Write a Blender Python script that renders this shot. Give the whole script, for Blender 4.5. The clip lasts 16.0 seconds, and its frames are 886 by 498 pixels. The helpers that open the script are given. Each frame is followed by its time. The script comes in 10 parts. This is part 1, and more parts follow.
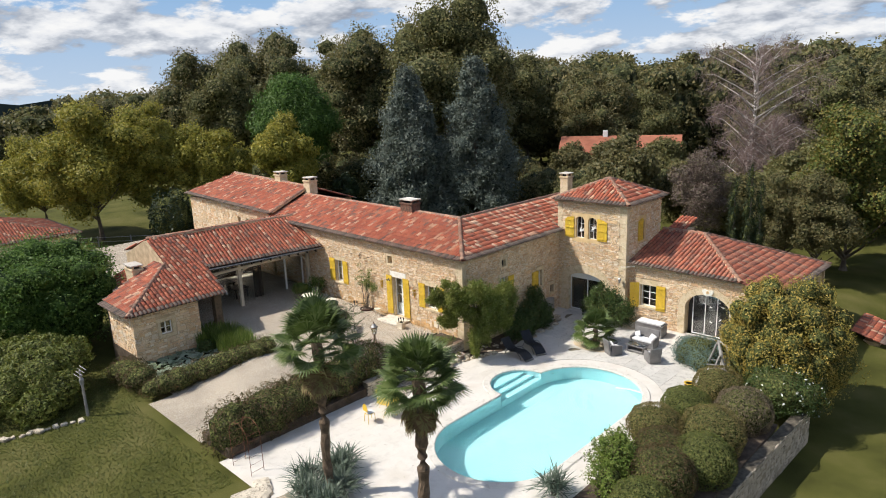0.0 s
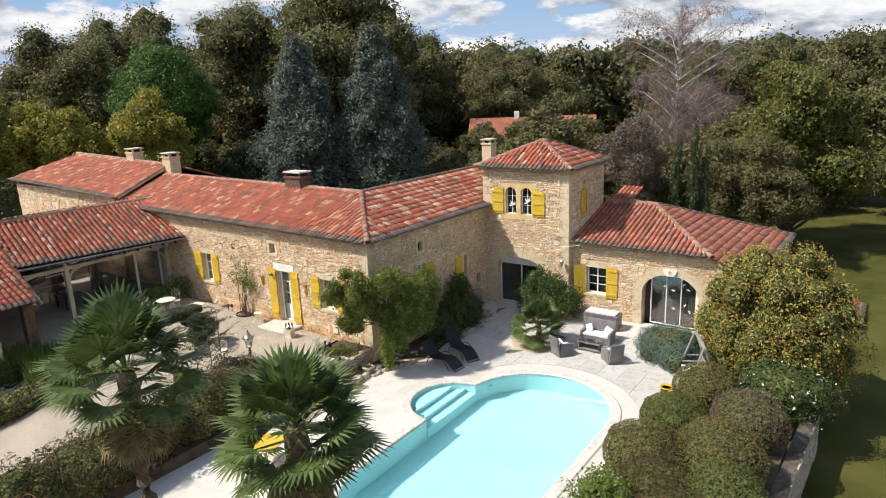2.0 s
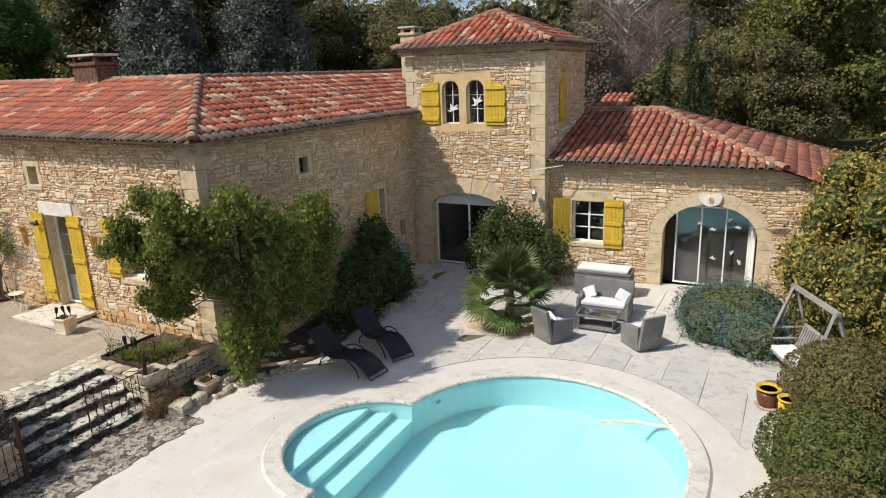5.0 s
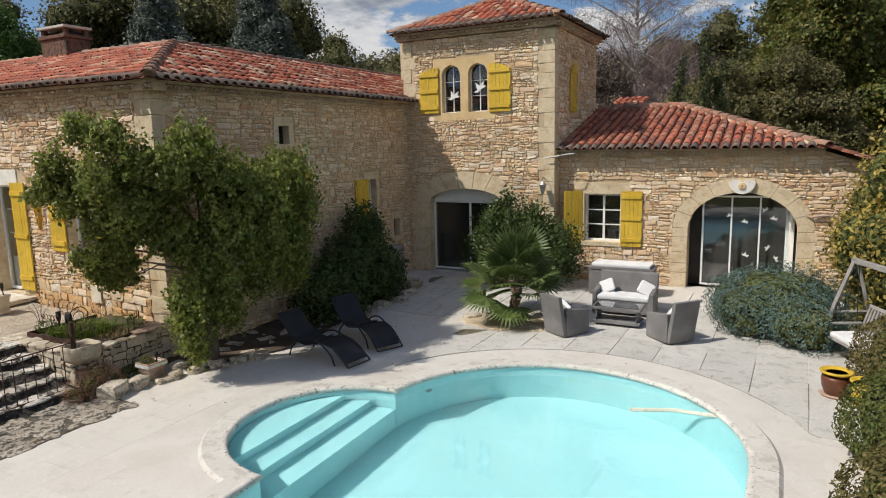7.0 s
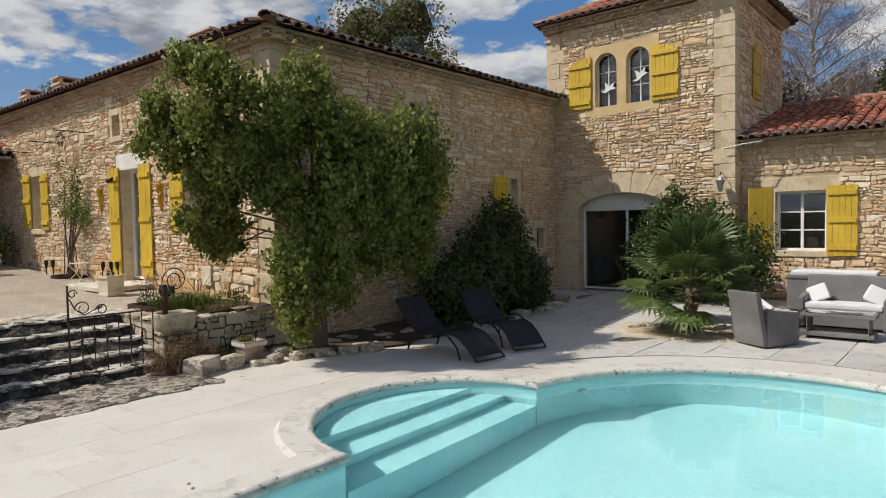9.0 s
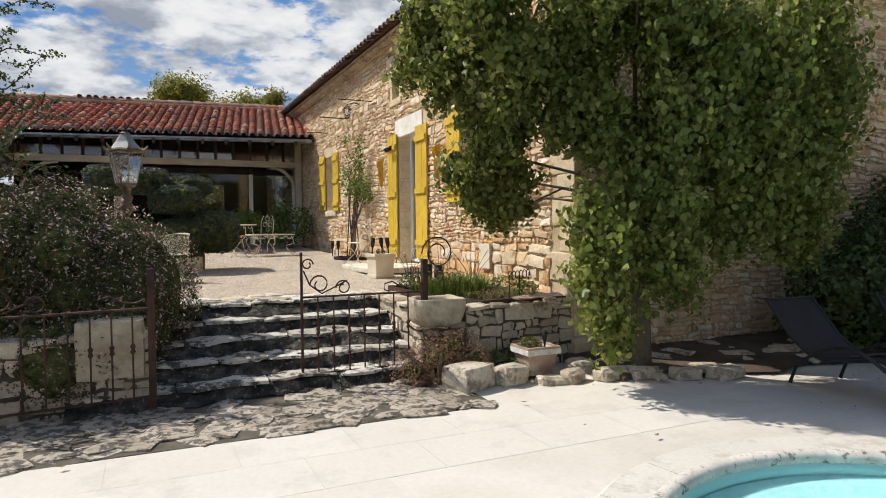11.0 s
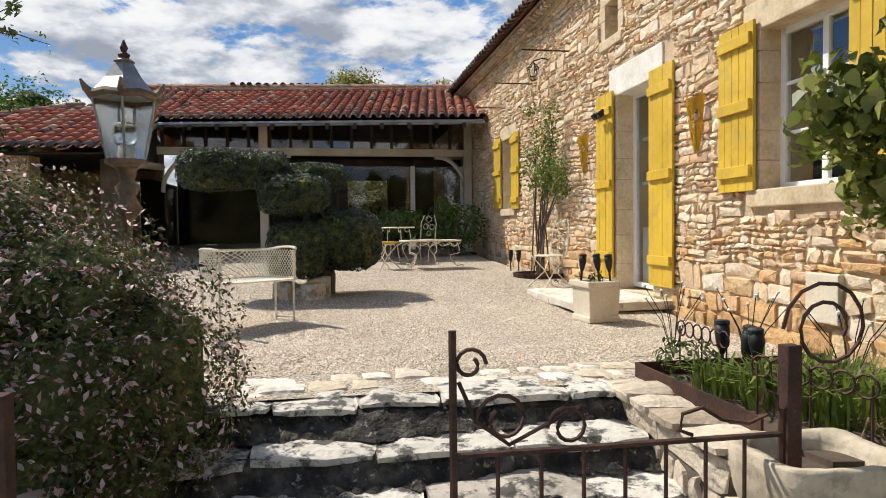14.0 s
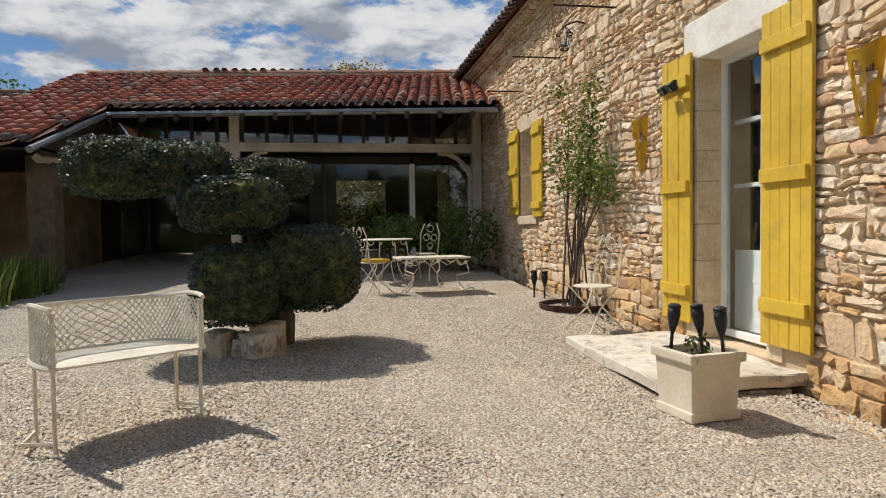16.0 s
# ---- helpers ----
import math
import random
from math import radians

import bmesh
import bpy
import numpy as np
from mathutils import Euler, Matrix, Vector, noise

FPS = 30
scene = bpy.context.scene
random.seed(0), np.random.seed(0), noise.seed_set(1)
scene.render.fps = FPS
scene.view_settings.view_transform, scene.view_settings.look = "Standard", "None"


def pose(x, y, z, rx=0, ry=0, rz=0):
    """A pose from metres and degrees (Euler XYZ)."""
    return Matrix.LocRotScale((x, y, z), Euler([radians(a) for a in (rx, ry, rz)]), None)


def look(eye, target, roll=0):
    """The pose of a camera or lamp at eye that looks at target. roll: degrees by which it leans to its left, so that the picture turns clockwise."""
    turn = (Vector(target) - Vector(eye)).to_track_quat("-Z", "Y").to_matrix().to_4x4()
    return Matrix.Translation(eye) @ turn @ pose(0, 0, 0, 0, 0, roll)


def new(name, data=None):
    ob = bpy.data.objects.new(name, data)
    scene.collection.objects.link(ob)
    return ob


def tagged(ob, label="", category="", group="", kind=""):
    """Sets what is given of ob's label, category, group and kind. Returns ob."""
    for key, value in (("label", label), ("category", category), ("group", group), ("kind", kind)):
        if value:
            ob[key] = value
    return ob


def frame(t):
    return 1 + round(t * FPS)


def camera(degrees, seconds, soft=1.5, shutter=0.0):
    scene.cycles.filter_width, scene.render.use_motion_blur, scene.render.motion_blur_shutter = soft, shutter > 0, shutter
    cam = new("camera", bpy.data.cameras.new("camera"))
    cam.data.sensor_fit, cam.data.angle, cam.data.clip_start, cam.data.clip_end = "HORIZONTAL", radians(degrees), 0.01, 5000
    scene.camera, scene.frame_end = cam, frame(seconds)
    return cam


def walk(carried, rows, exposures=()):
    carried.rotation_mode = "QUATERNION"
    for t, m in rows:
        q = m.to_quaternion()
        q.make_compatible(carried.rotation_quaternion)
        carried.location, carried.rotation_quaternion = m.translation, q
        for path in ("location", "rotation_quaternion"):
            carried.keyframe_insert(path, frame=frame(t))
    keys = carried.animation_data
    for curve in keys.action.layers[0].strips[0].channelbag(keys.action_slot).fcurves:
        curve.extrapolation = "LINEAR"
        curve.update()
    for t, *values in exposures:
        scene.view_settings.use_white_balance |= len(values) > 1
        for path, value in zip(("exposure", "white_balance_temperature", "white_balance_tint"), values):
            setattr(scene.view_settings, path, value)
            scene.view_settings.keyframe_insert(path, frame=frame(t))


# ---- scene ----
cam = camera(68.9, 16.0, 1.0)
PATH = [
    (0, (0.569, 0.51, 13.332), (-0.795, 1.892, 12.852), -2.3),
    (0.5, (-0.86, 1.825, 12.592), (-2.161, 3.266, 12.112), -2.4),
    (1, (-2.274, 3.125, 11.854), (-3.508, 4.624, 11.372), -2.4),
    (1.5, (-3.48, 4.575, 11.13), (-4.665, 6.113, 10.649), -2.4),
    (2, (-4.656, 6.082, 10.448), (-5.795, 7.653, 9.962), -2.3),
    (2.5, (-5.797, 7.553, 9.718), (-6.89, 9.156, 9.23), -2.3),
    (3, (-6.973, 9.064, 8.962), (-8.018, 10.693, 8.455), -2.3),
    (3.5, (-8.12, 10.641, 8.171), (-9.116, 12.293, 7.643), -2.2),
    (4, (-9.142, 12.219, 7.419), (-10.097, 13.892, 6.881), -2.2),
    (4.5, (-10.191, 13.728, 6.516), (-11.114, 15.42, 5.982), -2.2),
    (5, (-10.979, 15.059, 5.733), (-11.884, 16.764, 5.211), -2.1),
    (5.2, (-11.207, 15.448, 5.403), (-12.107, 17.16, 4.895), -2.1),
    (7.3, (-11.746, 16.729, 2.911), (-12.691, 18.47, 2.638), -1.3),
    (7.5, (-11.837, 16.88, 2.631), (-12.809, 18.612, 2.391), -1.3),
    (8, (-12.095, 17.279, 2.051), (-13.149, 18.97, 1.879), -1.2),
    (8.5, (-12.433, 17.764, 1.569), (-13.594, 19.389, 1.459), -1.2),
    (9, (-12.889, 18.342, 1.334), (-14.183, 19.864, 1.251), -1.1),
    (9.5, (-13.502, 18.934, 1.156), (-14.945, 20.316, 1.078), -1.0),
    (10, (-14.237, 19.451, 0.981), (-15.835, 20.651, 0.9), -0.7),
    (10.2, (-14.554, 19.636, 0.919), (-16.206, 20.759, 0.839), -0.7),
    (12.3, (-17.633, 20.807, 0.769), (-19.573, 21.288, 0.716), -0.5),
    (12.5, (-17.902, 20.881, 0.82), (-19.85, 21.332, 0.758), -0.6),
    (13, (-18.577, 20.997, 0.822), (-20.538, 21.387, 0.762), -0.6),
    (13.5, (-19.243, 21.099, 0.87), (-21.211, 21.449, 0.807), -0.6),
    (14, (-19.893, 21.168, 0.952), (-21.865, 21.495, 0.89), -0.6),
    (14.5, (-20.544, 21.198, 1.011), (-22.517, 21.519, 0.948), -0.6),
    (15, (-21.166, 21.247, 1.047), (-23.139, 21.569, 0.986), -0.6),
    (15.5, (-21.775, 21.373, 1.1), (-23.748, 21.692, 1.039), -0.5),
    (16, (-22.36, 21.599, 1.172), (-24.335, 21.909, 1.106), -0.7),
]
walk(cam, [(t, look(eye, target, roll)) for t, eye, target, roll in PATH],
     [(0.0, 0.35), (2.5, 0.42), (4.0, 0.25), (5.0, 0.1), (7.5, -0.13), (8.5, -0.17), (9.0, -0.15), (9.5, -0.02), (10.0, 0.08), (12.5, 0.42), (13.0, 0.46), (14.0, 0.35), (15.0, 0.05), (16.0, 0.0)])

# ---- world and light ----
SUN_FROM = Vector((-0.57, -0.60, 1.0)).normalized()
world = bpy.data.worlds.new("world")
scene.world = world
world.use_nodes = True
wn = world.node_tree.nodes
sky = wn.new("ShaderNodeTexSky")
sky.sky_type, sky.sun_disc = "NISHITA", False
sky.sun_elevation = math.asin(SUN_FROM.z)
sky.sun_rotation = math.atan2(SUN_FROM.x, SUN_FROM.y)
world.node_tree.links.new(sky.outputs[0], wn["Background"].inputs[0])
wn["Background"].inputs[1].default_value = 0.13
sun_data = bpy.data.lights.new("sun", "SUN")
sun_data.energy, sun_data.angle, sun_data.color = 4.1, radians(0.6), (1.0, 0.953, 0.88)
sun = new("sun", sun_data)
sun.matrix_world = look(SUN_FROM * 100, (0, 0, 0))
scene.view_settings.exposure = 0.0

# ---- materials ----


def ramp_node(nt, cols, spread=None):
    r = nt.nodes.new("ShaderNodeValToRGB")
    e = r.color_ramp.elements
    while len(e) < len(cols):
        e.new(0.5)
    lo, hi = spread or (0.0, 1.0)
    for k, c in enumerate(cols):
        e[k].position = lo + (hi - lo) * k / max(1, len(cols) - 1)
        e[k].color = (*c, 1)
    return r


def mat(name, cols, rough=0.85, fine=30.0, coarse=1.5, var=0.25, bump=0.3, rand="", metal=0.0, spec=0.35, leaf=0.0, deep=0.01, stain=None, stain_amount=0.4, stain_from=0.5):
    """A two-scale procedural surface. rand: '' by noise, 'island' or 'object' by piece."""
    m = bpy.data.materials.new(name)
    m.use_nodes = True
    nt = m.node_tree
    ln, nn = nt.links.new, nt.nodes.new
    p = nt.nodes["Principled BSDF"]
    tc = nn("ShaderNodeTexCoord")
    n1, n2 = nn("ShaderNodeTexNoise"), nn("ShaderNodeTexNoise")
    n1.inputs["Scale"].default_value, n1.inputs["Detail"].default_value = fine, 5
    n2.inputs["Scale"].default_value, n2.inputs["Detail"].default_value = coarse, 4
    for n in (n1, n2):
        ln(tc.outputs["Object"], n.inputs["Vector"])
    if rand:
        src = nn("ShaderNodeNewGeometry").outputs["Random Per Island"] if rand == "island" else nn("ShaderNodeObjectInfo").outputs["Random"]
        r = ramp_node(nt, cols)
        ln(src, r.inputs[0])
    else:
        r = ramp_node(nt, cols, (0.32, 0.68))
        ln(n2.outputs[0], r.inputs[0])
    col = r.outputs[0]
    if stain:
        n3 = nn("ShaderNodeTexNoise")
        n3.inputs["Scale"].default_value, n3.inputs["Detail"].default_value, n3.inputs["Roughness"].default_value = coarse * 2.7, 8, 0.7
        ln(tc.outputs["Object"], n3.inputs["Vector"])
        mr = nn("ShaderNodeMapRange")
        mr.inputs[1].default_value, mr.inputs[2].default_value, mr.inputs[4].default_value = stain_from + 0.03, stain_from + 0.11, stain_amount
        ln(n3.outputs[0], mr.inputs[0])
        mx = nn("ShaderNodeMix")
        mx.data_type = "RGBA"
        ln(mr.outputs[0], mx.inputs[0])
        ln(col, mx.inputs[6])
        mx.inputs[7].default_value = (*stain, 1)
        col = mx.outputs[2]
    a = nn("ShaderNodeMath")
    a.operation = "ADD"
    ln(n1.outputs[0], a.inputs[0])
    ln(n2.outputs[0], a.inputs[1])
    v = nn("ShaderNodeMapRange")
    v.inputs[1].default_value, v.inputs[2].default_value = 0.6, 1.4
    v.inputs[3].default_value, v.inputs[4].default_value = 1 - var, 1 + var
    ln(a.outputs[0], v.inputs[0])
    h = nn("ShaderNodeHueSaturation")
    ln(v.outputs[0], h.inputs["Value"])
    ln(col, h.inputs["Color"])
    ln(h.outputs[0], p.inputs["Base Color"])
    p.inputs["Roughness"].default_value, p.inputs["Metallic"].default_value = rough, metal
    p.inputs["Specular IOR Level"].default_value = spec
    if bump:
        b = nn("ShaderNodeBump")
        b.inputs["Strength"].default_value, b.inputs["Distance"].default_value = bump, deep
        ln(n1.outputs[0], b.inputs["Height"])
        ln(b.outputs[0], p.inputs["Normal"])
    if leaf:
        t = nn("ShaderNodeBsdfTranslucent")
        ln(h.outputs[0], t.inputs[0])
        s = nn("ShaderNodeMixShader")
        s.inputs[0].default_value = leaf
        ln(p.outputs[0], s.inputs[1])
        ln(t.outputs[0], s.inputs[2])
        ln(s.outputs[0], nt.nodes["Material Output"].inputs[0])
    return m


def glass_mat(name, tint=(0.9, 0.95, 0.95), rough=0.02, ior=1.45):
    m = bpy.data.materials.new(name)
    m.use_nodes = True
    p = m.node_tree.nodes["Principled BSDF"]
    p.inputs["Base Color"].default_value = (*tint, 1)
    p.inputs["Roughness"].default_value, p.inputs["IOR"].default_value = rough, ior
    p.inputs["Transmission Weight"].default_value = 1.0
    return m


STONES = [(0.66, 0.447, 0.251), (0.76, 0.633, 0.463), (0.621, 0.394, 0.219), (0.791, 0.693, 0.553), (0.684, 0.484, 0.273), (0.714, 0.551, 0.356), (0.56, 0.343, 0.197), (0.775, 0.648, 0.478), (0.621, 0.461, 0.296), (0.744, 0.588, 0.395), (0.699, 0.596, 0.463)]
M_STONE = mat("rubble_limestone", STONES, 0.92, 26, 1.4, 0.26, 0.8, "island", deep=0.014, stain=(0.60, 0.35, 0.15), stain_amount=0.42)
M_STONE_OB = mat("rubble_limestone_single", STONES, 0.92, 26, 1.4, 0.26, 0.8, "object", deep=0.014, stain=(0.60, 0.35, 0.15), stain_amount=0.42)
M_STONE_LOW = mat("golden_footing_stone", [(0.66, 0.42, 0.20), (0.60, 0.36, 0.155), (0.74, 0.55, 0.33), (0.55, 0.32, 0.14), (0.70, 0.48, 0.25), (0.76, 0.62, 0.43)], 0.92, 24, 1.6, 0.3, 0.9, "island", deep=0.016, stain=(0.58, 0.27, 0.08), stain_amount=0.5)
M_MORTAR = mat("lime_mortar", [(0.46, 0.345, 0.215), (0.57, 0.44, 0.29)], 0.95, 45, 2, 0.3, 0.6)
M_DRESSED = mat("dressed_limestone", [(0.60, 0.465, 0.285), (0.67, 0.55, 0.375), (0.53, 0.395, 0.23)], 0.88, 30, 2.2, 0.2, 0.35, stain=(0.36, 0.27, 0.17), stain_amount=0.4)
M_OCHRE = mat("smooth_ochre_stone", [(0.62, 0.43, 0.21), (0.68, 0.50, 0.27)], 0.85, 25, 2.0, 0.12, 0.2, stain=(0.5, 0.38, 0.22), stain_amount=0.3)
M_WHITESTONE = mat("pale_lintel_stone", [(0.74, 0.70, 0.62), (0.80, 0.77, 0.70)], 0.85, 30, 3, 0.12, 0.2, stain=(0.6, 0.5, 0.36), stain_amount=0.3)
TILES = [(0.403, 0.108, 0.061), (0.488, 0.146, 0.081), (0.317, 0.092, 0.055), (0.537, 0.184, 0.101), (0.439, 0.124, 0.069), (0.366, 0.108, 0.066), (0.464, 0.13, 0.071), (0.244, 0.108, 0.076), (0.5, 0.151, 0.081), (0.415, 0.119, 0.066), (0.403, 0.108, 0.061), (0.488, 0.146, 0.081), (0.317, 0.092, 0.055), (0.537, 0.184, 0.101), (0.439, 0.124, 0.069), (0.366, 0.108, 0.066), (0.62, 0.4, 0.265), (0.52, 0.26, 0.16), (0.2, 0.1, 0.075), (0.27, 0.13, 0.09)]
TILES_PALE = [(0.403, 0.108, 0.061), (0.488, 0.146, 0.081), (0.317, 0.092, 0.055), (0.537, 0.184, 0.101), (0.439, 0.124, 0.069), (0.366, 0.108, 0.066), (0.464, 0.13, 0.071), (0.244, 0.108, 0.076), (0.5, 0.151, 0.081), (0.415, 0.119, 0.066), (0.68, 0.47, 0.32), (0.56, 0.3, 0.19), (0.62, 0.38, 0.25)]
M_TILE = mat("clay_canal_tile", TILES, 0.85, 18, 0.8, 0.22, 0.3, "island", stain=(0.16, 0.12, 0.10), stain_amount=0.45)
M_TILE_PALE = mat("clay_canal_tile_patched", TILES_PALE, 0.85, 18, 0.8, 0.24, 0.3, "island", stain=(0.16, 0.12, 0.10), stain_amount=0.45)
M_TILE_OLD = mat("old_lichened_canal_tile", [(0.42, 0.125, 0.072), (0.33, 0.11, 0.07), (0.48, 0.18, 0.105), (0.22, 0.10, 0.075), (0.44, 0.14, 0.08), (0.40, 0.22, 0.15)], 0.9, 18, 1.4, 0.28, 0.4, "island", stain=(0.13, 0.10, 0.08), stain_amount=0.5)
M_TILE_OB = mat("clay_canal_tile_single", TILES, 0.85, 18, 0.8, 0.22, 0.3, "object", stain=(0.16, 0.12, 0.10), stain_amount=0.45)
# clay darkened to put in the shade between the cover tiles
M_TILE_BED = mat("clay_channel_shade_dark", [(0.130, 0.045, 0.027), (0.176, 0.060, 0.036)], 0.9, 12, 1, 0.25, 0.3)
M_RIDGE = mat("lichened_ridge_tiles", [(0.36, 0.16, 0.10), (0.24, 0.15, 0.11), (0.42, 0.24, 0.16), (0.18, 0.13, 0.10)], 0.9, 16, 2.2, 0.25, 0.4, "island", stain=(0.13, 0.11, 0.09), stain_amount=0.6)
M_TILE_EDGE = mat("lichened_tile_ends", [(0.12, 0.095, 0.08), (0.22, 0.16, 0.125), (0.085, 0.075, 0.065)], 0.95, 20, 3, 0.3, 0.4, "island")
M_TILE_EDGE_OB = mat("lichened_tile_end_single", [(0.12, 0.095, 0.08), (0.25, 0.16, 0.12), (0.085, 0.075, 0.065)], 0.95, 20, 3, 0.3, 0.4, "object")
M_YELLOW = mat("yellow_shutter_paint", [(0.60, 0.385, 0.035), (0.67, 0.45, 0.05)], 0.5, 14, 1.2, 0.16, 0.15, spec=0.35, stain=(0.44, 0.30, 0.08), stain_amount=0.35)
M_WHITE = mat("white_paint", [(0.78, 0.77, 0.73), (0.83, 0.82, 0.79)], 0.5, 20, 2, 0.05, 0.05)
M_CREAM = mat("cream_iron_paint", [(0.72, 0.66, 0.52), (0.78, 0.73, 0.60)], 0.5, 40, 3, 0.12, 0.1, stain=(0.42, 0.26, 0.14), stain_amount=0.35)
M_TIMBER = mat("weathered_pale_timber", [(0.500, 0.430, 0.320), (0.580, 0.520, 0.420)], 0.8, 25, 2, 0.18, 0.3)
# dark joinery, and the added pieces that make the pavilion look unlit
M_DARKWOOD = mat("dark_timber_and_unlit_boards", [(0.025, 0.018, 0.014), (0.05, 0.036, 0.028)], 0.7, 20, 2, 0.2, 0.2)
M_IRON = mat("rusty_wrought_iron", [(0.055, 0.032, 0.025), (0.10, 0.05, 0.035)], 0.7, 60, 6, 0.3, 0.3, metal=0.4)
M_BLACKIRON = mat("black_painted_metal", [(0.015, 0.015, 0.017), (0.03, 0.03, 0.03)], 0.5, 60, 6, 0.2, 0.1)
# near-black: the missing light indoors and in flue gaps is put into the colour
M_DARKROOM = mat("unlit_interior_dark", [(0.035, 0.03, 0.027), (0.055, 0.047, 0.04)], 0.9, 8, 1, 0.15, 0.1)
M_GRAVEL_BIT = mat("gravel_stones", [(0.67, 0.61, 0.51), (0.53, 0.45, 0.345), (0.60, 0.52, 0.41), (0.44, 0.36, 0.27), (0.42, 0.29, 0.175)], 0.9, 60, 3, 0.15, 0.2, "island")
M_PAVE = mat("pale_terrace_slab", [(0.599, 0.551, 0.48), (0.646, 0.601, 0.536), (0.567, 0.514, 0.442)], 0.8, 25, 0.7, 0.07, 0.15, stain=(0.425, 0.391, 0.340), stain_amount=0.25)
M_PAVE_OB = mat("pale_terrace_slab_single", [(0.611, 0.564, 0.494), (0.638, 0.594, 0.527), (0.619, 0.574, 0.504)], 0.8, 25, 0.9, 0.07, 0.12, "object", stain=(0.442, 0.408, 0.357), stain_amount=0.25)
M_OLDPAVE = mat("grey_old_paving", [(0.56, 0.52, 0.46), (0.66, 0.62, 0.55), (0.50, 0.45, 0.39)], 0.85, 25, 1.1, 0.2, 0.25, "object", stain=(0.25, 0.23, 0.20), stain_amount=0.5)
M_JOINT = mat("dark_joint", [(0.16, 0.13, 0.09), (0.22, 0.19, 0.13)], 0.95, 20, 2, 0.2, 0.2)
M_COPING_OB = mat("cast_coping_stone_single", [(0.585, 0.546, 0.479), (0.625, 0.587, 0.52), (0.605, 0.566, 0.499)], 0.75, 30, 1.2, 0.1, 0.15, "object", stain=(0.357, 0.306, 0.238), stain_amount=0.45)
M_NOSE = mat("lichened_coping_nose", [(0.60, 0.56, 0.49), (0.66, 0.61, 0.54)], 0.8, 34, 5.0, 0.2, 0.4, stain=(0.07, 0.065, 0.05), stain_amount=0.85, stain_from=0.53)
M_LINER = mat("pool_liner", [(0.405, 0.60, 0.615), (0.44, 0.63, 0.642)], 0.6, 10, 0.5, 0.03, 0.0)
M_LAWN = mat("lawn_grass", [(0.058, 0.061, 0.015), (0.080, 0.081, 0.020), (0.098, 0.090, 0.030)], 0.95, 30, 0.35, 0.34, 0.5, spec=0.1, deep=0.04)
M_SOIL = mat("dark_soil", [(0.07, 0.05, 0.035), (0.11, 0.08, 0.055)], 0.95, 30, 3, 0.3, 0.6)
M_BARK = mat("grey_brown_bark", [(0.09, 0.07, 0.05), (0.15, 0.12, 0.09)], 0.95, 18, 2, 0.3, 0.8)
M_MOSSSTONE_OB = mat("mossy_weathered_stone_single", [(0.520, 0.437, 0.328), (0.620, 0.530, 0.412), (0.380, 0.307, 0.218)], 0.92, 24, 2.2, 0.28, 0.9, "object", deep=0.02, stain=(0.10, 0.085, 0.06), stain_amount=0.6, stain_from=0.54)
M_GLASS = glass_mat("window_glass")
M_DOUBLE = glass_mat("double_glazing", (0.8, 0.86, 0.86), 0.01, 1.7)
M_STEP = mat("worn_step_stone", [(0.50, 0.46, 0.38), (0.62, 0.58, 0.50), (0.44, 0.39, 0.32)], 0.92, 24, 2.2, 0.25, 0.8, "object", deep=0.02, stain=(0.035, 0.033, 0.03), stain_amount=0.9, stain_from=0.47)
# moss black; also carries the hedge shadow and the dark wall foot
M_RISER = mat("black_moss_and_shade", [(0.020, 0.018, 0.015), (0.05, 0.044, 0.036), (0.12, 0.105, 0.085)], 0.95, 30, 7.0, 0.4, 1.0, deep=0.04, stain=(0.42, 0.38, 0.31), stain_amount=0.85, stain_from=0.56)
M_EDGE = mat("rough_border_stone", [(0.52, 0.44, 0.33), (0.60, 0.53, 0.42), (0.40, 0.32, 0.23)], 0.92, 20, 2.6, 0.26, 0.9, "object", deep=0.02, stain=(0.14, 0.115, 0.085), stain_amount=0.7, stain_from=0.48)
# dark base and black blotches stand for leaf litter and dappled shadow
M_FLAG = mat("old_flagstone_dapple_dark", [(0.40, 0.34, 0.26), (0.48, 0.42, 0.34), (0.30, 0.25, 0.19)], 0.92, 24, 3.4, 0.3, 0.9, "object", deep=0.02, stain=(0.05, 0.043, 0.034), stain_amount=0.85, stain_from=0.45)
M_TERRA = mat("weathered_terracotta", [(0.42, 0.27, 0.19), (0.50, 0.36, 0.27)], 0.85, 20, 2.5, 0.18, 0.3, stain=(0.55, 0.50, 0.42), stain_amount=0.5)
M_PEEL = mat("peeling_white_paint", [(0.68, 0.64, 0.58), (0.76, 0.73, 0.68)], 0.8, 24, 7, 0.2, 0.4, stain=(0.42, 0.28, 0.20), stain_amount=0.8, stain_from=0.55)
M_WICKER = mat("grey_wicker", [(0.17, 0.16, 0.155), (0.22, 0.21, 0.20)], 0.65, 90, 2, 0.25, 0.8)
M_CUSHION = mat("off_white_cushion", [(0.70, 0.69, 0.66), (0.76, 0.75, 0.73)], 0.9, 40, 3, 0.06, 0.2)
M_MESH = mat("black_sling_fabric", [(0.012, 0.013, 0.016), (0.022, 0.023, 0.027)], 0.6, 120, 3, 0.15, 0.2)
M_GREYWOOD = mat("silvered_teak", [(0.26, 0.24, 0.22), (0.34, 0.32, 0.29)], 0.85, 30, 3, 0.2, 0.3)
M_RUST = mat("rust", [(0.13, 0.055, 0.03), (0.20, 0.09, 0.045)], 0.9, 40, 5, 0.25, 0.3)
M_BROWNPOT = mat("brown_glaze", [(0.12, 0.045, 0.025), (0.17, 0.07, 0.035)], 0.3, 15, 3, 0.15, 0.05)
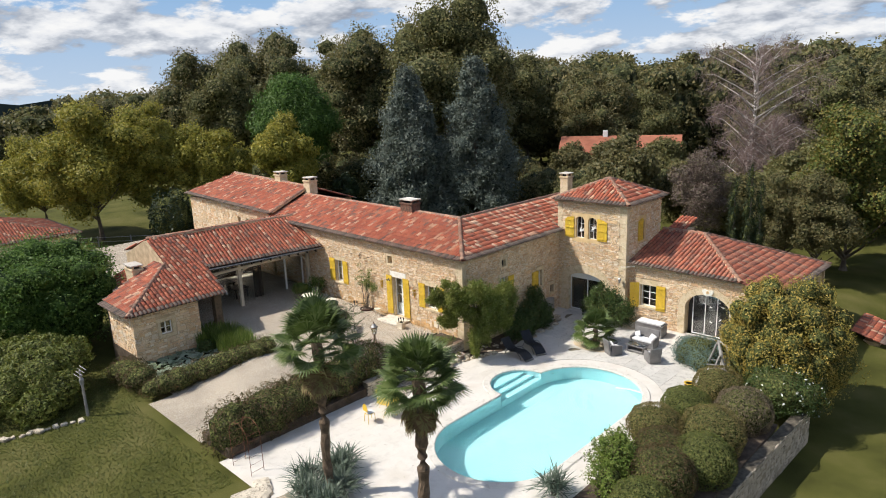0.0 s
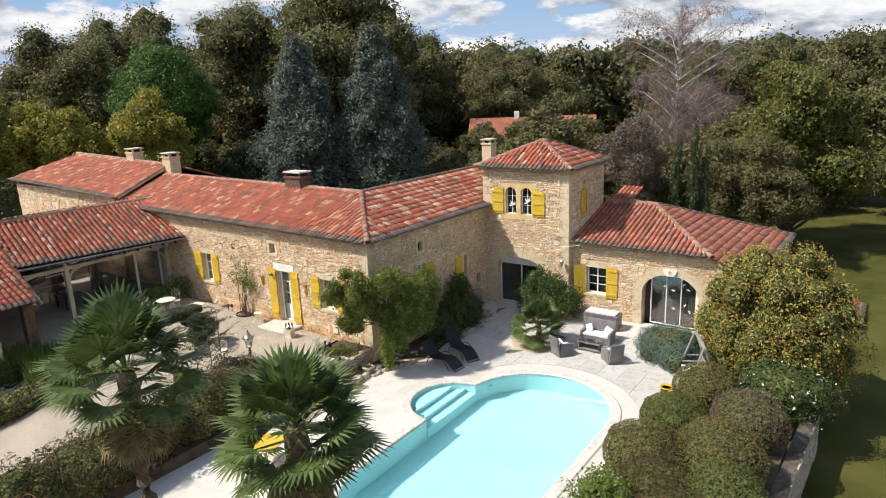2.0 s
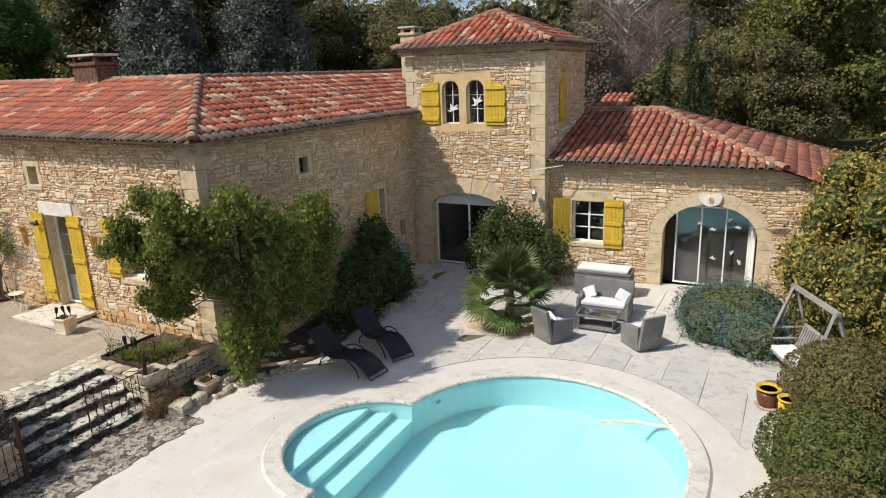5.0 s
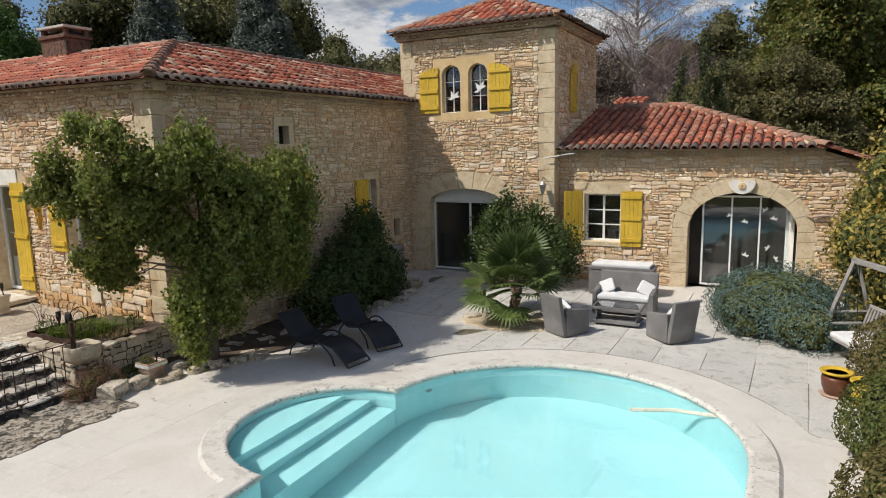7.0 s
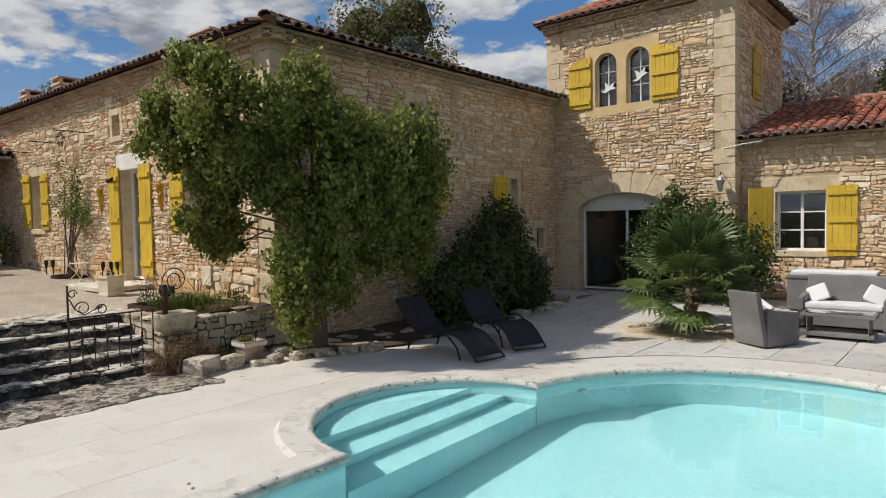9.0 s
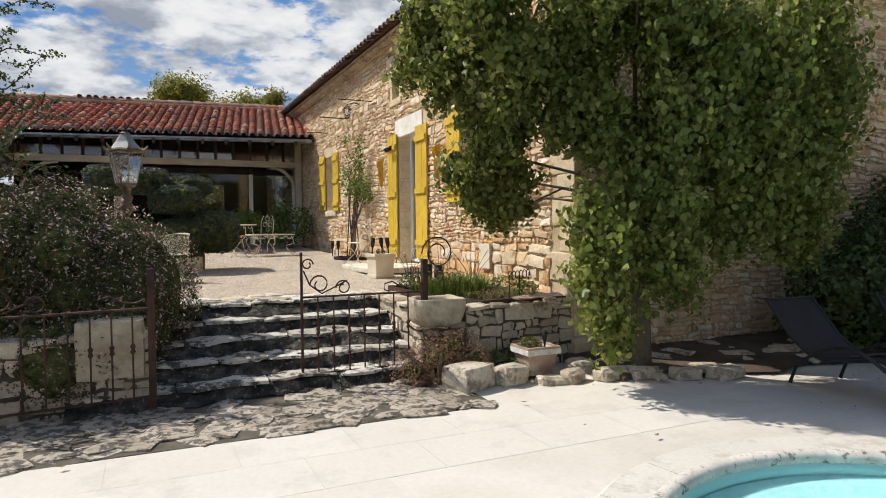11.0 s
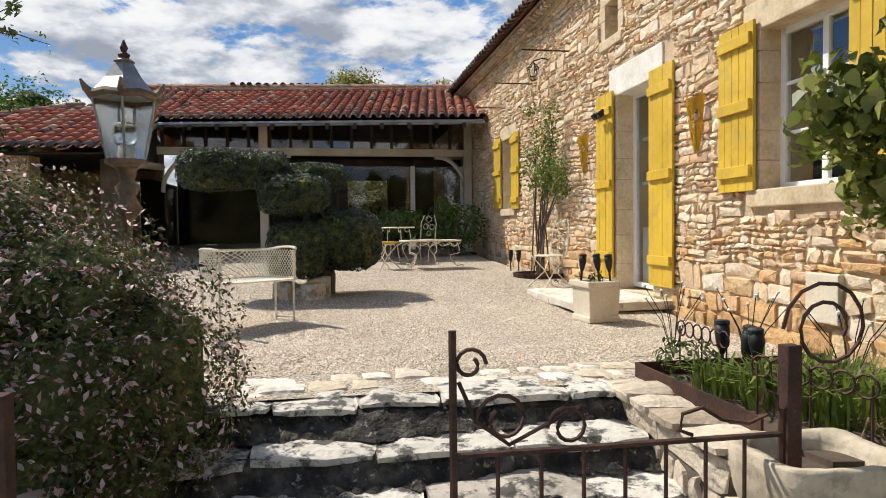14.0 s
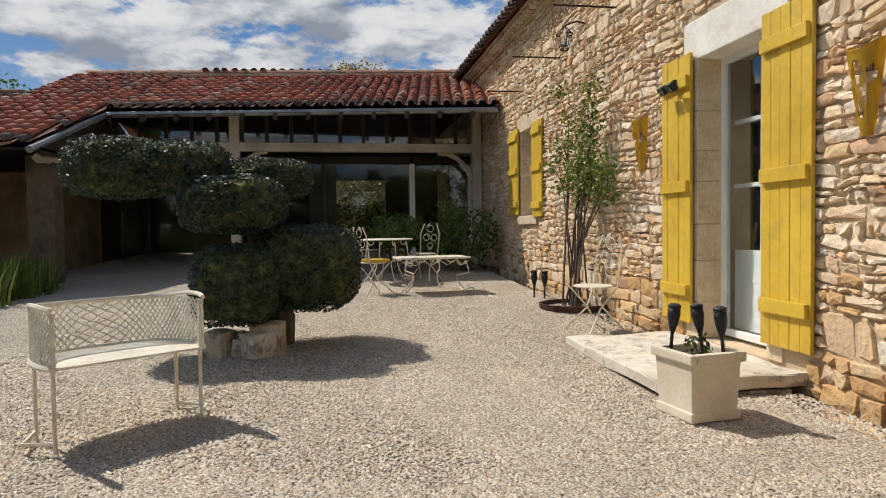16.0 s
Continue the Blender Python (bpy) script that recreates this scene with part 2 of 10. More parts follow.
M_CASTSTONE = mat("cream_cast_stone", [(0.66, 0.57, 0.42), (0.72, 0.64, 0.50)], 0.9, 35, 3, 0.1, 0.35)
M_GRAVELBED = mat("ochre_gravel", [(0.50, 0.38, 0.24), (0.58, 0.48, 0.34), (0.40, 0.29, 0.18)], 0.95, 60, 4, 0.3, 0.9)
M_FROST = glass_mat("old_lantern_glass", (0.93, 0.96, 0.95), 0.08, 1.3)
M_OLDSLAB = mat("grey_weathered_slab", [(0.484, 0.461, 0.416), (0.562, 0.534, 0.484), (0.523, 0.494, 0.441)], 0.85, 25, 1.6, 0.14, 0.2, "object", stain=(0.291, 0.271, 0.242), stain_amount=0.45)
M_PONDWATER = mat("dark_pond_water", [(0.012, 0.016, 0.010), (0.02, 0.025, 0.014)], 0.08, 6, 1, 0.2, 0.0, spec=0.5)
M_FARTILE = mat("far_red_tiles", [(0.270, 0.090, 0.053), (0.330, 0.128, 0.075)], 0.9, 2.5, 0.3, 0.25, 0.3)
M_ZINC = mat("dull_zinc", [(0.26, 0.26, 0.26), (0.36, 0.355, 0.345)], 0.5, 20, 3, 0.25, 0.15, metal=0.6)
M_COPPER = mat("tarnished_brown_copper", [(0.15, 0.10, 0.065), (0.24, 0.165, 0.105), (0.10, 0.075, 0.055)], 0.6, 30, 5, 0.3, 0.3, metal=0.3)


def pebble_mat(name, cols, scale, gap):
    """Packed small stones: each cell has its own tone, with dark gaps and real relief."""
    m = bpy.data.materials.new(name)
    m.use_nodes = True
    nt = m.node_tree
    ln, nn = nt.links.new, nt.nodes.new
    p = nt.nodes["Principled BSDF"]
    p.inputs["Roughness"].default_value, p.inputs["Specular IOR Level"].default_value = 0.95, 0.2
    tc, vo, nz = nn("ShaderNodeTexCoord"), nn("ShaderNodeTexVoronoi"), nn("ShaderNodeTexNoise")
    vo.inputs["Scale"].default_value, nz.inputs["Scale"].default_value, nz.inputs["Detail"].default_value = scale, 0.7, 5
    ln(tc.outputs["Object"], vo.inputs["Vector"])
    ln(tc.outputs["Object"], nz.inputs["Vector"])
    sep, r = nn("ShaderNodeSeparateColor"), ramp_node(nt, cols)
    ln(vo.outputs["Color"], sep.inputs[0])
    ln(sep.outputs[0], r.inputs[0])
    edge, patch, k = nn("ShaderNodeMapRange"), nn("ShaderNodeMapRange"), nn("ShaderNodeMath")
    edge.inputs[1].default_value, edge.inputs[2].default_value, edge.inputs[3].default_value, edge.inputs[4].default_value = 0.35, 0.75, 1.0, gap
    patch.inputs[1].default_value, patch.inputs[2].default_value, patch.inputs[3].default_value, patch.inputs[4].default_value = 0.3, 0.7, 0.86, 1.14
    ln(vo.outputs["Distance"], edge.inputs[0])
    ln(nz.outputs[0], patch.inputs[0])
    k.operation = "MULTIPLY"
    ln(edge.outputs[0], k.inputs[0])
    ln(patch.outputs[0], k.inputs[1])
    h = nn("ShaderNodeHueSaturation")
    ln(k.outputs[0], h.inputs["Value"])
    ln(r.outputs[0], h.inputs["Color"])
    ln(h.outputs[0], p.inputs["Base Color"])
    b = nn("ShaderNodeBump")
    b.invert = True
    b.inputs["Strength"].default_value, b.inputs["Distance"].default_value = 0.9, 0.6 / scale
    ln(vo.outputs["Distance"], b.inputs["Height"])
    ln(b.outputs[0], p.inputs["Normal"])
    return m


M_GRAVEL = pebble_mat("pale_gravel", [(0.34, 0.265, 0.18), (0.52, 0.445, 0.345), (0.62, 0.55, 0.445), (0.46, 0.375, 0.275), (0.68, 0.615, 0.515), (0.42, 0.30, 0.185)], 66.0, 0.42)


def mass_mat(name, dark, mid, light, scale=2.6):
    """Crown filler that reads as leaves: noise with dark shaded gaps and lit tufts, strong relief."""
    m = bpy.data.materials.new(name)
    m.use_nodes = True
    nt = m.node_tree
    ln, nn = nt.links.new, nt.nodes.new
    p = nt.nodes["Principled BSDF"]
    p.inputs["Roughness"].default_value, p.inputs["Specular IOR Level"].default_value = 0.8, 0.15
    tc, n1, n2 = nn("ShaderNodeTexCoord"), nn("ShaderNodeTexNoise"), nn("ShaderNodeTexNoise")
    for n, sc in ((n1, scale), (n2, scale * 0.12)):
        n.inputs["Scale"].default_value, n.inputs["Detail"].default_value, n.inputs["Roughness"].default_value = sc, 6, 0.72
        ln(tc.outputs["Object"], n.inputs["Vector"])
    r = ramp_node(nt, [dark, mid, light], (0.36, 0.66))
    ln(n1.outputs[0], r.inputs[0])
    v, h, b = nn("ShaderNodeMapRange"), nn("ShaderNodeHueSaturation"), nn("ShaderNodeBump")
    v.inputs[1].default_value, v.inputs[2].default_value, v.inputs[3].default_value, v.inputs[4].default_value = 0.35, 0.65, 0.75, 1.25
    ln(n2.outputs[0], v.inputs[0])
    ln(v.outputs[0], h.inputs["Value"])
    ln(r.outputs[0], h.inputs["Color"])
    ln(h.outputs[0], p.inputs["Base Color"])
    b.inputs["Strength"].default_value, b.inputs["Distance"].default_value = 1.0, 1.1 / scale
    ln(n1.outputs[0], b.inputs["Height"])
    ln(b.outputs[0], p.inputs["Normal"])
    return m


def leafmat(name, a, b, c=None, rough=0.55, leaf=0.3, spec=0.3):
    return mat(name, [a, b, c or b], rough, 3.0, 0.35, 0.35, 0, "island", spec=spec, leaf=leaf)


L_OAK = leafmat("oak_leaves", (0.102, 0.104, 0.042), (0.155, 0.140, 0.055), (0.215, 0.175, 0.070))
L_OAK2 = leafmat("olive_brown_leaves", (0.122, 0.128, 0.046), (0.170, 0.164, 0.060), (0.225, 0.190, 0.074))
L_YELLOWGREEN = leafmat("turning_leaves", (0.19, 0.20, 0.033), (0.29, 0.27, 0.044), (0.40, 0.33, 0.056))
L_CEDAR = leafmat("blue_cedar_needles", (0.078, 0.098, 0.075), (0.120, 0.142, 0.112), (0.170, 0.192, 0.155), leaf=0.15)
L_PINE = leafmat("pine_needles", (0.050, 0.105, 0.018), (0.085, 0.155, 0.026), leaf=0.2)
L_DARK = leafmat("dark_conifer_leaves", (0.016, 0.028, 0.010), (0.028, 0.045, 0.014), leaf=0.15)
L_HEDGE = leafmat("hedge_leaves", (0.052, 0.058, 0.018), (0.10, 0.082, 0.029), (0.15, 0.080, 0.044))
L_HEDGE2 = leafmat("clipped_shrub_leaves", (0.068, 0.092, 0.024), (0.126, 0.151, 0.035), (0.186, 0.169, 0.045))
L_BRONZE = leafmat("bronze_green_leaves", (0.20, 0.18, 0.036), (0.36, 0.28, 0.060), (0.52, 0.38, 0.095))
L_MAGNOLIA = leafmat("broad_green_leaves", (0.135, 0.178, 0.030), (0.215, 0.252, 0.048), (0.39, 0.39, 0.125), rough=0.45, leaf=0.55, spec=0.45)
L_PALM = leafmat("palm_fronds", (0.056, 0.090, 0.021), (0.094, 0.132, 0.034), (0.150, 0.186, 0.069), rough=0.45, leaf=0.2)
L_PALMDRY = leafmat("dry_palm_fronds", (0.15, 0.085, 0.045), (0.24, 0.18, 0.08), (0.28, 0.27, 0.10), rough=0.8, leaf=0.2)
L_JUNIPER = leafmat("blue_juniper", (0.075, 0.125, 0.10), (0.12, 0.185, 0.155), (0.17, 0.235, 0.20), leaf=0.15)
L_OLIVE = leafmat("clipped_olive_leaves", (0.030, 0.045, 0.026), (0.05, 0.07, 0.042), (0.09, 0.11, 0.08), rough=0.5, leaf=0.15)
L_REED = leafmat("green_reeds", (0.075, 0.12, 0.02), (0.13, 0.19, 0.035), (0.21, 0.24, 0.06), leaf=0.3)
L_ABELIA = leafmat("dark_shrub_leaves", (0.062, 0.085, 0.026), (0.105, 0.125, 0.038), (0.15, 0.110, 0.048), rough=0.6, leaf=0.4)
L_LAUREL = leafmat("laurel_leaves", (0.038, 0.069, 0.018), (0.068, 0.106, 0.025), (0.101, 0.139, 0.043), rough=0.4)
L_PINK = leafmat("pale_pink_blossom", (0.74, 0.50, 0.50), (0.86, 0.74, 0.72), (0.66, 0.34, 0.36), leaf=0.6)
L_WHITE = leafmat("white_blossom", (0.75, 0.75, 0.70), (0.8, 0.8, 0.76))
L_YUCCA = leafmat("yucca_leaves", (0.07, 0.10, 0.065), (0.12, 0.155, 0.11), (0.17, 0.20, 0.15), leaf=0.1)
L_ROSE = leafmat("rose_leaves", (0.091, 0.138, 0.022), (0.143, 0.200, 0.033), (0.208, 0.250, 0.055))
L_BRIGHT = leafmat("bright_green_leaves", (0.062, 0.120, 0.020), (0.100, 0.174, 0.031), (0.138, 0.216, 0.044))
L_VINE = leafmat("vine_leaves", (0.10, 0.13, 0.025), (0.15, 0.175, 0.035), (0.21, 0.21, 0.05))
L_LILY = leafmat("lily_pads", (0.16, 0.21, 0.12), (0.26, 0.31, 0.21), (0.34, 0.38, 0.29), rough=0.35, leaf=0.1)
# opaque filler inside crowns; its dark tones stand for the shade among leaves
L_CORE = mat("crown_filler", [(0.030, 0.038, 0.014), (0.085, 0.095, 0.031), (0.16, 0.16, 0.055)], 0.9, 7.0, 11.0, 0.6, 1.0, deep=0.2, spec=0.1)
L_CLIP = leafmat("olive_brown_clipped_leaves", (0.120, 0.114, 0.035), (0.180, 0.150, 0.051), (0.240, 0.180, 0.072))
L_MAUVE = leafmat("mauve_brown_clipped_leaves", (0.12, 0.10, 0.055), (0.17, 0.13, 0.08), (0.21, 0.165, 0.105))
L_AUTUMN = leafmat("green_leaves_turning_orange", (0.085, 0.115, 0.024), (0.135, 0.160, 0.036), (0.27, 0.20, 0.048))
L_GRASS = leafmat("grass_blades", (0.075, 0.098, 0.021), (0.106, 0.128, 0.028), (0.150, 0.145, 0.046), leaf=0.2)
L_CALYX = leafmat("dusky_pink_calyces", (0.42, 0.13, 0.15), (0.60, 0.25, 0.28), (0.70, 0.42, 0.44), leaf=0.5)
L_TWIGGY = leafmat("brown_dormant_twigs", (0.12, 0.085, 0.07), (0.18, 0.13, 0.105), (0.10, 0.09, 0.05), leaf=0.1)
L_TWIG = leafmat("bare_twigs", (0.15, 0.10, 0.088), (0.23, 0.165, 0.145), leaf=0.0)

# filler tones per tree: shaded gap, middle, lit tuft
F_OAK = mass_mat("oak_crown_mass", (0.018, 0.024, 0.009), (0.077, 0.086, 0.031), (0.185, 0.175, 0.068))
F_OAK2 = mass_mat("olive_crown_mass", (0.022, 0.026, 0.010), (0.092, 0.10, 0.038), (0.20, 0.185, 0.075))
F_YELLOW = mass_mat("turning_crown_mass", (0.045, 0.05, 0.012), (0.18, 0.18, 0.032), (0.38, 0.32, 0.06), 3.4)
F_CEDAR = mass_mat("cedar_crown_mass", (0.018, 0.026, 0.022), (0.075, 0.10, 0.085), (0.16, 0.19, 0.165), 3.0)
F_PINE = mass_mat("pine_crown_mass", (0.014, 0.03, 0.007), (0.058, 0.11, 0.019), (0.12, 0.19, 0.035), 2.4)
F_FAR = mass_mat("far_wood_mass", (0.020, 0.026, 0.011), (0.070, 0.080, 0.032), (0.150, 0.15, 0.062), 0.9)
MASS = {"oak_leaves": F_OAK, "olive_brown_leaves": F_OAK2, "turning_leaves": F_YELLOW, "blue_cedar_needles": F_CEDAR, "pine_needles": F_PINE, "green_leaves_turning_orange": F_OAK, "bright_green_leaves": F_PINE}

# ---- mesh helpers ----
def obj(name, verts, faces, material, parent=None, label="", smooth=False):
    me = bpy.data.meshes.new(name)
    me.from_pydata([tuple(v) for v in verts], [], faces)
    me.materials.append(material)
    if smooth:
        me.shade_smooth()
    ob = new(name, me)
    ob.parent = parent
    if label:
        ob["label"] = label
    return ob


def part(name, bm, material, parent=None, label="", smooth=False):
    me = bpy.data.meshes.new(name)
    bmesh.ops.recalc_face_normals(bm, faces=bm.faces)
    bm.to_mesh(me)
    bm.free()
    me.materials.append(material)
    if smooth:
        me.shade_smooth()
    ob = new(name, me)
    ob.parent = parent
    if label:
        ob["label"] = label
    return ob


def empty(name, m=None, **tags):
    ob = new(name)
    ob.empty_display_size = 0.1
    if m is not None:
        ob.matrix_basis = m
    return tagged(ob, **tags)


def box(bm, x0, x1, y0, y1, z0, z1, bevel=0.0, m=None):
    r = bmesh.ops.create_cube(bm, size=1)
    mm = Matrix.Translation(((x0 + x1) / 2, (y0 + y1) / 2, (z0 + z1) / 2)) @ Matrix.Diagonal((x1 - x0, y1 - y0, z1 - z0, 1))
    bmesh.ops.transform(bm, matrix=(m @ mm) if m is not None else mm, verts=r["verts"])
    if bevel:
        es = list({e for v in r["verts"] for e in v.link_edges})
        bmesh.ops.bevel(bm, geom=es, offset=bevel, segments=2, affect="EDGES", profile=0.6)
    return bm


def bx(x0, x1, y0, y1, z0, z1, bevel=0.0, m=None):
    return box(bmesh.new(), x0, x1, y0, y1, z0, z1, bevel, m)


def tube(bm, pts, r, n=6, closed=False):
    """A round bar along points; r may be a list."""
    pts = [Vector(p) for p in pts]
    rs = r if isinstance(r, (list, tuple)) else [r] * len(pts)
    rings = []
    up = Vector((0, 0, 1))
    for k, p in enumerate(pts):
        a, b = pts[max(0, k - 1)], pts[min(len(pts) - 1, k + 1)]
        d = (b - a).normalized() if (b - a).length > 1e-9 else up
        s = d.cross(up)
        if s.length < 0.1:
            s = d.cross(Vector((1, 0, 0)))
        s.normalize()
        u = s.cross(d)
        rings.append([bm.verts.new(p + (s * math.cos(2 * math.pi * i / n) + u * math.sin(2 * math.pi * i / n)) * rs[k]) for i in range(n)])
    for k in range(len(rings) - 1):
        for i in range(n):
            bm.faces.new((rings[k][i], rings[k][(i + 1) % n], rings[k + 1][(i + 1) % n], rings[k + 1][i]))
    bm.faces.new(rings[0][::-1])
    bm.faces.new(rings[-1])
    return bm


def quads_mesh(name, q, material, parent=None, label=""):
    """q: (N, corners, 3) corners of separate leaves."""
    n, c = len(q), q.shape[1]
    me = bpy.data.meshes.new(name)
    me.vertices.add(c * n)
    me.vertices.foreach_set("co", np.ascontiguousarray(q, dtype=np.float32).ravel())
    me.loops.add(c * n)
    me.loops.foreach_set("vertex_index", np.arange(c * n, dtype=np.int32))
    me.polygons.add(n)
    me.polygons.foreach_set("loop_start", np.arange(0, c * n, c, dtype=np.int32))
    me.update(calc_edges=True)
    me.materials.append(material)
    ob = new(name, me)
    ob.parent = parent
    if label:
        ob["label"] = label
    return ob


def unit(v):
    return v / np.maximum(np.linalg.norm(v, axis=-1, keepdims=True), 1e-9)


def leaf_quads(g, pos, out, size, aspect=0.5, lift=0.3, droop=0.0, broad=False):
    """Rhombic leaves at pos, facing roughly out."""
    n = len(pos)
    nrm = unit(out * 1.05 + g.normal(size=(n, 3)) * 0.75 + np.array([0, 0, lift]))
    ax = g.normal(size=(n, 3)) + np.array([0, 0, -droop])
    ax = unit(ax - (ax * nrm).sum(-1, keepdims=True) * nrm)
    side = np.cross(nrm, ax)
    s = (size * g.uniform(0.6, 1.35, size=(n, 1)))
    fold = nrm * s * (0.27 if broad and droop > 1 else 0.12)
    if broad:                                                  # oval leaves folded along the midrib
        w, tip = side * s * aspect * 0.5, pos + ax * s * 0.55 - nrm * s * 0.1
        return np.stack([pos - ax * s * 0.45, pos - ax * s * 0.2 + w * 0.85 + fold, pos + ax * s * 0.12 + w + fold, tip, pos + ax * s * 0.12 - w + fold, pos - ax * s * 0.2 - w * 0.85 + fold], 1)
    return np.stack([pos - ax * s * 0.5, pos + side * s * aspect * 0.5 + fold, pos + ax * s * 0.5, pos - side * s * aspect * 0.5 + fold], 1)


def blob_points(g, blobs, n, inner=0.6, rough=0.19, square=2.0):
    """Points in the outer shells of ellipsoids (cx, cy, cz, rx, ry, rz), thinned out where another one covers them."""
    b = np.array(blobs, float)
    w = (b[:, 3] * b[:, 4] + b[:, 3] * b[:, 5] + b[:, 4] * b[:, 5])
    k = g.choice(len(b), size=n, p=w / w.sum())
    d = unit(g.normal(size=(n, 3)))
    d = d / (np.abs(d) ** square).sum(-1, keepdims=True) ** (1 / square)     # boxy where square is over 2
    r = inner + (1.06 - inner) * g.uniform(size=(n, 1)) ** 0.5
    ph = (b[k, :1] * 3.1 + b[k, 1:2] * 1.7)
    wob = 1 + rough * (np.sin(d[:, :1] * 5 + ph) * np.sin(d[:, 1:2] * 6 - ph * 1.3) + 0.7 * np.sin(d[:, 2:] * 7 + ph * 0.7) * np.sin(d[:, :1] * 9 + d[:, 1:2] * 8))
    pos = b[k, :3] + d * b[k, 3:] * r * wob
    out = unit(d / b[k, 3:])
    keep = np.ones(n, bool)
    for j in range(len(b)):
        q = ((pos - b[j, :3]) / b[j, 3:])
        keep &= ~(((q * q).sum(-1) < 0.40) & (k != j))
    return pos[keep], out[keep]


CORE = {}


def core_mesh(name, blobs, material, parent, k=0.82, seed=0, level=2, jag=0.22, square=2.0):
    """Opaque filler blobs, coloured dark for inner shade, that keep a crown from being seen through."""
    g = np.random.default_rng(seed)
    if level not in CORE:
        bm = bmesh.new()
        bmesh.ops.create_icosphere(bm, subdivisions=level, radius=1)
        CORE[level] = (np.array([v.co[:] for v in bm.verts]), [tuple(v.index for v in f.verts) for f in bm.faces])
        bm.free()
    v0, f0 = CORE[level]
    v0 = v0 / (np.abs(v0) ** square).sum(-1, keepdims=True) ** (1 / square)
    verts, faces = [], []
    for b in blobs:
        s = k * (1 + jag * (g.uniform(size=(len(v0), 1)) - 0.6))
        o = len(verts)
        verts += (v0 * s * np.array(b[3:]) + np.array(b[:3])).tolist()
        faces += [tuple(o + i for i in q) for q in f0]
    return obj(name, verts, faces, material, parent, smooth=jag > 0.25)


def crown(name, seed, blobs, n, size, material, parent, label="", aspect=0.5, lift=0.3, droop=0.0, inner=0.6, core=0.0, broad=False, rough=0.19, fluff=0.0, core_mat=None, level=2, tri=False, square=2.0):
    g = np.random.default_rng(seed)
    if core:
        core_mesh("crown_filler", blobs, core_mat or L_CORE, parent, core, seed, level, 0.3 if core_mat else 0.22, square)["kind"] = "stuff"
    p, o = blob_points(g, blobs, n, inner, rough, square)
    if fluff:
        p = p + g.normal(size=p.shape) * fluff * float(np.mean([b[3] for b in blobs]))
    q = leaf_quads(g, p, o, size, aspect, lift, droop, broad)
    return quads_mesh(name, q[:, :3] if tri else q, material, parent, label)


def clumps(seed, rx, rz, z0, n, spread=0.62, r=0.42, flat=0.8, top=1.0):
    """Overlapping clumps that make an uneven crown of half-width rx from z0 to z0 + 2 rz."""
    g = np.random.default_rng(seed)
    out = []
    for _ in range(n):
        d = unit(g.normal(size=3))
        k = g.uniform(0.35, 1.0) * spread
        z = d[2] * rz * k * 1.25
        taper = 1.0 - (1 - top) * max(0.0, z / rz)
        s = rx * r * g.uniform(0.7, 1.25)
        out.append((d[0] * rx * k * 1.2 * taper, d[1] * rx * k * 1.2 * taper, z0 + rz + z, s, s, s * flat))
    return out


def trunk_mesh(seed, h, r, lean=0.03, limbs=6, reach=2.0, top=None):
    g = random.Random(seed)
    bm = bmesh.new()
    pts = [(lean * h * math.sin(k * 0.9 + seed) * k / 5, lean * h * math.cos(k * 1.1 + seed) * k / 5, h * k / 5) for k in range(6)]
    tube(bm, pts, [r * (1.25 if k == 0 else 1 - 0.14 * k) for k in range(6)], 8)
    for i in range(limbs):
        a, z = 2 * math.pi * i / limbs + g.uniform(-0.4, 0.4), h * g.uniform(0.55, 0.98)
        L = reach * g.uniform(0.6, 1.1)
        base = Vector((pts[4][0], pts[4][1], z))
        p2 = [base, base + Vector((math.cos(a) * L * 0.45, math.sin(a) * L * 0.45, L * 0.4)), base + Vector((math.cos(a) * L, math.sin(a) * L, L * 0.95))]
        tube(bm, p2, [r * 0.5, r * 0.33, r * 0.12], 5)
    return bm


def tree(seed, m, h, rx, material, label, trunk_h=None, n=2600, size=0.55, clump_n=16, top=0.75, category="tree", group="", flat=0.85, r=0.42, droop=0.0, core=0.78):
    trunk_h = trunk_h if trunk_h is not None else h * 0.3
    ob = empty("tree", m, label=label, category=category, group=group)
    part("trunk", trunk_mesh(seed, trunk_h * 1.5, max(0.12, h * 0.02), limbs=7, reach=rx * 0.7), M_BARK, ob)
    rz = (h - trunk_h) / 2
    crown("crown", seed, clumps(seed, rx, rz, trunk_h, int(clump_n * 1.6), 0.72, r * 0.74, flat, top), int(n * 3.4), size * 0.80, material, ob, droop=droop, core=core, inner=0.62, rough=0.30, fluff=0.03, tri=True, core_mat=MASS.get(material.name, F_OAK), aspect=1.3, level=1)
    return ob


# ---- ground, courtyard, terrace ----
TZ = -0.72


def smooth(a, b, v):
    k = min(1.0, max(0.0, (v - a) / (b - a)))
    return k * k * (3 - 2 * k)


def ground_z(x, y):
    z = -0.86
    z -= 1.45 * smooth(-8.2, -6.6, x) * (1 - smooth(33, 60, y))
    d = math.hypot(x + 25, y - 28)
    away = -x * 0.75 + y * 0.1
    z += 0.35 * noise.noise((x * 0.03, y * 0.03, 0)) * smooth(25, 60, d)
    z -= 22 * smooth(90, 420, away) * smooth(40, -60, y - 60 - 0.2 * d)
    z += 26 * smooth(220, 900, d) * smooth(-0.3, 0.5, math.atan2(y, -x) - 0.55)
    z += 10 * smooth(700, 1500, d)
    return z


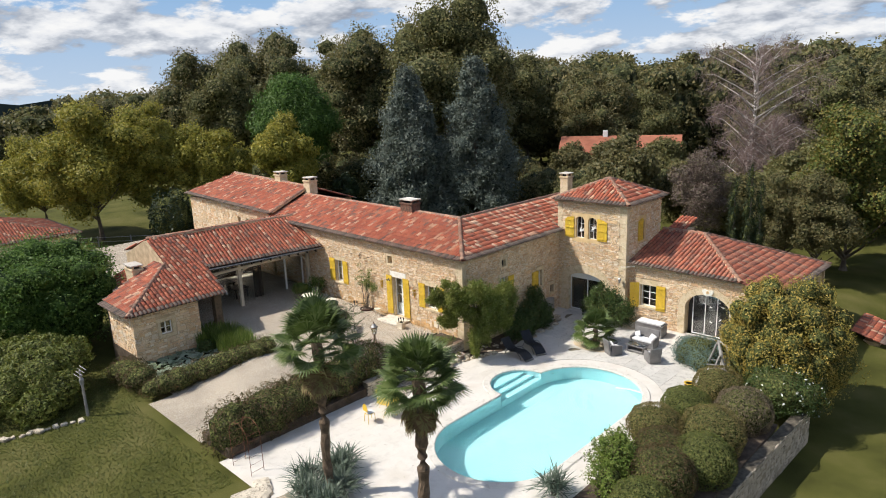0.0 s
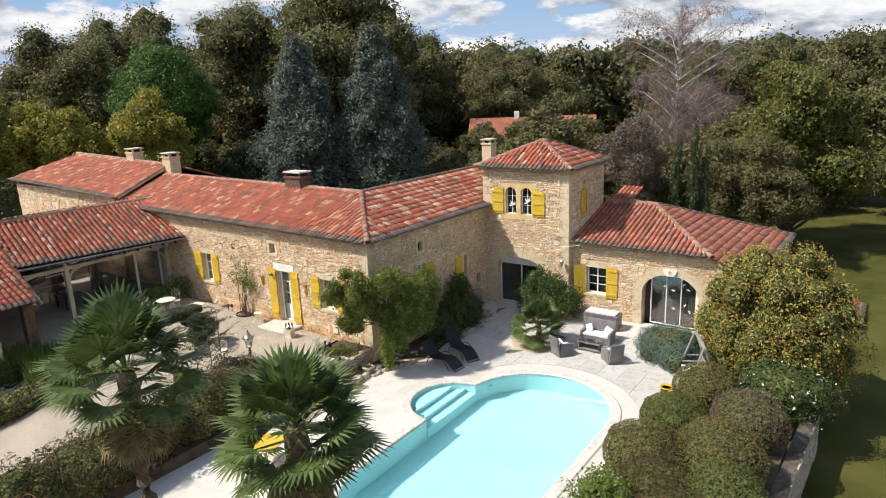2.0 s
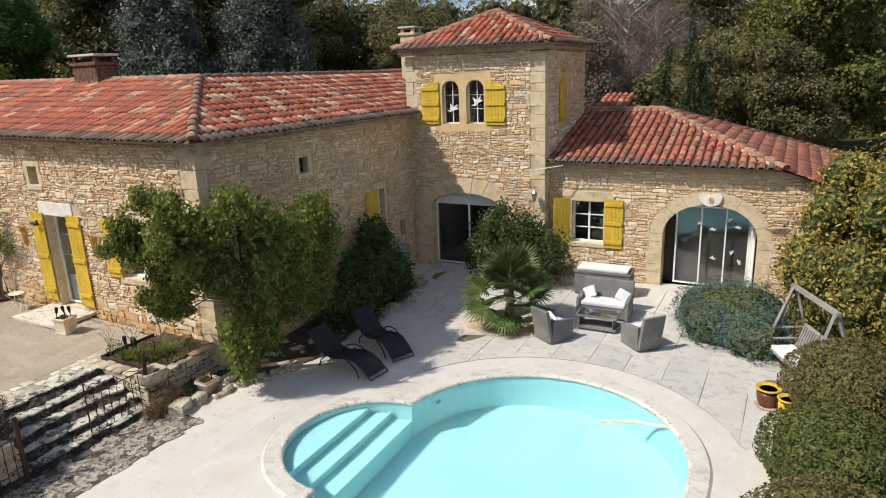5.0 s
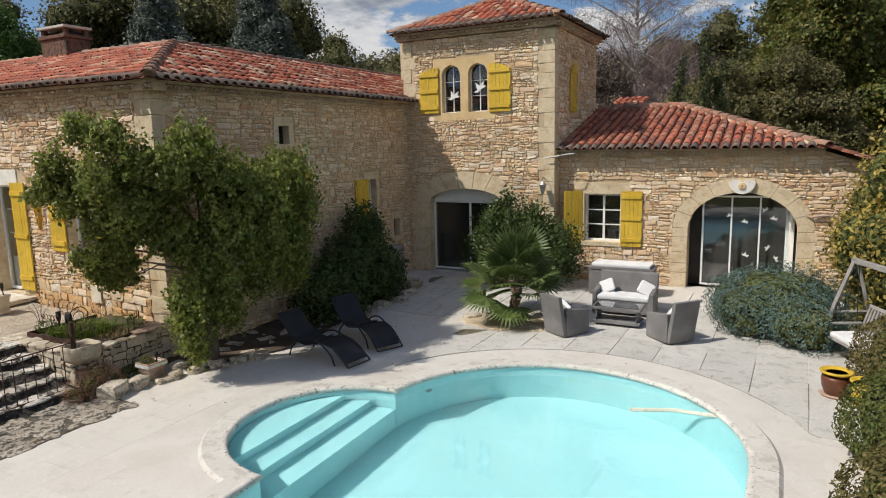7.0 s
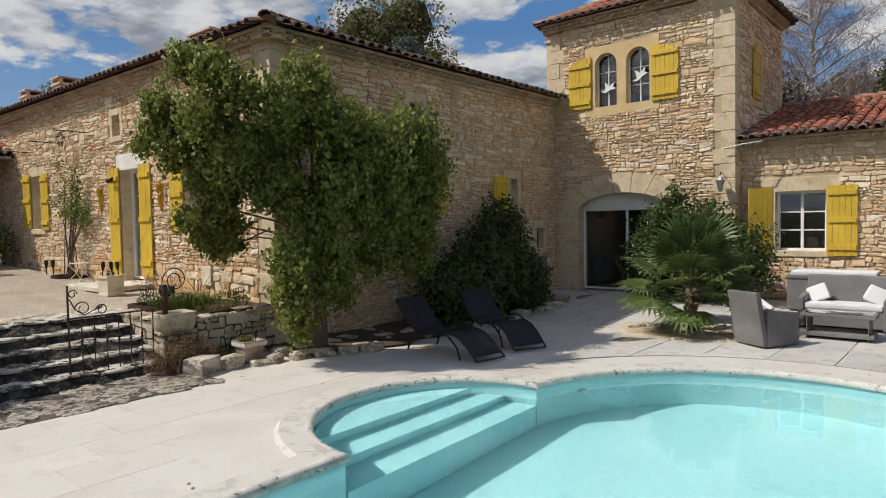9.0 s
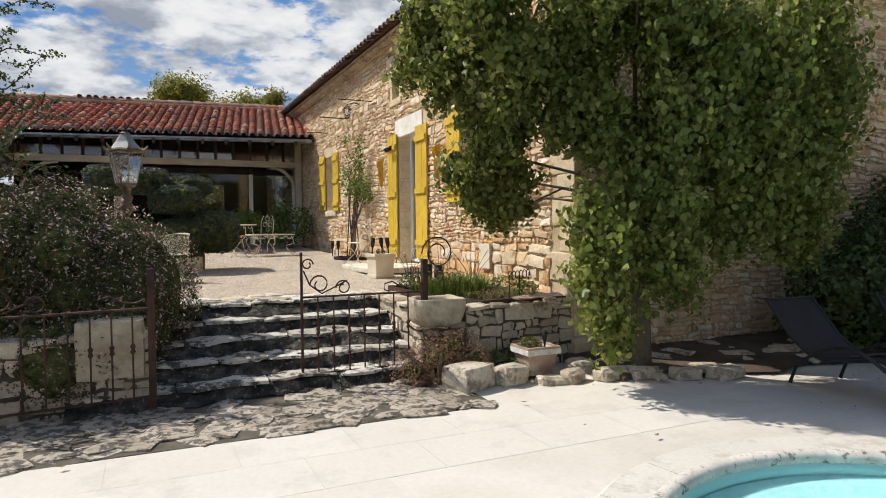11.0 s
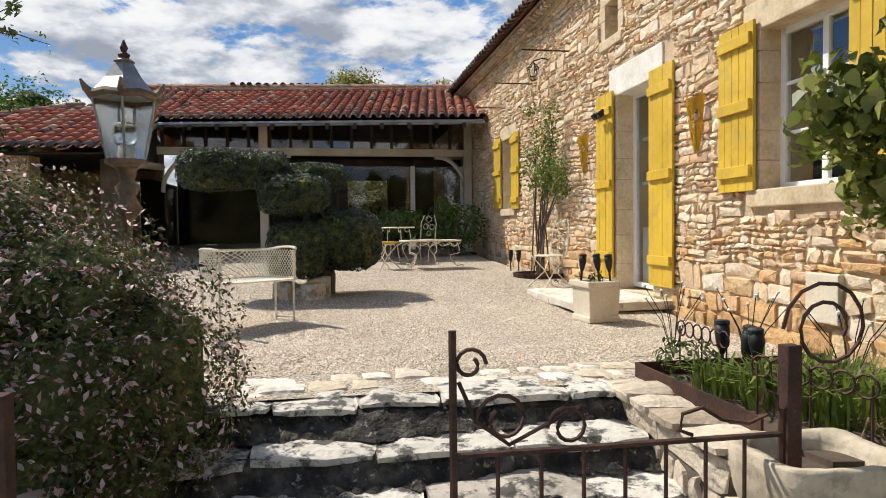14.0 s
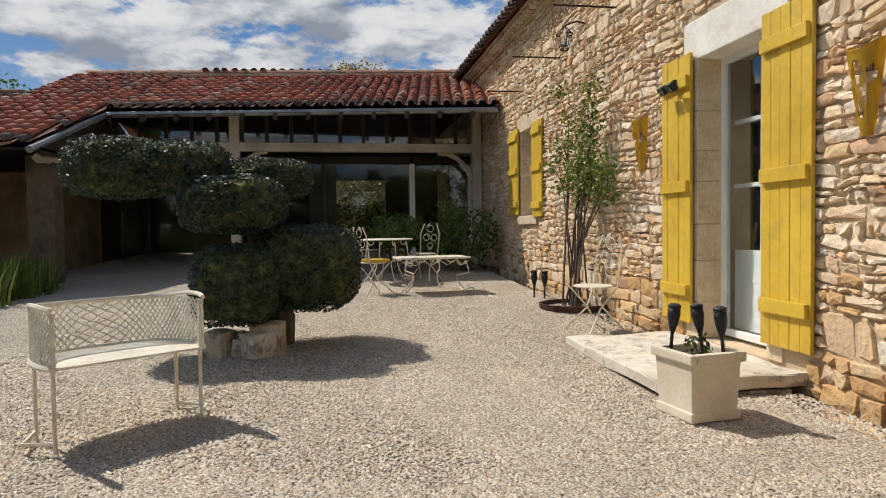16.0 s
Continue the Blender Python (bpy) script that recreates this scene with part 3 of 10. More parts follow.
def ground_sheet():
    def axis(lo, hi, c0, c1):
        near = list(np.arange(c0, c1 + 0.1, 1.2))
        out, v, s = [], c0, 1.6
        while v > lo:
            v -= s
            s *= 1.22
            out.append(v)
        far, v, s = [], c1, 1.6
        while v < hi:
            v += s
            s *= 1.22
            far.append(v)
        return out[::-1] + near + far
    xs, ys = axis(-2500, 1500, -70, 10), axis(-1200, 2500, 0, 60)
    verts = [(x, y, ground_z(x, y)) for y in ys for x in xs]
    w = len(xs)
    faces = [(j * w + i, j * w + i + 1, (j + 1) * w + i + 1, (j + 1) * w + i) for j in range(len(ys) - 1) for i in range(w - 1)
             if not (-19.6 < xs[i] and xs[i + 1] < -11.0 and 15.2 < ys[j] and ys[j + 1] < 29)]
    return tagged(obj("ground", verts, faces, M_LAWN, smooth=True), "mown green lawn running out to fields and woods", "ground", kind="structure")


ground_sheet()

# ---- swimming pool and terrace ----
PX0, PX1, PYC0, PYC1, PR = -17.25, -11.85, 18.7, 24.85, 2.7
PXC = (PX0 + PX1) / 2
SAC, SAR = (-17.2, 23.65), 1.58      # the round step alcove


def pool_outline(grow=0.0, n=28):
    """Counter-clockwise outline of the basin with its round step alcove, as xy points."""
    r, pts = PR + grow, []
    for k in range(n + 1):                                   # near end
        a = math.pi + math.pi * k / n
        pts.append((PXC + r * math.cos(a), PYC0 + r * math.sin(a)))
    ar = SAR + grow
    a_end = math.pi - math.asin(0.13)
    for k in range(n + 1):                                   # far end
        a = a_end * k / n
        pts.append((PXC + r * math.cos(a), PYC1 + r * math.sin(a)))
    x_edge = PXC - r
    k0 = math.acos(max(-1, min(1, (x_edge - SAC[0]) / ar)))
    for k in range(n + 1):                                   # alcove, from its far side round to its near side
        a = k0 + (2 * math.pi - 2 * k0) * k / n
        pts.append((SAC[0] + ar * math.cos(a), SAC[1] + ar * math.sin(a)))
    return pts


def loop_wall(bm, pts, z0, z1):
    a = [bm.verts.new((x, y, z0)) for x, y in pts]
    b = [bm.verts.new((x, y, z1)) for x, y in pts]
    for k in range(len(a)):
        bm.faces.new((a[k], a[(k + 1) % len(a)], b[(k + 1) % len(a)], b[k]))
    return a, b


WATER = TZ - 0.10
pool = empty("swimming_pool", label="round-ended swimming pool with turquoise water and a step alcove", category="swimming pool", kind="structure")
bm = bmesh.new()
a, b = loop_wall(bm, pool_outline(0.0), TZ - 1.45, TZ - 0.02)
bm.faces.new(a)
part("basin", bm, M_LINER, pool, "pale turquoise liner")
M_WATER = bpy.data.materials.new("pool_water")
M_WATER.use_nodes = True
nt = M_WATER.node_tree
p = nt.nodes["Principled BSDF"]
p.inputs["Base Color"].default_value = (0.55, 0.90, 0.93, 1)
p.inputs["Roughness"].default_value, p.inputs["IOR"].default_value, p.inputs["Transmission Weight"].default_value = 0.02, 1.33, 1.0
tcn, nz, bp = nt.nodes.new("ShaderNodeTexCoord"), nt.nodes.new("ShaderNodeTexNoise"), nt.nodes.new("ShaderNodeBump")
nz.inputs["Scale"].default_value = 3.0
bp.inputs["Strength"].default_value, bp.inputs["Distance"].default_value = 0.06, 0.05
nt.links.new(tcn.outputs["Object"], nz.inputs["Vector"])
nt.links.new(nz.outputs[0], bp.inputs["Height"])
nt.links.new(bp.outputs[0], p.inputs["Normal"])
wo = pool_outline(0.0)
water = obj("water", [(x, y, WATER) for x, y in wo], [tuple(range(len(wo)))], M_WATER, pool, "clear turquoise water")
water.visible_shadow = False
for k, cut in enumerate((-18.1, -17.68, -17.24)):              # underwater steps
    r = SAR - 0.02
    t0 = math.acos(max(-1, min(1, (cut - SAC[0]) / r)))
    pts = [(SAC[0] + r * math.cos(t), SAC[1] + r * math.sin(t)) for t in np.linspace(t0, 2 * math.pi - t0, 25)]
    bm = bmesh.new()
    lo = [bm.verts.new((x, y, TZ - 1.44)) for x, y in pts]
    hi = [bm.verts.new((x, y, WATER - 0.12 - 0.24 * k)) for x, y in pts]
    for i in range(len(pts)):
        bm.faces.new((lo[i], lo[(i + 1) % len(pts)], hi[(i + 1) % len(pts)], hi[i]))
    bm.faces.new(hi)
    part("step", bm, M_LINER, pool)


def tz(x, y):
    return TZ + 0.2 * smooth(28.6, 33.6, y)


def terrace():
    """Paved terrace round the basin with a raised, rounded coping."""
    holder = empty("terrace", label="pale stone paved terrace round the pool", category="terrace", kind="structure")
    out = pool_outline(0.36)
    bm = bmesh.new()
    X0, X1, Y0, Y1 = -22.2, -8.8, 10.4, 34.4
    loops = [out, [(X0, Y0), (X1, Y0), (X1, 22.0), (X1, Y1), (-15.0, Y1), (X0, Y1), (X0, 22.0)]]
    for lp in loops:
        vs = [bm.verts.new((x, y, tz(x, y) - 0.03)) for x, y in lp]
        for k in range(len(vs)):
            bm.edges.new((vs[k], vs[(k + 1) % len(vs)]))
    bmesh.ops.triangle_fill(bm, edges=bm.edges[:], use_beauty=True)
    bmesh.ops.subdivide_edges(bm, edges=[e for e in bm.edges if e.calc_length() > 1.5], cuts=4)
    bmesh.ops.triangulate(bm, faces=bm.faces[:])
    for v in bm.verts:
        v.co.z = tz(v.co.x, v.co.y) - 0.03
    for f in bm.faces:
        if f.normal.z < 0:
            f.normal_flip()
    part("paving_bed", bm, M_PAVE, holder)
    loops = [pool_outline(gr, 56) for gr in (-0.015, -0.015, 0.045, 0.31, 0.36)]
    zs = (TZ - 0.06, TZ - 0.008, TZ + 0.016, TZ + 0.014, TZ - 0.03)
    nose = [pool_outline(gr, 56) for gr in (-0.012, -0.032, -0.030, -0.012, 0.020, 0.05)]
    nose_z = (TZ - 0.065, TZ - 0.05, TZ - 0.012, TZ + 0.010, TZ + 0.0195, TZ + 0.0185)
    n, k, gg = len(loops[0]), 0, random.Random(4)
    while k < n:
        L, e = 0.0, k
        while e < n and L < 0.55:
            a, b = loops[2][e], loops[2][(e + 1) % n]
            L += math.hypot(b[0] - a[0], b[1] - a[1])
            e += 1
        idx = list(range(k, e + 1))
        bm, dz = bmesh.new(), gg.uniform(-0.002, 0.002)
        rows = [[bm.verts.new((lp[i % n][0], lp[i % n][1], z + dz)) for i in idx] for lp, z in zip(loops, zs)]
        for r0, r1 in zip(rows, rows[1:]):
            for i in range(len(idx) - 1):
                bm.faces.new((r0[i], r0[i + 1], r1[i + 1], r1[i]))
        part("coping_stone", bm, M_COPING_OB, holder)
        bm = bmesh.new()
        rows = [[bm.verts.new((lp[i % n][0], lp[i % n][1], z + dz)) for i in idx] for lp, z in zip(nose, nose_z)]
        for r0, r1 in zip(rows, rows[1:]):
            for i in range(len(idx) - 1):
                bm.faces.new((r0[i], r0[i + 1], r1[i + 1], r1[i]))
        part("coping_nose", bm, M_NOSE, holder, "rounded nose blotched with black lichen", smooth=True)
        k = e
    return holder


TERRACE = terrace()


def court_z(x, y):
    return -0.74 * (1 - smooth(11.2, 16.5, y)) + 0.035 * min(15.0, max(0.0, -25.2 - x)) * smooth(12, 16, y)


def courtyard():
    xs, ys = np.arange(-62, -22.4, 0.6), np.arange(10.6, 25.0, 0.6)
    verts, faces, idx = [], [], {}
    for y in ys:
        for x in xs:
            idx[(round(x, 2), round(y, 2))] = len(verts)
            verts.append((x, y, court_z(x, y) + 0.015 * noise.noise((x, y, 0))))
    w = len(xs)
    for j in range(len(ys) - 1):
        for i in range(w - 1):
            x, y = xs[i], ys[j]
            if x > -23.6 and 19.2 < y < 23.4:
                continue
            if y < 15.5 and (x < -30.0 - 0.25 * (y - 11) or x > -23.4):
                continue
            if x > -24.2 and y < 12.5:
                continue
            faces.append((j * w + i, j * w + i + 1, (j + 1) * w + i + 1, (j + 1) * w + i))
    return tagged(obj("courtyard", verts, faces, M_GRAVEL, smooth=True), "courtyard of pale crushed limestone gravel", "courtyard", kind="structure")


COURT = courtyard()


# ---- rubble walls ----
def stone_quads(g, u0, u1, z0, z1, blocked, course=(0.05, 0.14), length=(0.08, 0.46), gap=0.012, proud=0.042, top=None):
    """Random rubble between u0, u1, z0, z1 and round the blocked rectangles: a list of (u0, u1, za, zb, proud)."""
    def free(s, e, za, zb):
        zones = [(s, e)]
        for b in blocked:
            bu0, bu1 = b(za, zb) if callable(b) else ((b[0], b[1]) if b[2] < zb - 0.02 and b[3] > za + 0.02 else (1e9, 1e9))
            rest = []
            for p, q in zones:
                if bu1 <= p or bu0 >= q:
                    rest.append((p, q))
                    continue
                if bu0 > p:
                    rest.append((p, bu0))
                if bu1 < q:
                    rest.append((bu1, q))
            zones = rest
        return zones
    out, z = [], z0
    while z < z1 - 0.02:
        h = min(g.uniform(course[0] + course[1], 2.1 * course[1]), z1 - z)
        if z1 - z - h < 0.05:
            h = z1 - z
        s = u0
        while s < u1 - 0.01:
            w = g.uniform(0.22, 0.8)
            e = u1 if u1 - s - w < 0.12 else s + w
            rows, left = [], h
            while left > 1e-6:
                r = g.uniform(*course) * (1.35 if g.random() < 0.18 else 1.0)
                if left - r < course[0] * 0.8:
                    r = left
                rows.append(r)
                left -= r
            g.shuffle(rows)
            za = z
            for r in rows:
                for p, q in free(s, e, za, za + r):
                    u = p
                    while u < q - 0.015:
                        L = min(length[1], max(length[0], r * g.uniform(0.6, 1.6) ** 2 * 1.55))
                        if q - (u + L) < 0.07:
                            L = q - u
                        if top is None or za + r < top(u + L / 2):
                            out.append((u, u + L, za, za + r, g.uniform(0.1, 1) * proud))
                        u += L
                za += r
            s = e
        z += h
    return out


def drift(u, z):
    return 0.045 * noise.noise((u * 1.1, z * 1.3, 7.7)) + 0.030 * noise.noise((u * 4.2, z * 2.8, 2.2))


def stone_geometry(g, st, gap=0.009):
    """Vertices and faces of one worn stone with cut corners and a domed, uneven face; y < 0 is proud."""
    u0, u1, za, zb, pr = st
    pr = 0.6 * pr + 0.004
    gp = gap * g.uniform(0.4, 1.5)
    u0, u1, za, zb = u0 + gp / 2, u1 - gp / 2, za + gp / 2, zb - gp / 2
    W, H = u1 - u0, zb - za
    w = 0.019 * min(1.2, H / 0.08)
    out = []
    for cu, cz, su, sz, first in ((u0, za, 1, 1, 0), (u1, za, -1, 1, 1), (u1, zb, -1, -1, 0), (u0, zb, 1, -1, 1)):
        a, b = min(0.036, W * 0.25) * g.uniform(0.2, 1.3), min(0.024, H * 0.33) * g.uniform(0.2, 1.3)
        pts = [(cu, cz + sz * b), (cu + su * a, cz)]
        for p, q in (pts[::-1] if first else pts):
            out.append((p + g.uniform(-w, w), q + g.uniform(-w, w)))
    ch = min(0.010, H * 0.14, W * 0.14) * g.uniform(0.6, 1.3)
    um, zm = (u0 + u1) / 2, (za + zb) / 2
    tilt = (g.uniform(-0.01, 0.01), g.uniform(-0.008, 0.008))
    ku, kz = 1 - 2 * ch / W, 1 - 2 * ch / H
    inner = [(um + (u - um) * ku, -pr + g.uniform(-0.006, 0.006) + tilt[0] * (u - um) / W * 2 + tilt[1] * (z - zm) / H * 2, zm + (z - zm) * kz) for u, z in out]
    top = (um + g.uniform(-0.2, 0.2) * W, -pr - g.uniform(0.0, 0.014), zm + g.uniform(-0.2, 0.2) * H)
    faces = [(k, (k + 1) % 8, 8 + (k + 1) % 8, 8 + k) for k in range(8)] + [(8 + k, 8 + (k + 1) % 8, 16) for k in range(8)]
    return [(a, b, c + drift(a, c)) for a, b, c in [(u, 0.03, z) for u, z in out] + inner + [top]], faces


STONE_PARTS = []      # stones that become single parts, built at the end


def lay_stones(name, wall, stones, seed, single=None, material=None, single_material=None, foot=None):
    """foot: height under which the larger golden blocks of the footing lie."""
    g = random.Random(seed)
    verts, faces, low_v, low_f = [], [], [], []
    for st in stones:
        v, f = stone_geometry(g, st)
        if foot and st[3] < foot + g.uniform(-0.5, 0.35):
            o = len(low_v)
            low_v += v
            low_f += [tuple(o + i for i in q) for q in f]
            continue
        if single and len(STONE_PARTS) < 300 and single(*st[:4]):
            STONE_PARTS.append((wall, v, f, single_material or M_STONE_OB))
            continue
        o = len(verts)
        verts += v
        faces += [tuple(o + i for i in q) for q in f]
    ob = obj(name, verts, faces, material or M_STONE, wall)
    ob["kind"] = "stuff"
    if low_v:
        obj("footing_stones", low_v, low_f, M_STONE_LOW, wall)["kind"] = "stuff"
    return ob


def rubble_wall(name, label, ox, oy, ang, L, z0, z1, holes=(), arches=(), blocked=(), thick=0.5, seed=1, single=None, course=(0.05, 0.14), length=(0.08, 0.46), top=None, core_from=0.0, foot=None):
    """A wall whose face starts at (ox, oy), runs along ang and looks to the right of that way. holes: (u0, u1, za, zb)."""
    m = pose(ox, oy, 0, 0, 0, ang)
    wall = empty(name, m, label=label, category="wall", kind="structure")
    rects = list(holes) + [(c - hw, c + hw, zb, zs + rise) for c, hw, zs, rise, zb, band in arches]
    us = sorted({core_from, L, *[r[0] for r in rects], *[r[1] for r in rects]})
    zs_ = sorted({z0, z1, *[r[2] for r in rects], *[r[3] for r in rects]})
    us, zs_ = [u for u in us if core_from <= u <= L], [z for z in zs_ if z0 <= z <= z1]
    verts, faces = [], []

    def cell(a, b, c, d):
        o = len(verts)
        verts.extend([(u, y, z) for z in (c, d) for u, y in ((a, 0.006), (b, 0.006), (b, thick), (a, thick))])
        faces.extend([tuple(o + i for i in q) for q in ((0, 1, 5, 4), (1, 2, 6, 5), (2, 3, 7, 6), (3, 0, 4, 7), (4, 5, 6, 7), (3, 2, 1, 0))])
    for za, zb in zip(zs_, zs_[1:]):
        run = None
        for a, b in zip(us, us[1:]):
            free = not any(r[0] <= a and b <= r[1] and r[2] <= za and zb <= r[3] for r in rects)
            if free:
                run = (run[0], b) if run else (a, b)
            if run and (not free or b == us[-1]):
                cell(run[0], run[1], za, zb)
                run = None
    bl = list(blocked) + list(holes)
    for c, hw, zs, rise, zb, band in arches:
        n = 16
        for s in (-1, 1):                                      # spandrels
            for k in range(n):
                t0, t1 = math.pi / 2 * k / n, math.pi / 2 * (k + 1) / n
                p0, p1 = (c + s * hw * math.cos(t0), zs + rise * math.sin(t0)), (c + s * hw * math.cos(t1), zs + rise * math.sin(t1))
                o = len(verts)
                verts.extend([(p0[0], 0.006, p0[1]), (p1[0], 0.006, p1[1]), (p1[0], 0.006, zs + rise), (p0[0], 0.006, zs + rise), (p0[0], thick, p0[1]), (p1[0], thick, p1[1])])
                faces.append((o, o + 1, o + 2, o + 3))
                faces.append((o, o + 1, o + 5, o + 4))

        def ring(za, zb2, c=c, hw=hw, zs=zs, rise=rise, z_b=zb, band=band):
            if zb2 < z_b or za > zs + rise + band:
                return (1e9, 1e9)
            z = max(0.0, (za + zb2) / 2 - zs)
            k = math.sqrt(max(0.0, 1 - (z / (rise + band)) ** 2))
            return (c - (hw + band) * k, c + (hw + band) * k)
        bl.append(ring)
    obj("mortar_core", verts, faces, M_MORTAR, wall)
    g = random.Random(seed)
    zf = foot or z0
    stones = stone_quads(g, 0, L, z0, zf, bl, (0.09, 0.21), (0.12, 0.55), top=top) if foot else []
    lay_stones("rubble_stones", wall, stones + stone_quads(g, 0, L, zf, z1, bl, course, length, top=top), seed, single, foot=foot)
    for k, (c, hw, zs, rise, zb, band) in enumerate(arches):
        arch_stones(wall, c, hw, zs, rise, zb, band)
    return wall


def arch_stones(wall, c, hw, zs, rise, zb, band, n=9, depth=0.3, proud=0.02):
    for k in range(n):
        t0, t1 = math.pi * k / n + 0.006, math.pi * (k + 1) / n - 0.006
        bm = bmesh.new()
        prof = []
        for t in (t0, (t0 + t1) / 2, t1):
            prof.append((c + (hw - 0.006) * math.cos(t), zs + (rise - 0.006) * math.sin(t)))
        for t in (t1, (t0 + t1) / 2, t0):
            prof.append((c + (hw + band) * math.cos(t), zs + (rise + band) * math.sin(t)))
        f = [bm.verts.new((u, -proud, z)) for u, z in prof]
        b = [bm.verts.new((u, depth, z)) for u, z in prof]
        bm.faces.new(f)
        bm.faces.new(b[::-1])
        for i in range(6):
            bm.faces.new((f[i], f[(i + 1) % 6], b[(i + 1) % 6], b[i]))
        part("arch_stone", bm, M_DRESSED, wall)
    z, g = zb, random.Random(3)
    while z < zs - 0.05:
        h = min(g.uniform(0.25, 0.42), zs - z)
        if zs - z - h < 0.1:
            h = zs - z
        for s in (-1, 1):
            w = band * g.uniform(0.85, 1.25)
            x0, x1 = (c - hw - w, c - hw + 0.006) if s < 0 else (c + hw - 0.006, c + hw + w)
            part("jamb_stone", bx(x0, x1, -proud, depth, z + 0.004, z + h - 0.004, 0.012), M_DRESSED, wall)
        z += h


def surround(wall, u0, u1, za, zb, jamb=0.18, lintel=0.24, sill=0.14, depth=0.22, proud=0.012, lintel_mat=None, over=0.22):
    """Dressed stones round a rectangular opening."""
    part("lintel", bx(u0 - over, u1 + over, -proud - 0.004, depth + 0.01, zb - 0.006, zb + lintel, 0.012), lintel_mat or M_DRESSED, wall)
    if sill:
        part("sill", bx(u0 - 0.14, u1 + 0.14, -proud - 0.03, depth + 0.01, za - sill, za + 0.006, 0.012), M_DRESSED, wall)
    g, z = random.Random(int(u0 * 100)), za
    while z < zb - 0.02:
        h = g.uniform(0.24, 0.4)
        if zb - z - h < 0.14:
            h = zb - z
        for a, b in ((u0 - jamb * g.uniform(0.8, 1.3), u0 + 0.006), (u1 - 0.006, u1 + jamb * g.uniform(0.8, 1.3))):
            part("jamb_stone", bx(a, b, -proud, depth, z + 0.003, z + h - 0.003, 0.01), M_DRESSED, wall)
        z += h
    return (u0 - jamb - 0.04, u1 + jamb + 0.04, za - sill, zb)


def quoins(wall, u, z0, z1, side, seed, proud=0.015):
    g, z, k = random.Random(seed), z0, 0
    while z < z1 - 0.03:
        h = min(g.uniform(0.22, 0.42), z1 - z)
        w = (0.52 if k % 2 else 0.30) * g.uniform(0.85, 1.15)
        dpt = (0.30 if k % 2 else 0.52) * g.uniform(0.85, 1.15)
        a, b = (u - proud, u + w) if side > 0 else (u - w, u + proud)
        part("quoin", bx(a, b, -proud, dpt, z + 0.004, z + h - 0.004, 0.014), M_DRESSED, wall)
        z += h
        k += 1


# ---- tiled roofs ----
TILE_W, TILE_L, TILE_R = 0.235, 0.36, 0.092
TILE_PARTS = []


def tile_shape(g=None, L=0.42, r0=0.092, r1=0.078, n=5):
    """A tapered half-round cover tile along +y, widest at y = 0."""
    v, f = [], []
    for y, r, lift in ((0, r0, 0.022), (L, r1, 0.0)):
        for k in range(n + 1):
            a = math.pi * k / n
            v.append((r * math.cos(a), y, r * math.sin(a) * 0.85 + lift))
    for k in range(n):
        f.append((k, k + 1, n + 2 + k, n + 1 + k))
    o = len(v)
    for k in range(n + 1):                                    # thickness at the lower end
        a = math.pi * k / n
        v.append(((r0 - 0.016) * math.cos(a), 0.0, (r0 - 0.016) * math.sin(a) * 0.85 + 0.018))
    for k in range(n):
        f.append((k + 1, k, o + k, o + k + 1))
    return np.array(v), f


TILE_V, TILE_F = tile_shape()
TILE_MESH = bpy.data.meshes.new("roof_tile")
TILE_MESH.from_pydata([tuple(v) for v in TILE_V], [], TILE_F)
TILE_MESH.shade_smooth()
TILE_MESH.materials.append(M_TILE_OB)
EAVE_MESH = TILE_MESH.copy()
EAVE_MESH.name = "eave_tile"
EAVE_MESH.materials.clear()
EAVE_MESH.materials.append(M_TILE_EDGE_OB)


def inside(poly, x, y):
    c = False
    for k in range(len(poly)):
        (x0, y0), (x1, y1) = poly[k - 1], poly[k]
        if (y0 > y) != (y1 > y) and x < (x1 - x0) * (y - y0) / (y1 - y0) + x0:
            c = not c
    return c


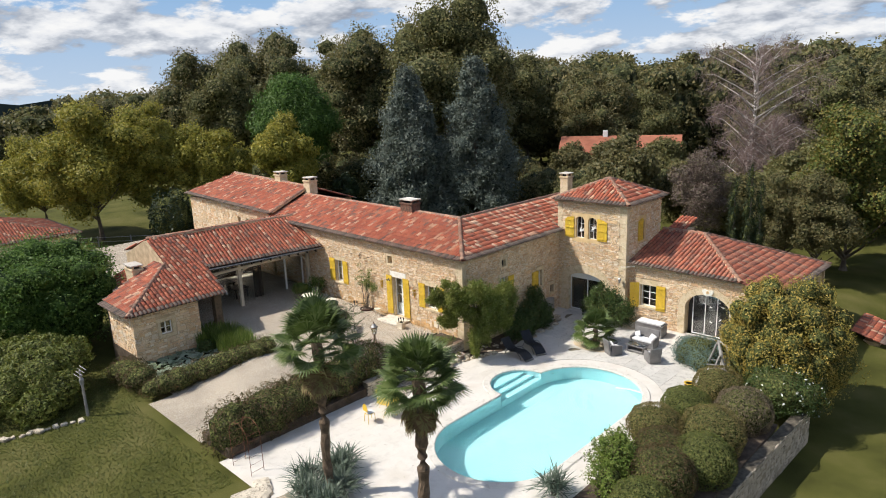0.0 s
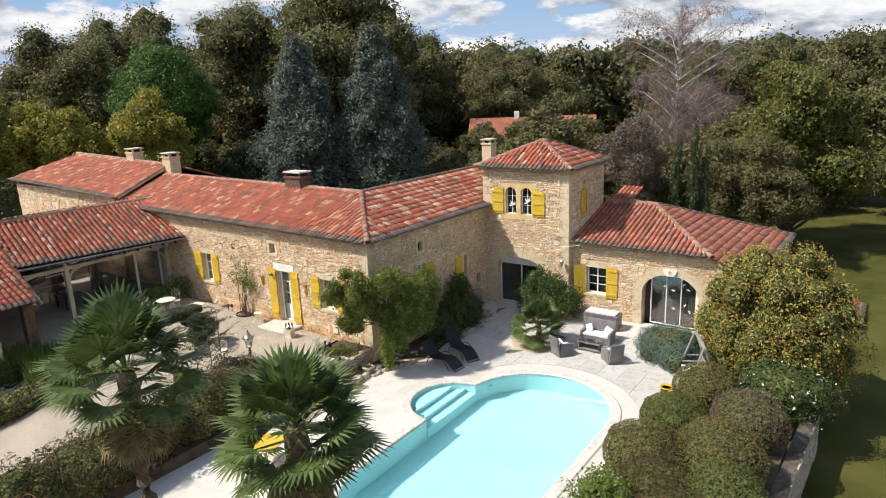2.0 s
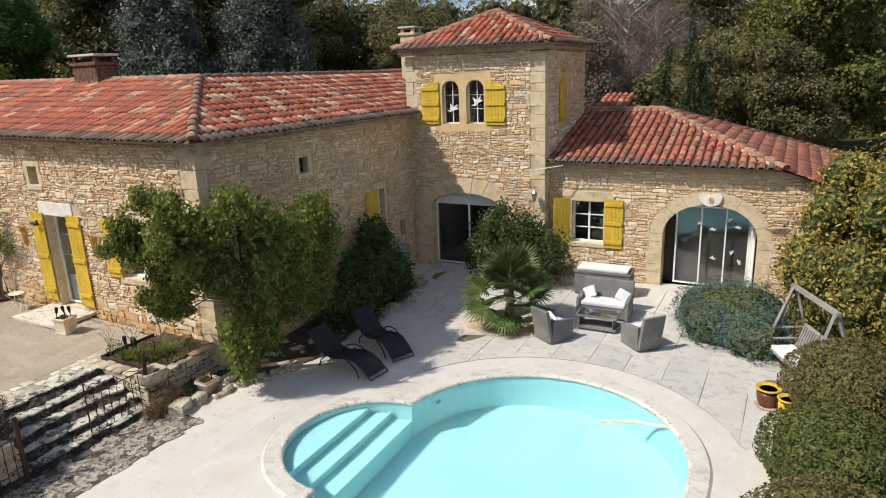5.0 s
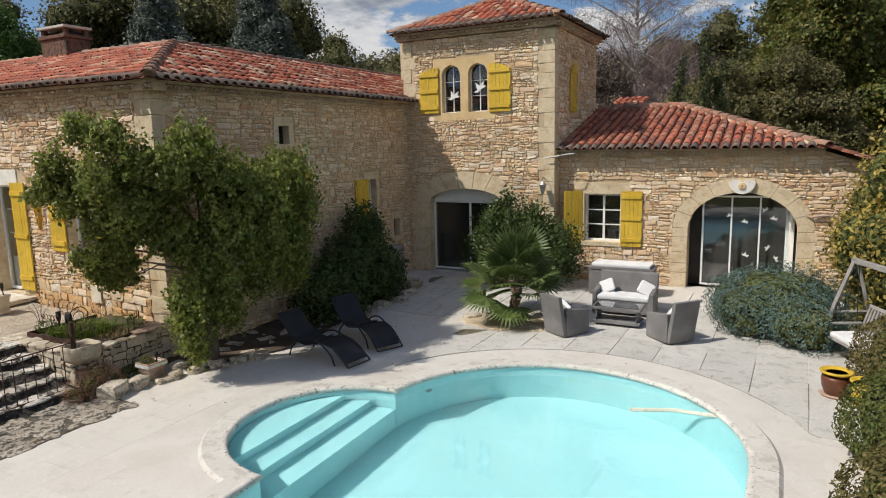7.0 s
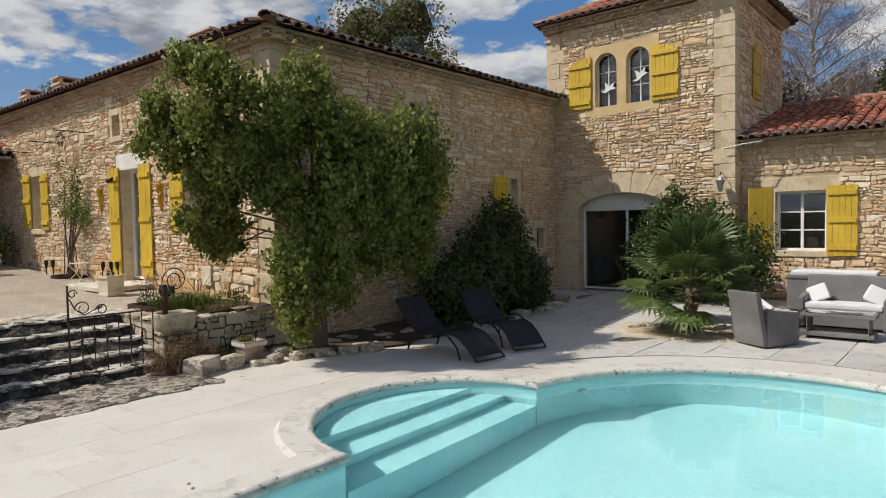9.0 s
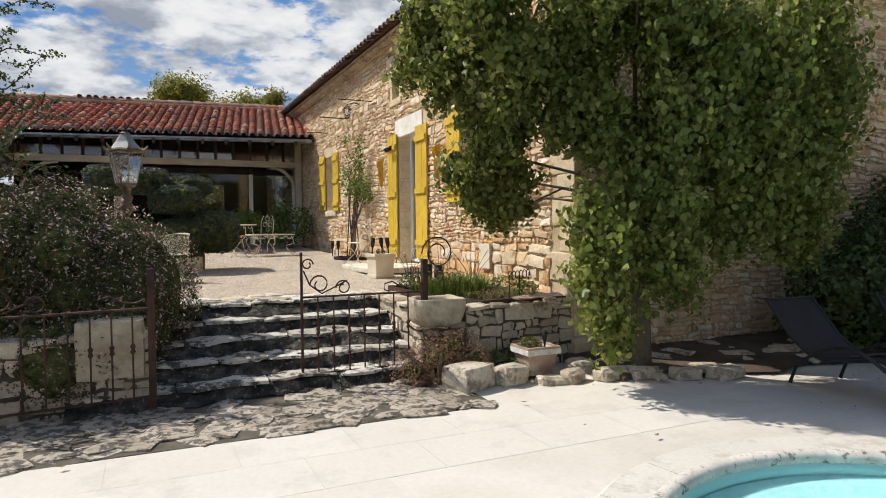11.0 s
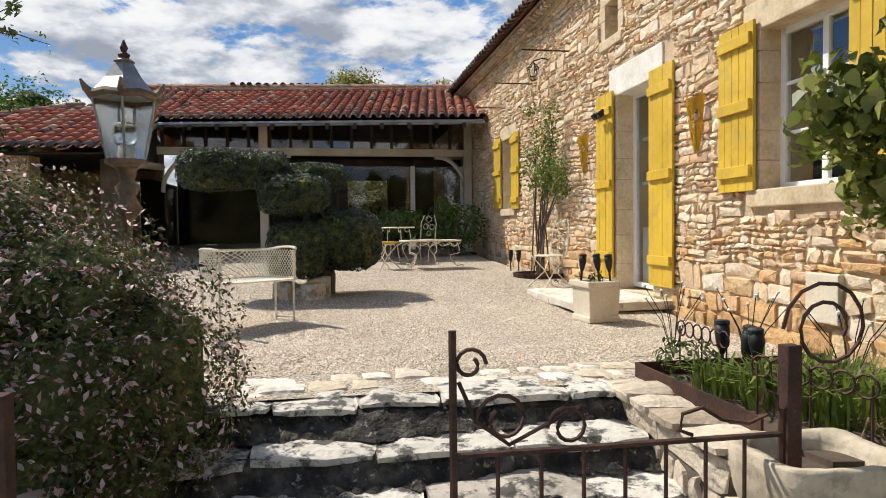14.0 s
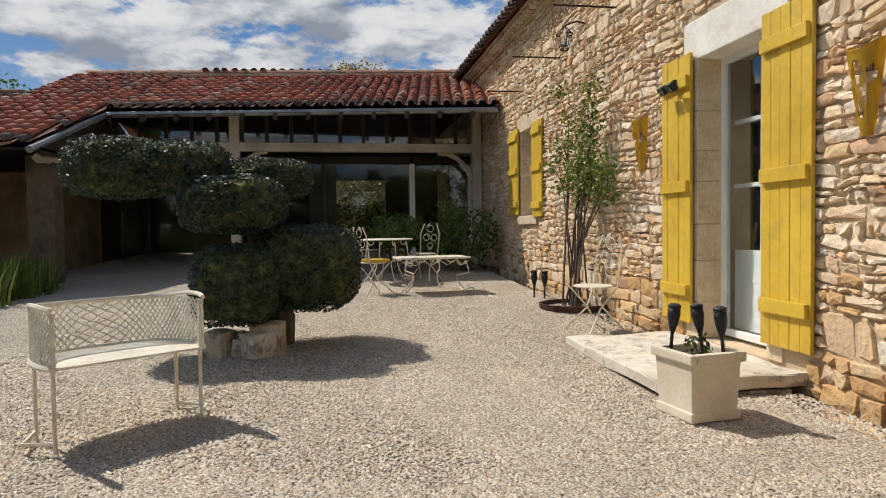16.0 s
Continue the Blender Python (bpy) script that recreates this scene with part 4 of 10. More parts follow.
def roof_plane(roof, corners, seed, single=None, overhang=0.08, tiles=None):
    """Rows of canal tiles on a plane polygon; the first two corners are its eave, seen from below left to right."""
    P = [Vector(c) for c in corners]
    o, u = P[0], (P[1] - P[0]).normalized()
    nrm = u.cross(P[2] - P[0]).normalized()
    if nrm.z < 0:
        nrm = -nrm
    v = nrm.cross(u)
    if v.z < 0:
        v = -v
    poly = [((q - o).dot(u), (q - o).dot(v)) for q in P]
    # bed of channel tiles: a corrugated sheet below the covers, darkened for the shade between
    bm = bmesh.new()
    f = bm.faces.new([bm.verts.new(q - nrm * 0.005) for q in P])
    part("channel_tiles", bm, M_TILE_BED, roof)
    g = random.Random(seed)
    verts, faces = [], []
    lo, hi = min(a for a, _ in poly), max(a for a, _ in poly)
    top = max(b for _, b in poly)
    R3 = np.array([list(u), list(v), list(nrm)])               # rows: local axes
    nc = int((hi - lo) / TILE_W)
    ends_v, ends_f = [], []
    for c in range(nc + 1):
        uu = lo + (c + 0.5) * (hi - lo) / (nc + 1)
        first = True
        for r in range(int(top / TILE_L) + 2):
            vv = r * TILE_L - overhang
            if not inside(poly, uu, max(0.03, vv + 0.15)) and not (r == 0 and inside(poly, uu, 0.05)):
                continue
            if not inside(poly, uu, vv + TILE_L * 0.7):
                continue
            ang, du, dn = g.uniform(-0.045, 0.045), g.uniform(-0.012, 0.012), g.uniform(0, 0.012)
            ca, sa = math.cos(ang), math.sin(ang)
            w = TILE_V * (1, g.uniform(0.97, 1.05), g.uniform(0.9, 1.1))
            loc = np.stack([w[:, 0] * ca - w[:, 1] * sa + uu + du, w[:, 0] * sa + w[:, 1] * ca + vv, w[:, 2] + dn], 1)
            world_v = loc @ R3 + np.array(o)
            ctr = np.array(o) + np.array([uu, vv, 0]) @ R3
            if single and single(ctr[0], ctr[1]):
                rot = Matrix((u, v, nrm)).transposed().to_4x4()
                TILE_PARTS.append((roof, Matrix.Translation(o + u * (uu + du) + v * vv + nrm * dn) @ rot @ Matrix.Rotation(ang, 4, "Z"), first))
            else:
                tv, tf = (ends_v, ends_f) if first else (verts, faces)
                k = len(tv)
                tv.extend(world_v.tolist())
                tf.extend([tuple(k + i for i in q) for q in TILE_F])
            first = False
    if ends_v:
        obj("eave_tiles", ends_v, ends_f, M_TILE_EDGE, roof, "tile ends grey with lichen", smooth=True)["kind"] = "stuff"
    ob = obj("cover_tiles", verts, faces, tiles or M_TILE, roof, smooth=True)
    ob["kind"] = "stuff"
    return ob


def ridge_tiles(roof, a, b, name="ridge_tile_row", r=0.12, mortar=True):
    a, b = Vector(a), Vector(b)
    d = (b - a)
    n = max(2, int(d.length / 0.38))
    y = d.normalized()
    x = y.cross(Vector((0, 0, 1))).normalized()
    z = x.cross(y)
    v0, f0 = tile_shape(L=0.42, r0=r, r1=r * 0.88)
    g = random.Random(int(a.x * 10 + a.y))
    verts, faces = [], []
    for k in range(n):
        o = a + d * k / n
        off = g.uniform(-0.01, 0.01)
        k0 = len(verts)
        for p_ in v0:
            q = o + x * (p_[0] + off) + y * p_[1] + z * (p_[2] + g.uniform(0, 0.004) - 0.02)
            verts.append(tuple(q))
        faces += [tuple(k0 + i for i in q) for q in f0]
    ob = obj(name, verts, faces, M_RIDGE, roof, smooth=True)
    if mortar:
        bm = bmesh.new()
        tube(bm, [a - z * 0.07 + y * 0.25, b - z * 0.07], r * 1.0, 8)
        part("mortar_bed", bm, M_MORTAR, roof)
    return ob


def genoise(p0, p1, z, z_end, rows=1, reach=0.16, roof=None):
    """Corbelled rows of half-round tiles under an eave, along p0 to p1 (xy), with its outward side on the right."""
    a, b = Vector((*p0, 0)), Vector((*p1, 0))
    d = (b - a)
    u = d.normalized()
    n = Vector((u.y, -u.x, 0))
    verts, faces = [], []
    tv, tf = tile_shape(L=reach + 0.1, r0=0.075, r1=0.07)
    for row in range(rows):
        out = reach * (row + 1)
        zz = z + row * 0.12
        cnt = int(d.length / 0.19)
        for k in range(cnt):
            o = a + u * (k + 0.5) * d.length / cnt
            k0 = len(verts)
            for p_ in tv:
                q = o + u * p_[0] + n * (out - p_[1]) + Vector((0, 0, zz - 0.02 + p_[2] + (z_end - z) * (k + 0.5) / cnt))
                verts.append(tuple(q))
            faces += [tuple(k0 + i for i in q) for q in tf]
    ob = obj("corbel_tiles", verts, faces, M_GENOISE, roof)
    ob["kind"] = "stuff"
    bm = bmesh.new()
    mm = Matrix(((u.x, n.x, 0, a.x), (u.y, n.y, 0, a.y), (0, 0, 1, 0), (0, 0, 0, 1)))
    box(bm, 0, d.length, -0.2, reach * rows + 0.01, z + rows * 0.12 - 0.035, z + rows * 0.12 + 0.02, 0, mm)
    box(bm, 0, d.length, -0.2, reach * rows * 0.35, z - 0.05, z + rows * 0.12 - 0.035, 0, mm)
    for v in bm.verts:
        v.co.z += (z_end - z) * (Vector((v.co.x, v.co.y, 0)) - a).dot(u) / d.length
    part("corbel_bed", bm, M_MORTAR, roof)


M_GENOISE = mat("pale_corbel_tiles", [(0.55, 0.42, 0.30), (0.66, 0.55, 0.42), (0.48, 0.30, 0.20)], 0.9, 20, 2, 0.2, 0.3, "island")


# ---- joinery ----
def shutter(x0, x1, z0, z1, ang=0, off=0.0, m=None, label="yellow painted plank shutter folded back on the wall", arch=0.0, battens=3):
    """A ledged plank leaf in the local plane y = 0, its face to -y."""
    ob = empty("shutter", m, label=label, category="shutter", group="yellow shutters")
    n = max(3, round((x1 - x0) / 0.11))
    g = random.Random(int(x0 * 100 + z1 * 10))
    w = (x1 - x0) / n
    for k in range(n):
        zt = z1
        if arch:
            c = ((k + 0.5) / n) if arch > 0 else 1 - (k + 0.5) / n
            zt = z1 - abs(arch) * (1 - math.sqrt(max(0, 1 - (1 - c) ** 2)))
        part("plank", bx(x0 + k * w + 0.002, x0 + (k + 1) * w - 0.002, -0.03 + g.uniform(-0.002, 0.002), 0.0, z0, zt, 0.004), M_YELLOW, ob)
    h = z1 - z0
    for k in range(battens):
        z = z0 + h * (0.12 + (0.72 if arch else 0.78) * k / (battens - 1))
        part("batten", bx(x0 + 0.02, x1 - 0.02, -0.062, -0.03, z - 0.05, z + 0.05, 0.006), M_YELLOW, ob)
    return ob


def window(name, m, u0, u1, z0, z1, depth=0.18, cols=2, rows=3, material=None, label="white casement window with glazing bars", bar=0.03, frame_w=0.06, arch=False):
    """A glazed casement in a wall's local frame, set back by depth."""
    ob = empty(name, m, label=label, category="window", kind="structure")
    material = material or M_WHITE
    d0, d1 = depth, depth + 0.06
    part("window_frame", bx(u0, u0 + frame_w, d0, d1, z0, z1, 0.006), material, ob)
    part("window_frame", bx(u1 - frame_w, u1, d0, d1, z0, z1, 0.006), material, ob)
    part("window_frame", bx(u0 + frame_w, u1 - frame_w, d0, d1, z0, z0 + frame_w, 0.006), material, ob)
    part("window_frame", bx(u0 + frame_w, u1 - frame_w, d0, d1, z1 - frame_w, z1, 0.006), material, ob)
    a, b, c, d = u0 + frame_w, u1 - frame_w, z0 + frame_w, z1 - frame_w
    for k in range(1, cols):
        u = a + (b - a) * k / cols
        part("mullion", bx(u - bar, u + bar, d0 + 0.008, d1 - 0.008, c, d, 0.004), material, ob)
    for k in range(1, rows):
        z = c + (d - c) * k / rows
        part("glazing_bar", bx(a, b, d0 + 0.014, d1 - 0.014, z - bar * 0.5, z + bar * 0.5, 0.003), material, ob)
    p_ = part("pane", bx(a, b, d0 + 0.028, d0 + 0.034, c, d), M_DOUBLE, ob)
    p_.visible_shadow = False
    return ob


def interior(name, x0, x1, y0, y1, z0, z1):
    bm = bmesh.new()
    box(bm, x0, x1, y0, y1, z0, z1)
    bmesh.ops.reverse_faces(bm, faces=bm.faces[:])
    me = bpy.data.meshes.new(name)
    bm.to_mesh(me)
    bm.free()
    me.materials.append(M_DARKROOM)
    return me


# ---- the long wing ----
AX, AY = -40.7, 24.7
ua = lambda x: x - AX
h_door, h_w1, h_w3, h_hole = (ua(-27.62), ua(-26.68), 0.17, 2.62), (ua(-24.83), ua(-23.83), 1.25, 2.6), (ua(-33.25), ua(-32.43), 1.35, 2.8), (ua(-27.98), ua(-27.58), 3.38, 3.86)
lw_block = [(ua(-27.85), ua(-26.26), 0.0, 2.98), (ua(-25.05), ua(-23.6), 1.08, 2.84), (ua(-33.5), ua(-32.2), 1.1, 3.02), (ua(-28.15), ua(-27.42), 3.26, 4.0), (ua(-22.42), ua(-21.95), -0.8, 4.4)]
WALL_A = rubble_wall("wall_south", "sunlit golden rubble limestone wall of the long wing", AX, AY, 0, 18.75, -0.8, 4.5, [h_door, h_w1, h_w3, h_hole], blocked=lw_block, seed=11, course=(0.04, 0.112),
                     single=lambda a, b, c, d: -28.9 < a + AX < -22.5 and c > 0.3 and d < 2.3, length=(0.07, 0.42), foot=0.62)
surround(WALL_A, *h_door, jamb=0.2, lintel=0.34, sill=0, lintel_mat=M_WHITESTONE, depth=0.30)
surround(WALL_A, *h_w1, jamb=0.19)
surround(WALL_A, *h_w3, jamb=0.2)
surround(WALL_A, *h_hole, jamb=0.14, lintel=0.14, sill=0.12, over=0.14)
quoins(WALL_A, 18.75, -0.8, 4.4, -1, 5)
mA = pose(AX, AY, 0)
window("window_1", mA, *h_w1, cols=2, rows=3)
window("window_2", mA, *h_w3, cols=2, rows=3)
mS = pose(0, AY - 0.035, 0)
for a, b, c, d in ((-28.15, -27.65, 0.30, 2.68), (-26.68, -26.16, 0.30, 2.68), (-25.34, -24.84, 1.25, 2.68), (-23.82, -23.32, 1.25, 2.68), (-33.83, -33.27, 1.38, 2.87), (-32.43, -31.93, 1.33, 2.83)):
    shutter(a, b, c, d, m=mS)
door = window("door_1", mA, h_door[0], h_door[1], 0.2, 2.62, depth=0.21, cols=1, rows=1, label="white glazed entrance door with a solid lower panel")
part("lower_panel", bx(h_door[0] + 0.06, h_door[1] - 0.06, 0.31, 0.35, 0.26, 0.95, 0.01), M_WHITE, door)
for z in (1.5, 2.05):
    part("glazing_bar", bx(h_door[0] + 0.06, h_door[1] - 0.06, 0.305, 0.35, z - 0.018, z + 0.018, 0.003), M_WHITE, door)
part("mullion", bx(ua(-27.2), ua(-27.12), 0.302, 0.355, 0.95, 2.56, 0.004), M_WHITE, door)

# ---- the short wing, whose wall stands in the shade ----
BX = -21.95
ub = lambda y: y - AY
b_up, b_a, b_b, b_s = (ub(28.02), ub(28.38), 3.38, 3.8), (ub(27.85), ub(28.5), 1.5, 2.75), (ub(31.46), ub(31.92), 1.33, 2.38), (ub(32.78), ub(33.14), 0.60, 1.14)
b_block = [(a - 0.18, b + 0.18, c - 0.14, d + 0.22) for a, b, c, d in (b_up, b_a, b_b, b_s)] + [(0, 0.3, -0.8, 4.4)]
WALL_B = rubble_wall("wall_east", "rubble limestone wall of the short wing with small windows", BX, AY, 90, 9.0, -0.8, 4.5, [b_up, b_a, b_b, b_s], blocked=b_block, seed=12, course=(0.04, 0.11), core_from=0.5)
for q in (b_up, b_a, b_b, b_s):
    surround(WALL_B, *q, jamb=0.15, lintel=0.2, sill=0.12, over=0.14)
mB = pose(BX, AY, 0, 0, 0, 90)
window("window_3", mB, *b_a, cols=2, rows=3)
window("window_4", mB, *b_b, cols=1, rows=2)
window("window_5", mB, *b_up, cols=1, rows=2, material=M_DARKWOOD)
window("window_6", mB, *b_s, cols=1, rows=1, material=M_DARKWOOD)
mSB = pose(BX + 0.035, 0, 0, 0, 0, 90)
shutter(28.52, 29.05, 1.5, 2.72, m=mSB)
shutter(30.82, 31.46, 1.33, 2.4, m=mSB)

# ---- the tower ----
TX, TY = -22.0, 33.7
ut = lambda x: x - TX
t_arch = (ut(-20.0), 1.22, 1.55, 0.45, -0.8, 0.5)
t_panel = (ut(-20.98), ut(-19.02), 3.98, 5.74)
WALL_T = rubble_wall("wall_tower_south", "rubble limestone tower front with quoins", TX, TY, 0, 4.7, -0.8, 6.3, [t_panel], [t_arch], blocked=[(4.25, 4.7, -0.8, 6.3), (0, 0.35, 4.4, 6.3)], seed=13, course=(0.045, 0.12))
quoins(WALL_T, 4.7, -0.8, 6.25, -1, 8)
quoins(WALL_T, 0.0, 4.4, 6.25, 1, 9)


def arched_panel(wall, u0, u1, z0, z1, wins, y0=-0.015, y1=0.22):
    """A dressed stone panel with round-headed openings (c, half width, bottom, spring)."""
    bm = bmesh.new()
    edges = [u0] + [e for c, hw, zb, zs in wins for e in (c - hw, c + hw)] + [u1]
    for k in range(0, len(edges), 2):
        box(bm, edges[k], edges[k + 1], y0, y1, z0, z1)
    for c, hw, zb, zs in wins:
        box(bm, c - hw, c + hw, y0, y1, z0, zb)
        n = 14
        for k in range(n):
            t0, t1 = math.pi * k / n, math.pi * (k + 1) / n
            a, b = (c + hw * math.cos(t0), zs + hw * math.sin(t0)), (c + hw * math.cos(t1), zs + hw * math.sin(t1))
            f = [bm.verts.new((x, y0, z)) for x, z in (a, b, (b[0], z1), (a[0], z1))]
            bm.faces.new(f)
            h = [bm.verts.new((x, y, z)) for x, y, z in ((a[0], y0, a[1]), (b[0], y0, b[1]), (b[0], y1, b[1]), (a[0], y1, a[1]))]
            bm.faces.new(h)
    part("window_surround", bm, M_OCHRE, wall, "smooth ochre dressed stone")


twin = [(ut(-20.41), 0.30, 4.20, 5.24), (ut(-19.56), 0.30, 4.20, 5.24)]
arched_panel(WALL_T, *t_panel, twin)
mT = pose(TX, TY, 0)
for k, (c, hw, zb, zs) in enumerate(twin):
    window("window_7" if k == 0 else "window_8", mT, c - hw, c + hw, zb, zs + hw, depth=0.15, cols=2, rows=3, frame_w=0.03, bar=0.013)
mST = pose(0, TY - 0.03, 0)
shutter(-21.44, -20.80, 4.20, 5.50, m=mST, arch=0.25, label="yellow round-topped plank shutter folded back")
shutter(-19.20, -18.54, 4.17, 5.50, m=mST, arch=-0.25, label="yellow round-topped plank shutter folded back")
WALL_TE = rubble_wall("wall_tower_east", "rubble limestone side of the tower", TX + 4.7, TY, 90, 4.2, -0.8, 6.3, [(1.3, 2.3, 4.0, 5.65)], blocked=[(0, 0.3, -0.8, 6.3)], seed=14, core_from=0.5)
arched_panel(WALL_TE, 1.3, 2.3, 4.0, 5.65, [(1.8, 0.3, 4.15, 5.15)])
shutter(1.3, 1.85, 4.15, 5.5, m=pose(TX + 4.735, TY, 0, 0, 0, 90), arch=0.25, label="yellow round-topped plank shutter half closed")
td = window("door_2", mT, ut(-21.22), ut(-18.78), -0.5, 1.6, depth=0.28, cols=2, rows=1, label="white framed sliding glass door under a stone arch", frame_w=0.05)
part("blind_box", bx(ut(-21.22), ut(-18.78), 0.26, 0.4, 1.6, 1.98, 0.01), M_WHITE, td, "pale rounded blind casing")

# ---- the low east wing ----
CX, CY = -17.3, 34.15
uc = lambda x: x - CX
c_win, c_arch = (uc(-16.58), uc(-15.58), 0.55, 1.87), (uc(-12.61), 1.25, 1.02, 0.94, -0.8, 0.36)
c_top = lambda u: 2.95 if u < 6.4 else 2.95 - 0.36 * (u - 6.4)
WALL_C = rubble_wall("wall_low_wing", "low rubble limestone wall with an arched glass door", CX, CY, 0, 8.1, -0.8, 2.34, [c_win], [c_arch], blocked=[(uc(-16.8), uc(-15.36), 0.43, 2.2)], seed=15, course=(0.05, 0.13))
obj("mortar_core", [(0, y, z) if 0 else (u, y, z) for y in (0, 0.5) for u, z in ((0, 2.34), (8.1, 2.34), (6.4, 2.95), (0, 2.95))],
    [(0, 1, 2, 3), (7, 6, 5, 4), (0, 4, 5, 1), (1, 5, 6, 2), (2, 6, 7, 3), (3, 7, 4, 0)], M_MORTAR, WALL_C)
lay_stones("rubble_stones", WALL_C, stone_quads(random.Random(16), 0, 8.1, 2.345, 2.95, [(uc(-12.61) - 0.55, uc(-12.61) + 0.55, 2.34, 2.36)], top=c_top), 16)
surround(WALL_C, *c_win, jamb=0.12, lintel=0.3, sill=0.12, over=0.3)
mC = pose(CX, CY, 0)
window("window_9", mC, *c_win, depth=0.2, cols=2, rows=3)
mSC = pose(0, CY - 0.035, 0)
shutter(-15.56, -15.0, 0.46, 1.95, m=mSC)
shutter(0, 0.52, 0.46, 1.95, m=pose(-16.62, CY - 0.03, 0, 0, 0, 180 + 35), label="yellow painted plank shutter half open")
cd = window("door_3", mC, uc(-13.55), uc(-11.5), -0.5, 1.85, depth=0.30, cols=3, rows=1, label="white framed sliding glass door under a round stone arch", bar=0.02, frame_w=0.045)
part("curtain", bx(uc(-11.62), uc(-11.42), 0.5, 0.56, -0.45, 1.8, 0.02), M_WHITE, cd, "drawn pale curtain")

# plain closing walls, and added room shells coloured near-black as if unlit
closing = [("wall_closing_north", -40.7, -22.0, 32.2, 32.4, -0.8, 4.5), ("wall_closing_tower_north", -22.0, -17.3, 37.7, 37.9, -0.8, 6.3), ("wall_closing_tower_west", -22.0, -21.8, 33.7, 37.7, 3.0, 6.3),
           ("wall_closing_low_north", -17.3, -9.1, 42.3, 42.5, -0.8, 2.3), ("wall_closing_low_east", -9.4, -9.2, 34.65, 42.3, -0.8, 2.25), ("wall_closing_short_north", -25.5, -22.0, 39.6, 39.8, -0.8, 4.5)]
for nme, x0, x1, y0, y1, z0, z1 in closing:
    tagged(part(nme, bx(x0, x1, y0, y1, z0, z1), M_MORTAR), "plain lime-rendered closing wall", "wall", kind="structure")
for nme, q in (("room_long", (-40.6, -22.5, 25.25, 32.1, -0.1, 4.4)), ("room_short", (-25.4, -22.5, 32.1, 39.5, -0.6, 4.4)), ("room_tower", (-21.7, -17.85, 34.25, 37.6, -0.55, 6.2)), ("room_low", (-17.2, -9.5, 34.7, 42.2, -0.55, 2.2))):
    tagged(new(nme, interior(nme, *q)), "closed shell behind the windows, near-black as an unlit room", "room", kind="structure")

# ---- roofs of the house ----
def roof(name, label):
    return empty(name, label=label, category="roof", kind="structure")


RA = roof("roof_long", "weathered red clay canal tile roof of the long wing")
HT = (-25.1, 28.0, 5.86)
roof_plane(RA, [(-40.9, 24.38, 4.76), (-21.6, 24.38, 4.56), HT, (-40.9, 28.0, 6.0)], 21, single=lambda x, y: x > -30.5 and y < 25.4)
roof_plane(RA, [(-22.0, 32.5, 4.6), (-40.9, 32.5, 4.76), (-40.9, 28.0, 6.0), HT], 22)
ridge_tiles(RA, (-40.9, 28.0, 6.03), (-25.05, 28.0, 5.89))
ridge_tiles(RA, (-21.62, 24.40, 4.62), (-25.1, 28.0, 5.92))
genoise((-40.7, 24.7), (-21.75, 24.7), 4.60, 4.42, 1, 0.2, RA)
RB = roof("roof_short", "red clay canal tile roof with pale replaced tiles")
zB = lambda x: 4.56 + (5.86 - 4.56) * (-21.6 - x) / 3.5
roof_plane(RB, [(-21.6, 24.38, 4.56), (-21.6, 33.68, 4.56), (-22.0, 33.68, zB(-22.0)), (-22.0, 40.0, zB(-22.0)), (-25.1, 40.0, 5.86), HT], 23, tiles=M_TILE_PALE)
roof_plane(RB, [(-29.5, 40.0, 4.56), (-29.5, 32.4, 4.56), HT, (-25.1, 40.0, 5.86)], 24)
ridge_tiles(RB, (-25.1, 40.0, 5.89), (-25.1, 28.0, 5.89))
genoise((-21.95, 24.5), (-21.95, 33.7), 4.42, 4.42, 1, 0.2, RB)
RT = roof("roof_tower", "hipped red clay tile roof of the tower")
APEX = (-19.67, 35.8, 7.66)
c4 = [(-22.32, 33.38, 6.52), (-17.0, 33.38, 6.52), (-17.0, 38.22, 6.52), (-22.32, 38.22, 6.52)]
for k in range(4):
    roof_plane(RT, [c4[k], c4[(k + 1) % 4], APEX], 25 + k)
    ridge_tiles(RT, Vector(c4[k]) + Vector((0, 0, 0.04)), Vector(APEX) + Vector((0, 0, 0.04)), r=0.11)
genoise((-22.2, 33.7), (-17.1, 33.7), 6.38, 6.38, 1, 0.2, RT)
genoise((-17.3, 33.5), (-17.3, 37.9), 6.38, 6.38, 1, 0.2, RT)
RC = roof("roof_low", "red clay canal tile hipped roof of the low wing")
HC = (-14.7, 38.3, 4.32)
roof_plane(RC, [(-17.3, 33.83, 3.08), (-10.85, 33.83, 3.03), HC, (-17.3, 38.3, 4.32)], 30, tiles=M_TILE_OLD)
roof_plane(RC, [(-9.0, 33.83, 2.38), (-8.9, 42.8, 2.33), HC, (-10.85, 33.83, 3.03)], 31, tiles=M_TILE_OLD)
roof_plane(RC, [(-8.9, 42.8, 2.33), (-17.3, 42.8, 3.05), (-17.3, 38.3, 4.32), HC], 32)
ridge_tiles(RC, (-10.85, 33.83, 3.08), (HC[0], HC[1], HC[2] + 0.05))
ridge_tiles(RC, (-8.9, 42.8, 2.38), (HC[0], HC[1], HC[2] + 0.05))
ridge_tiles(RC, (-17.3, 38.3, 4.36), (HC[0], HC[1], HC[2] + 0.04))
genoise((-17.3, 34.15), (-10.9, 34.15), 2.93, 2.90, 1, 0.2, RC)

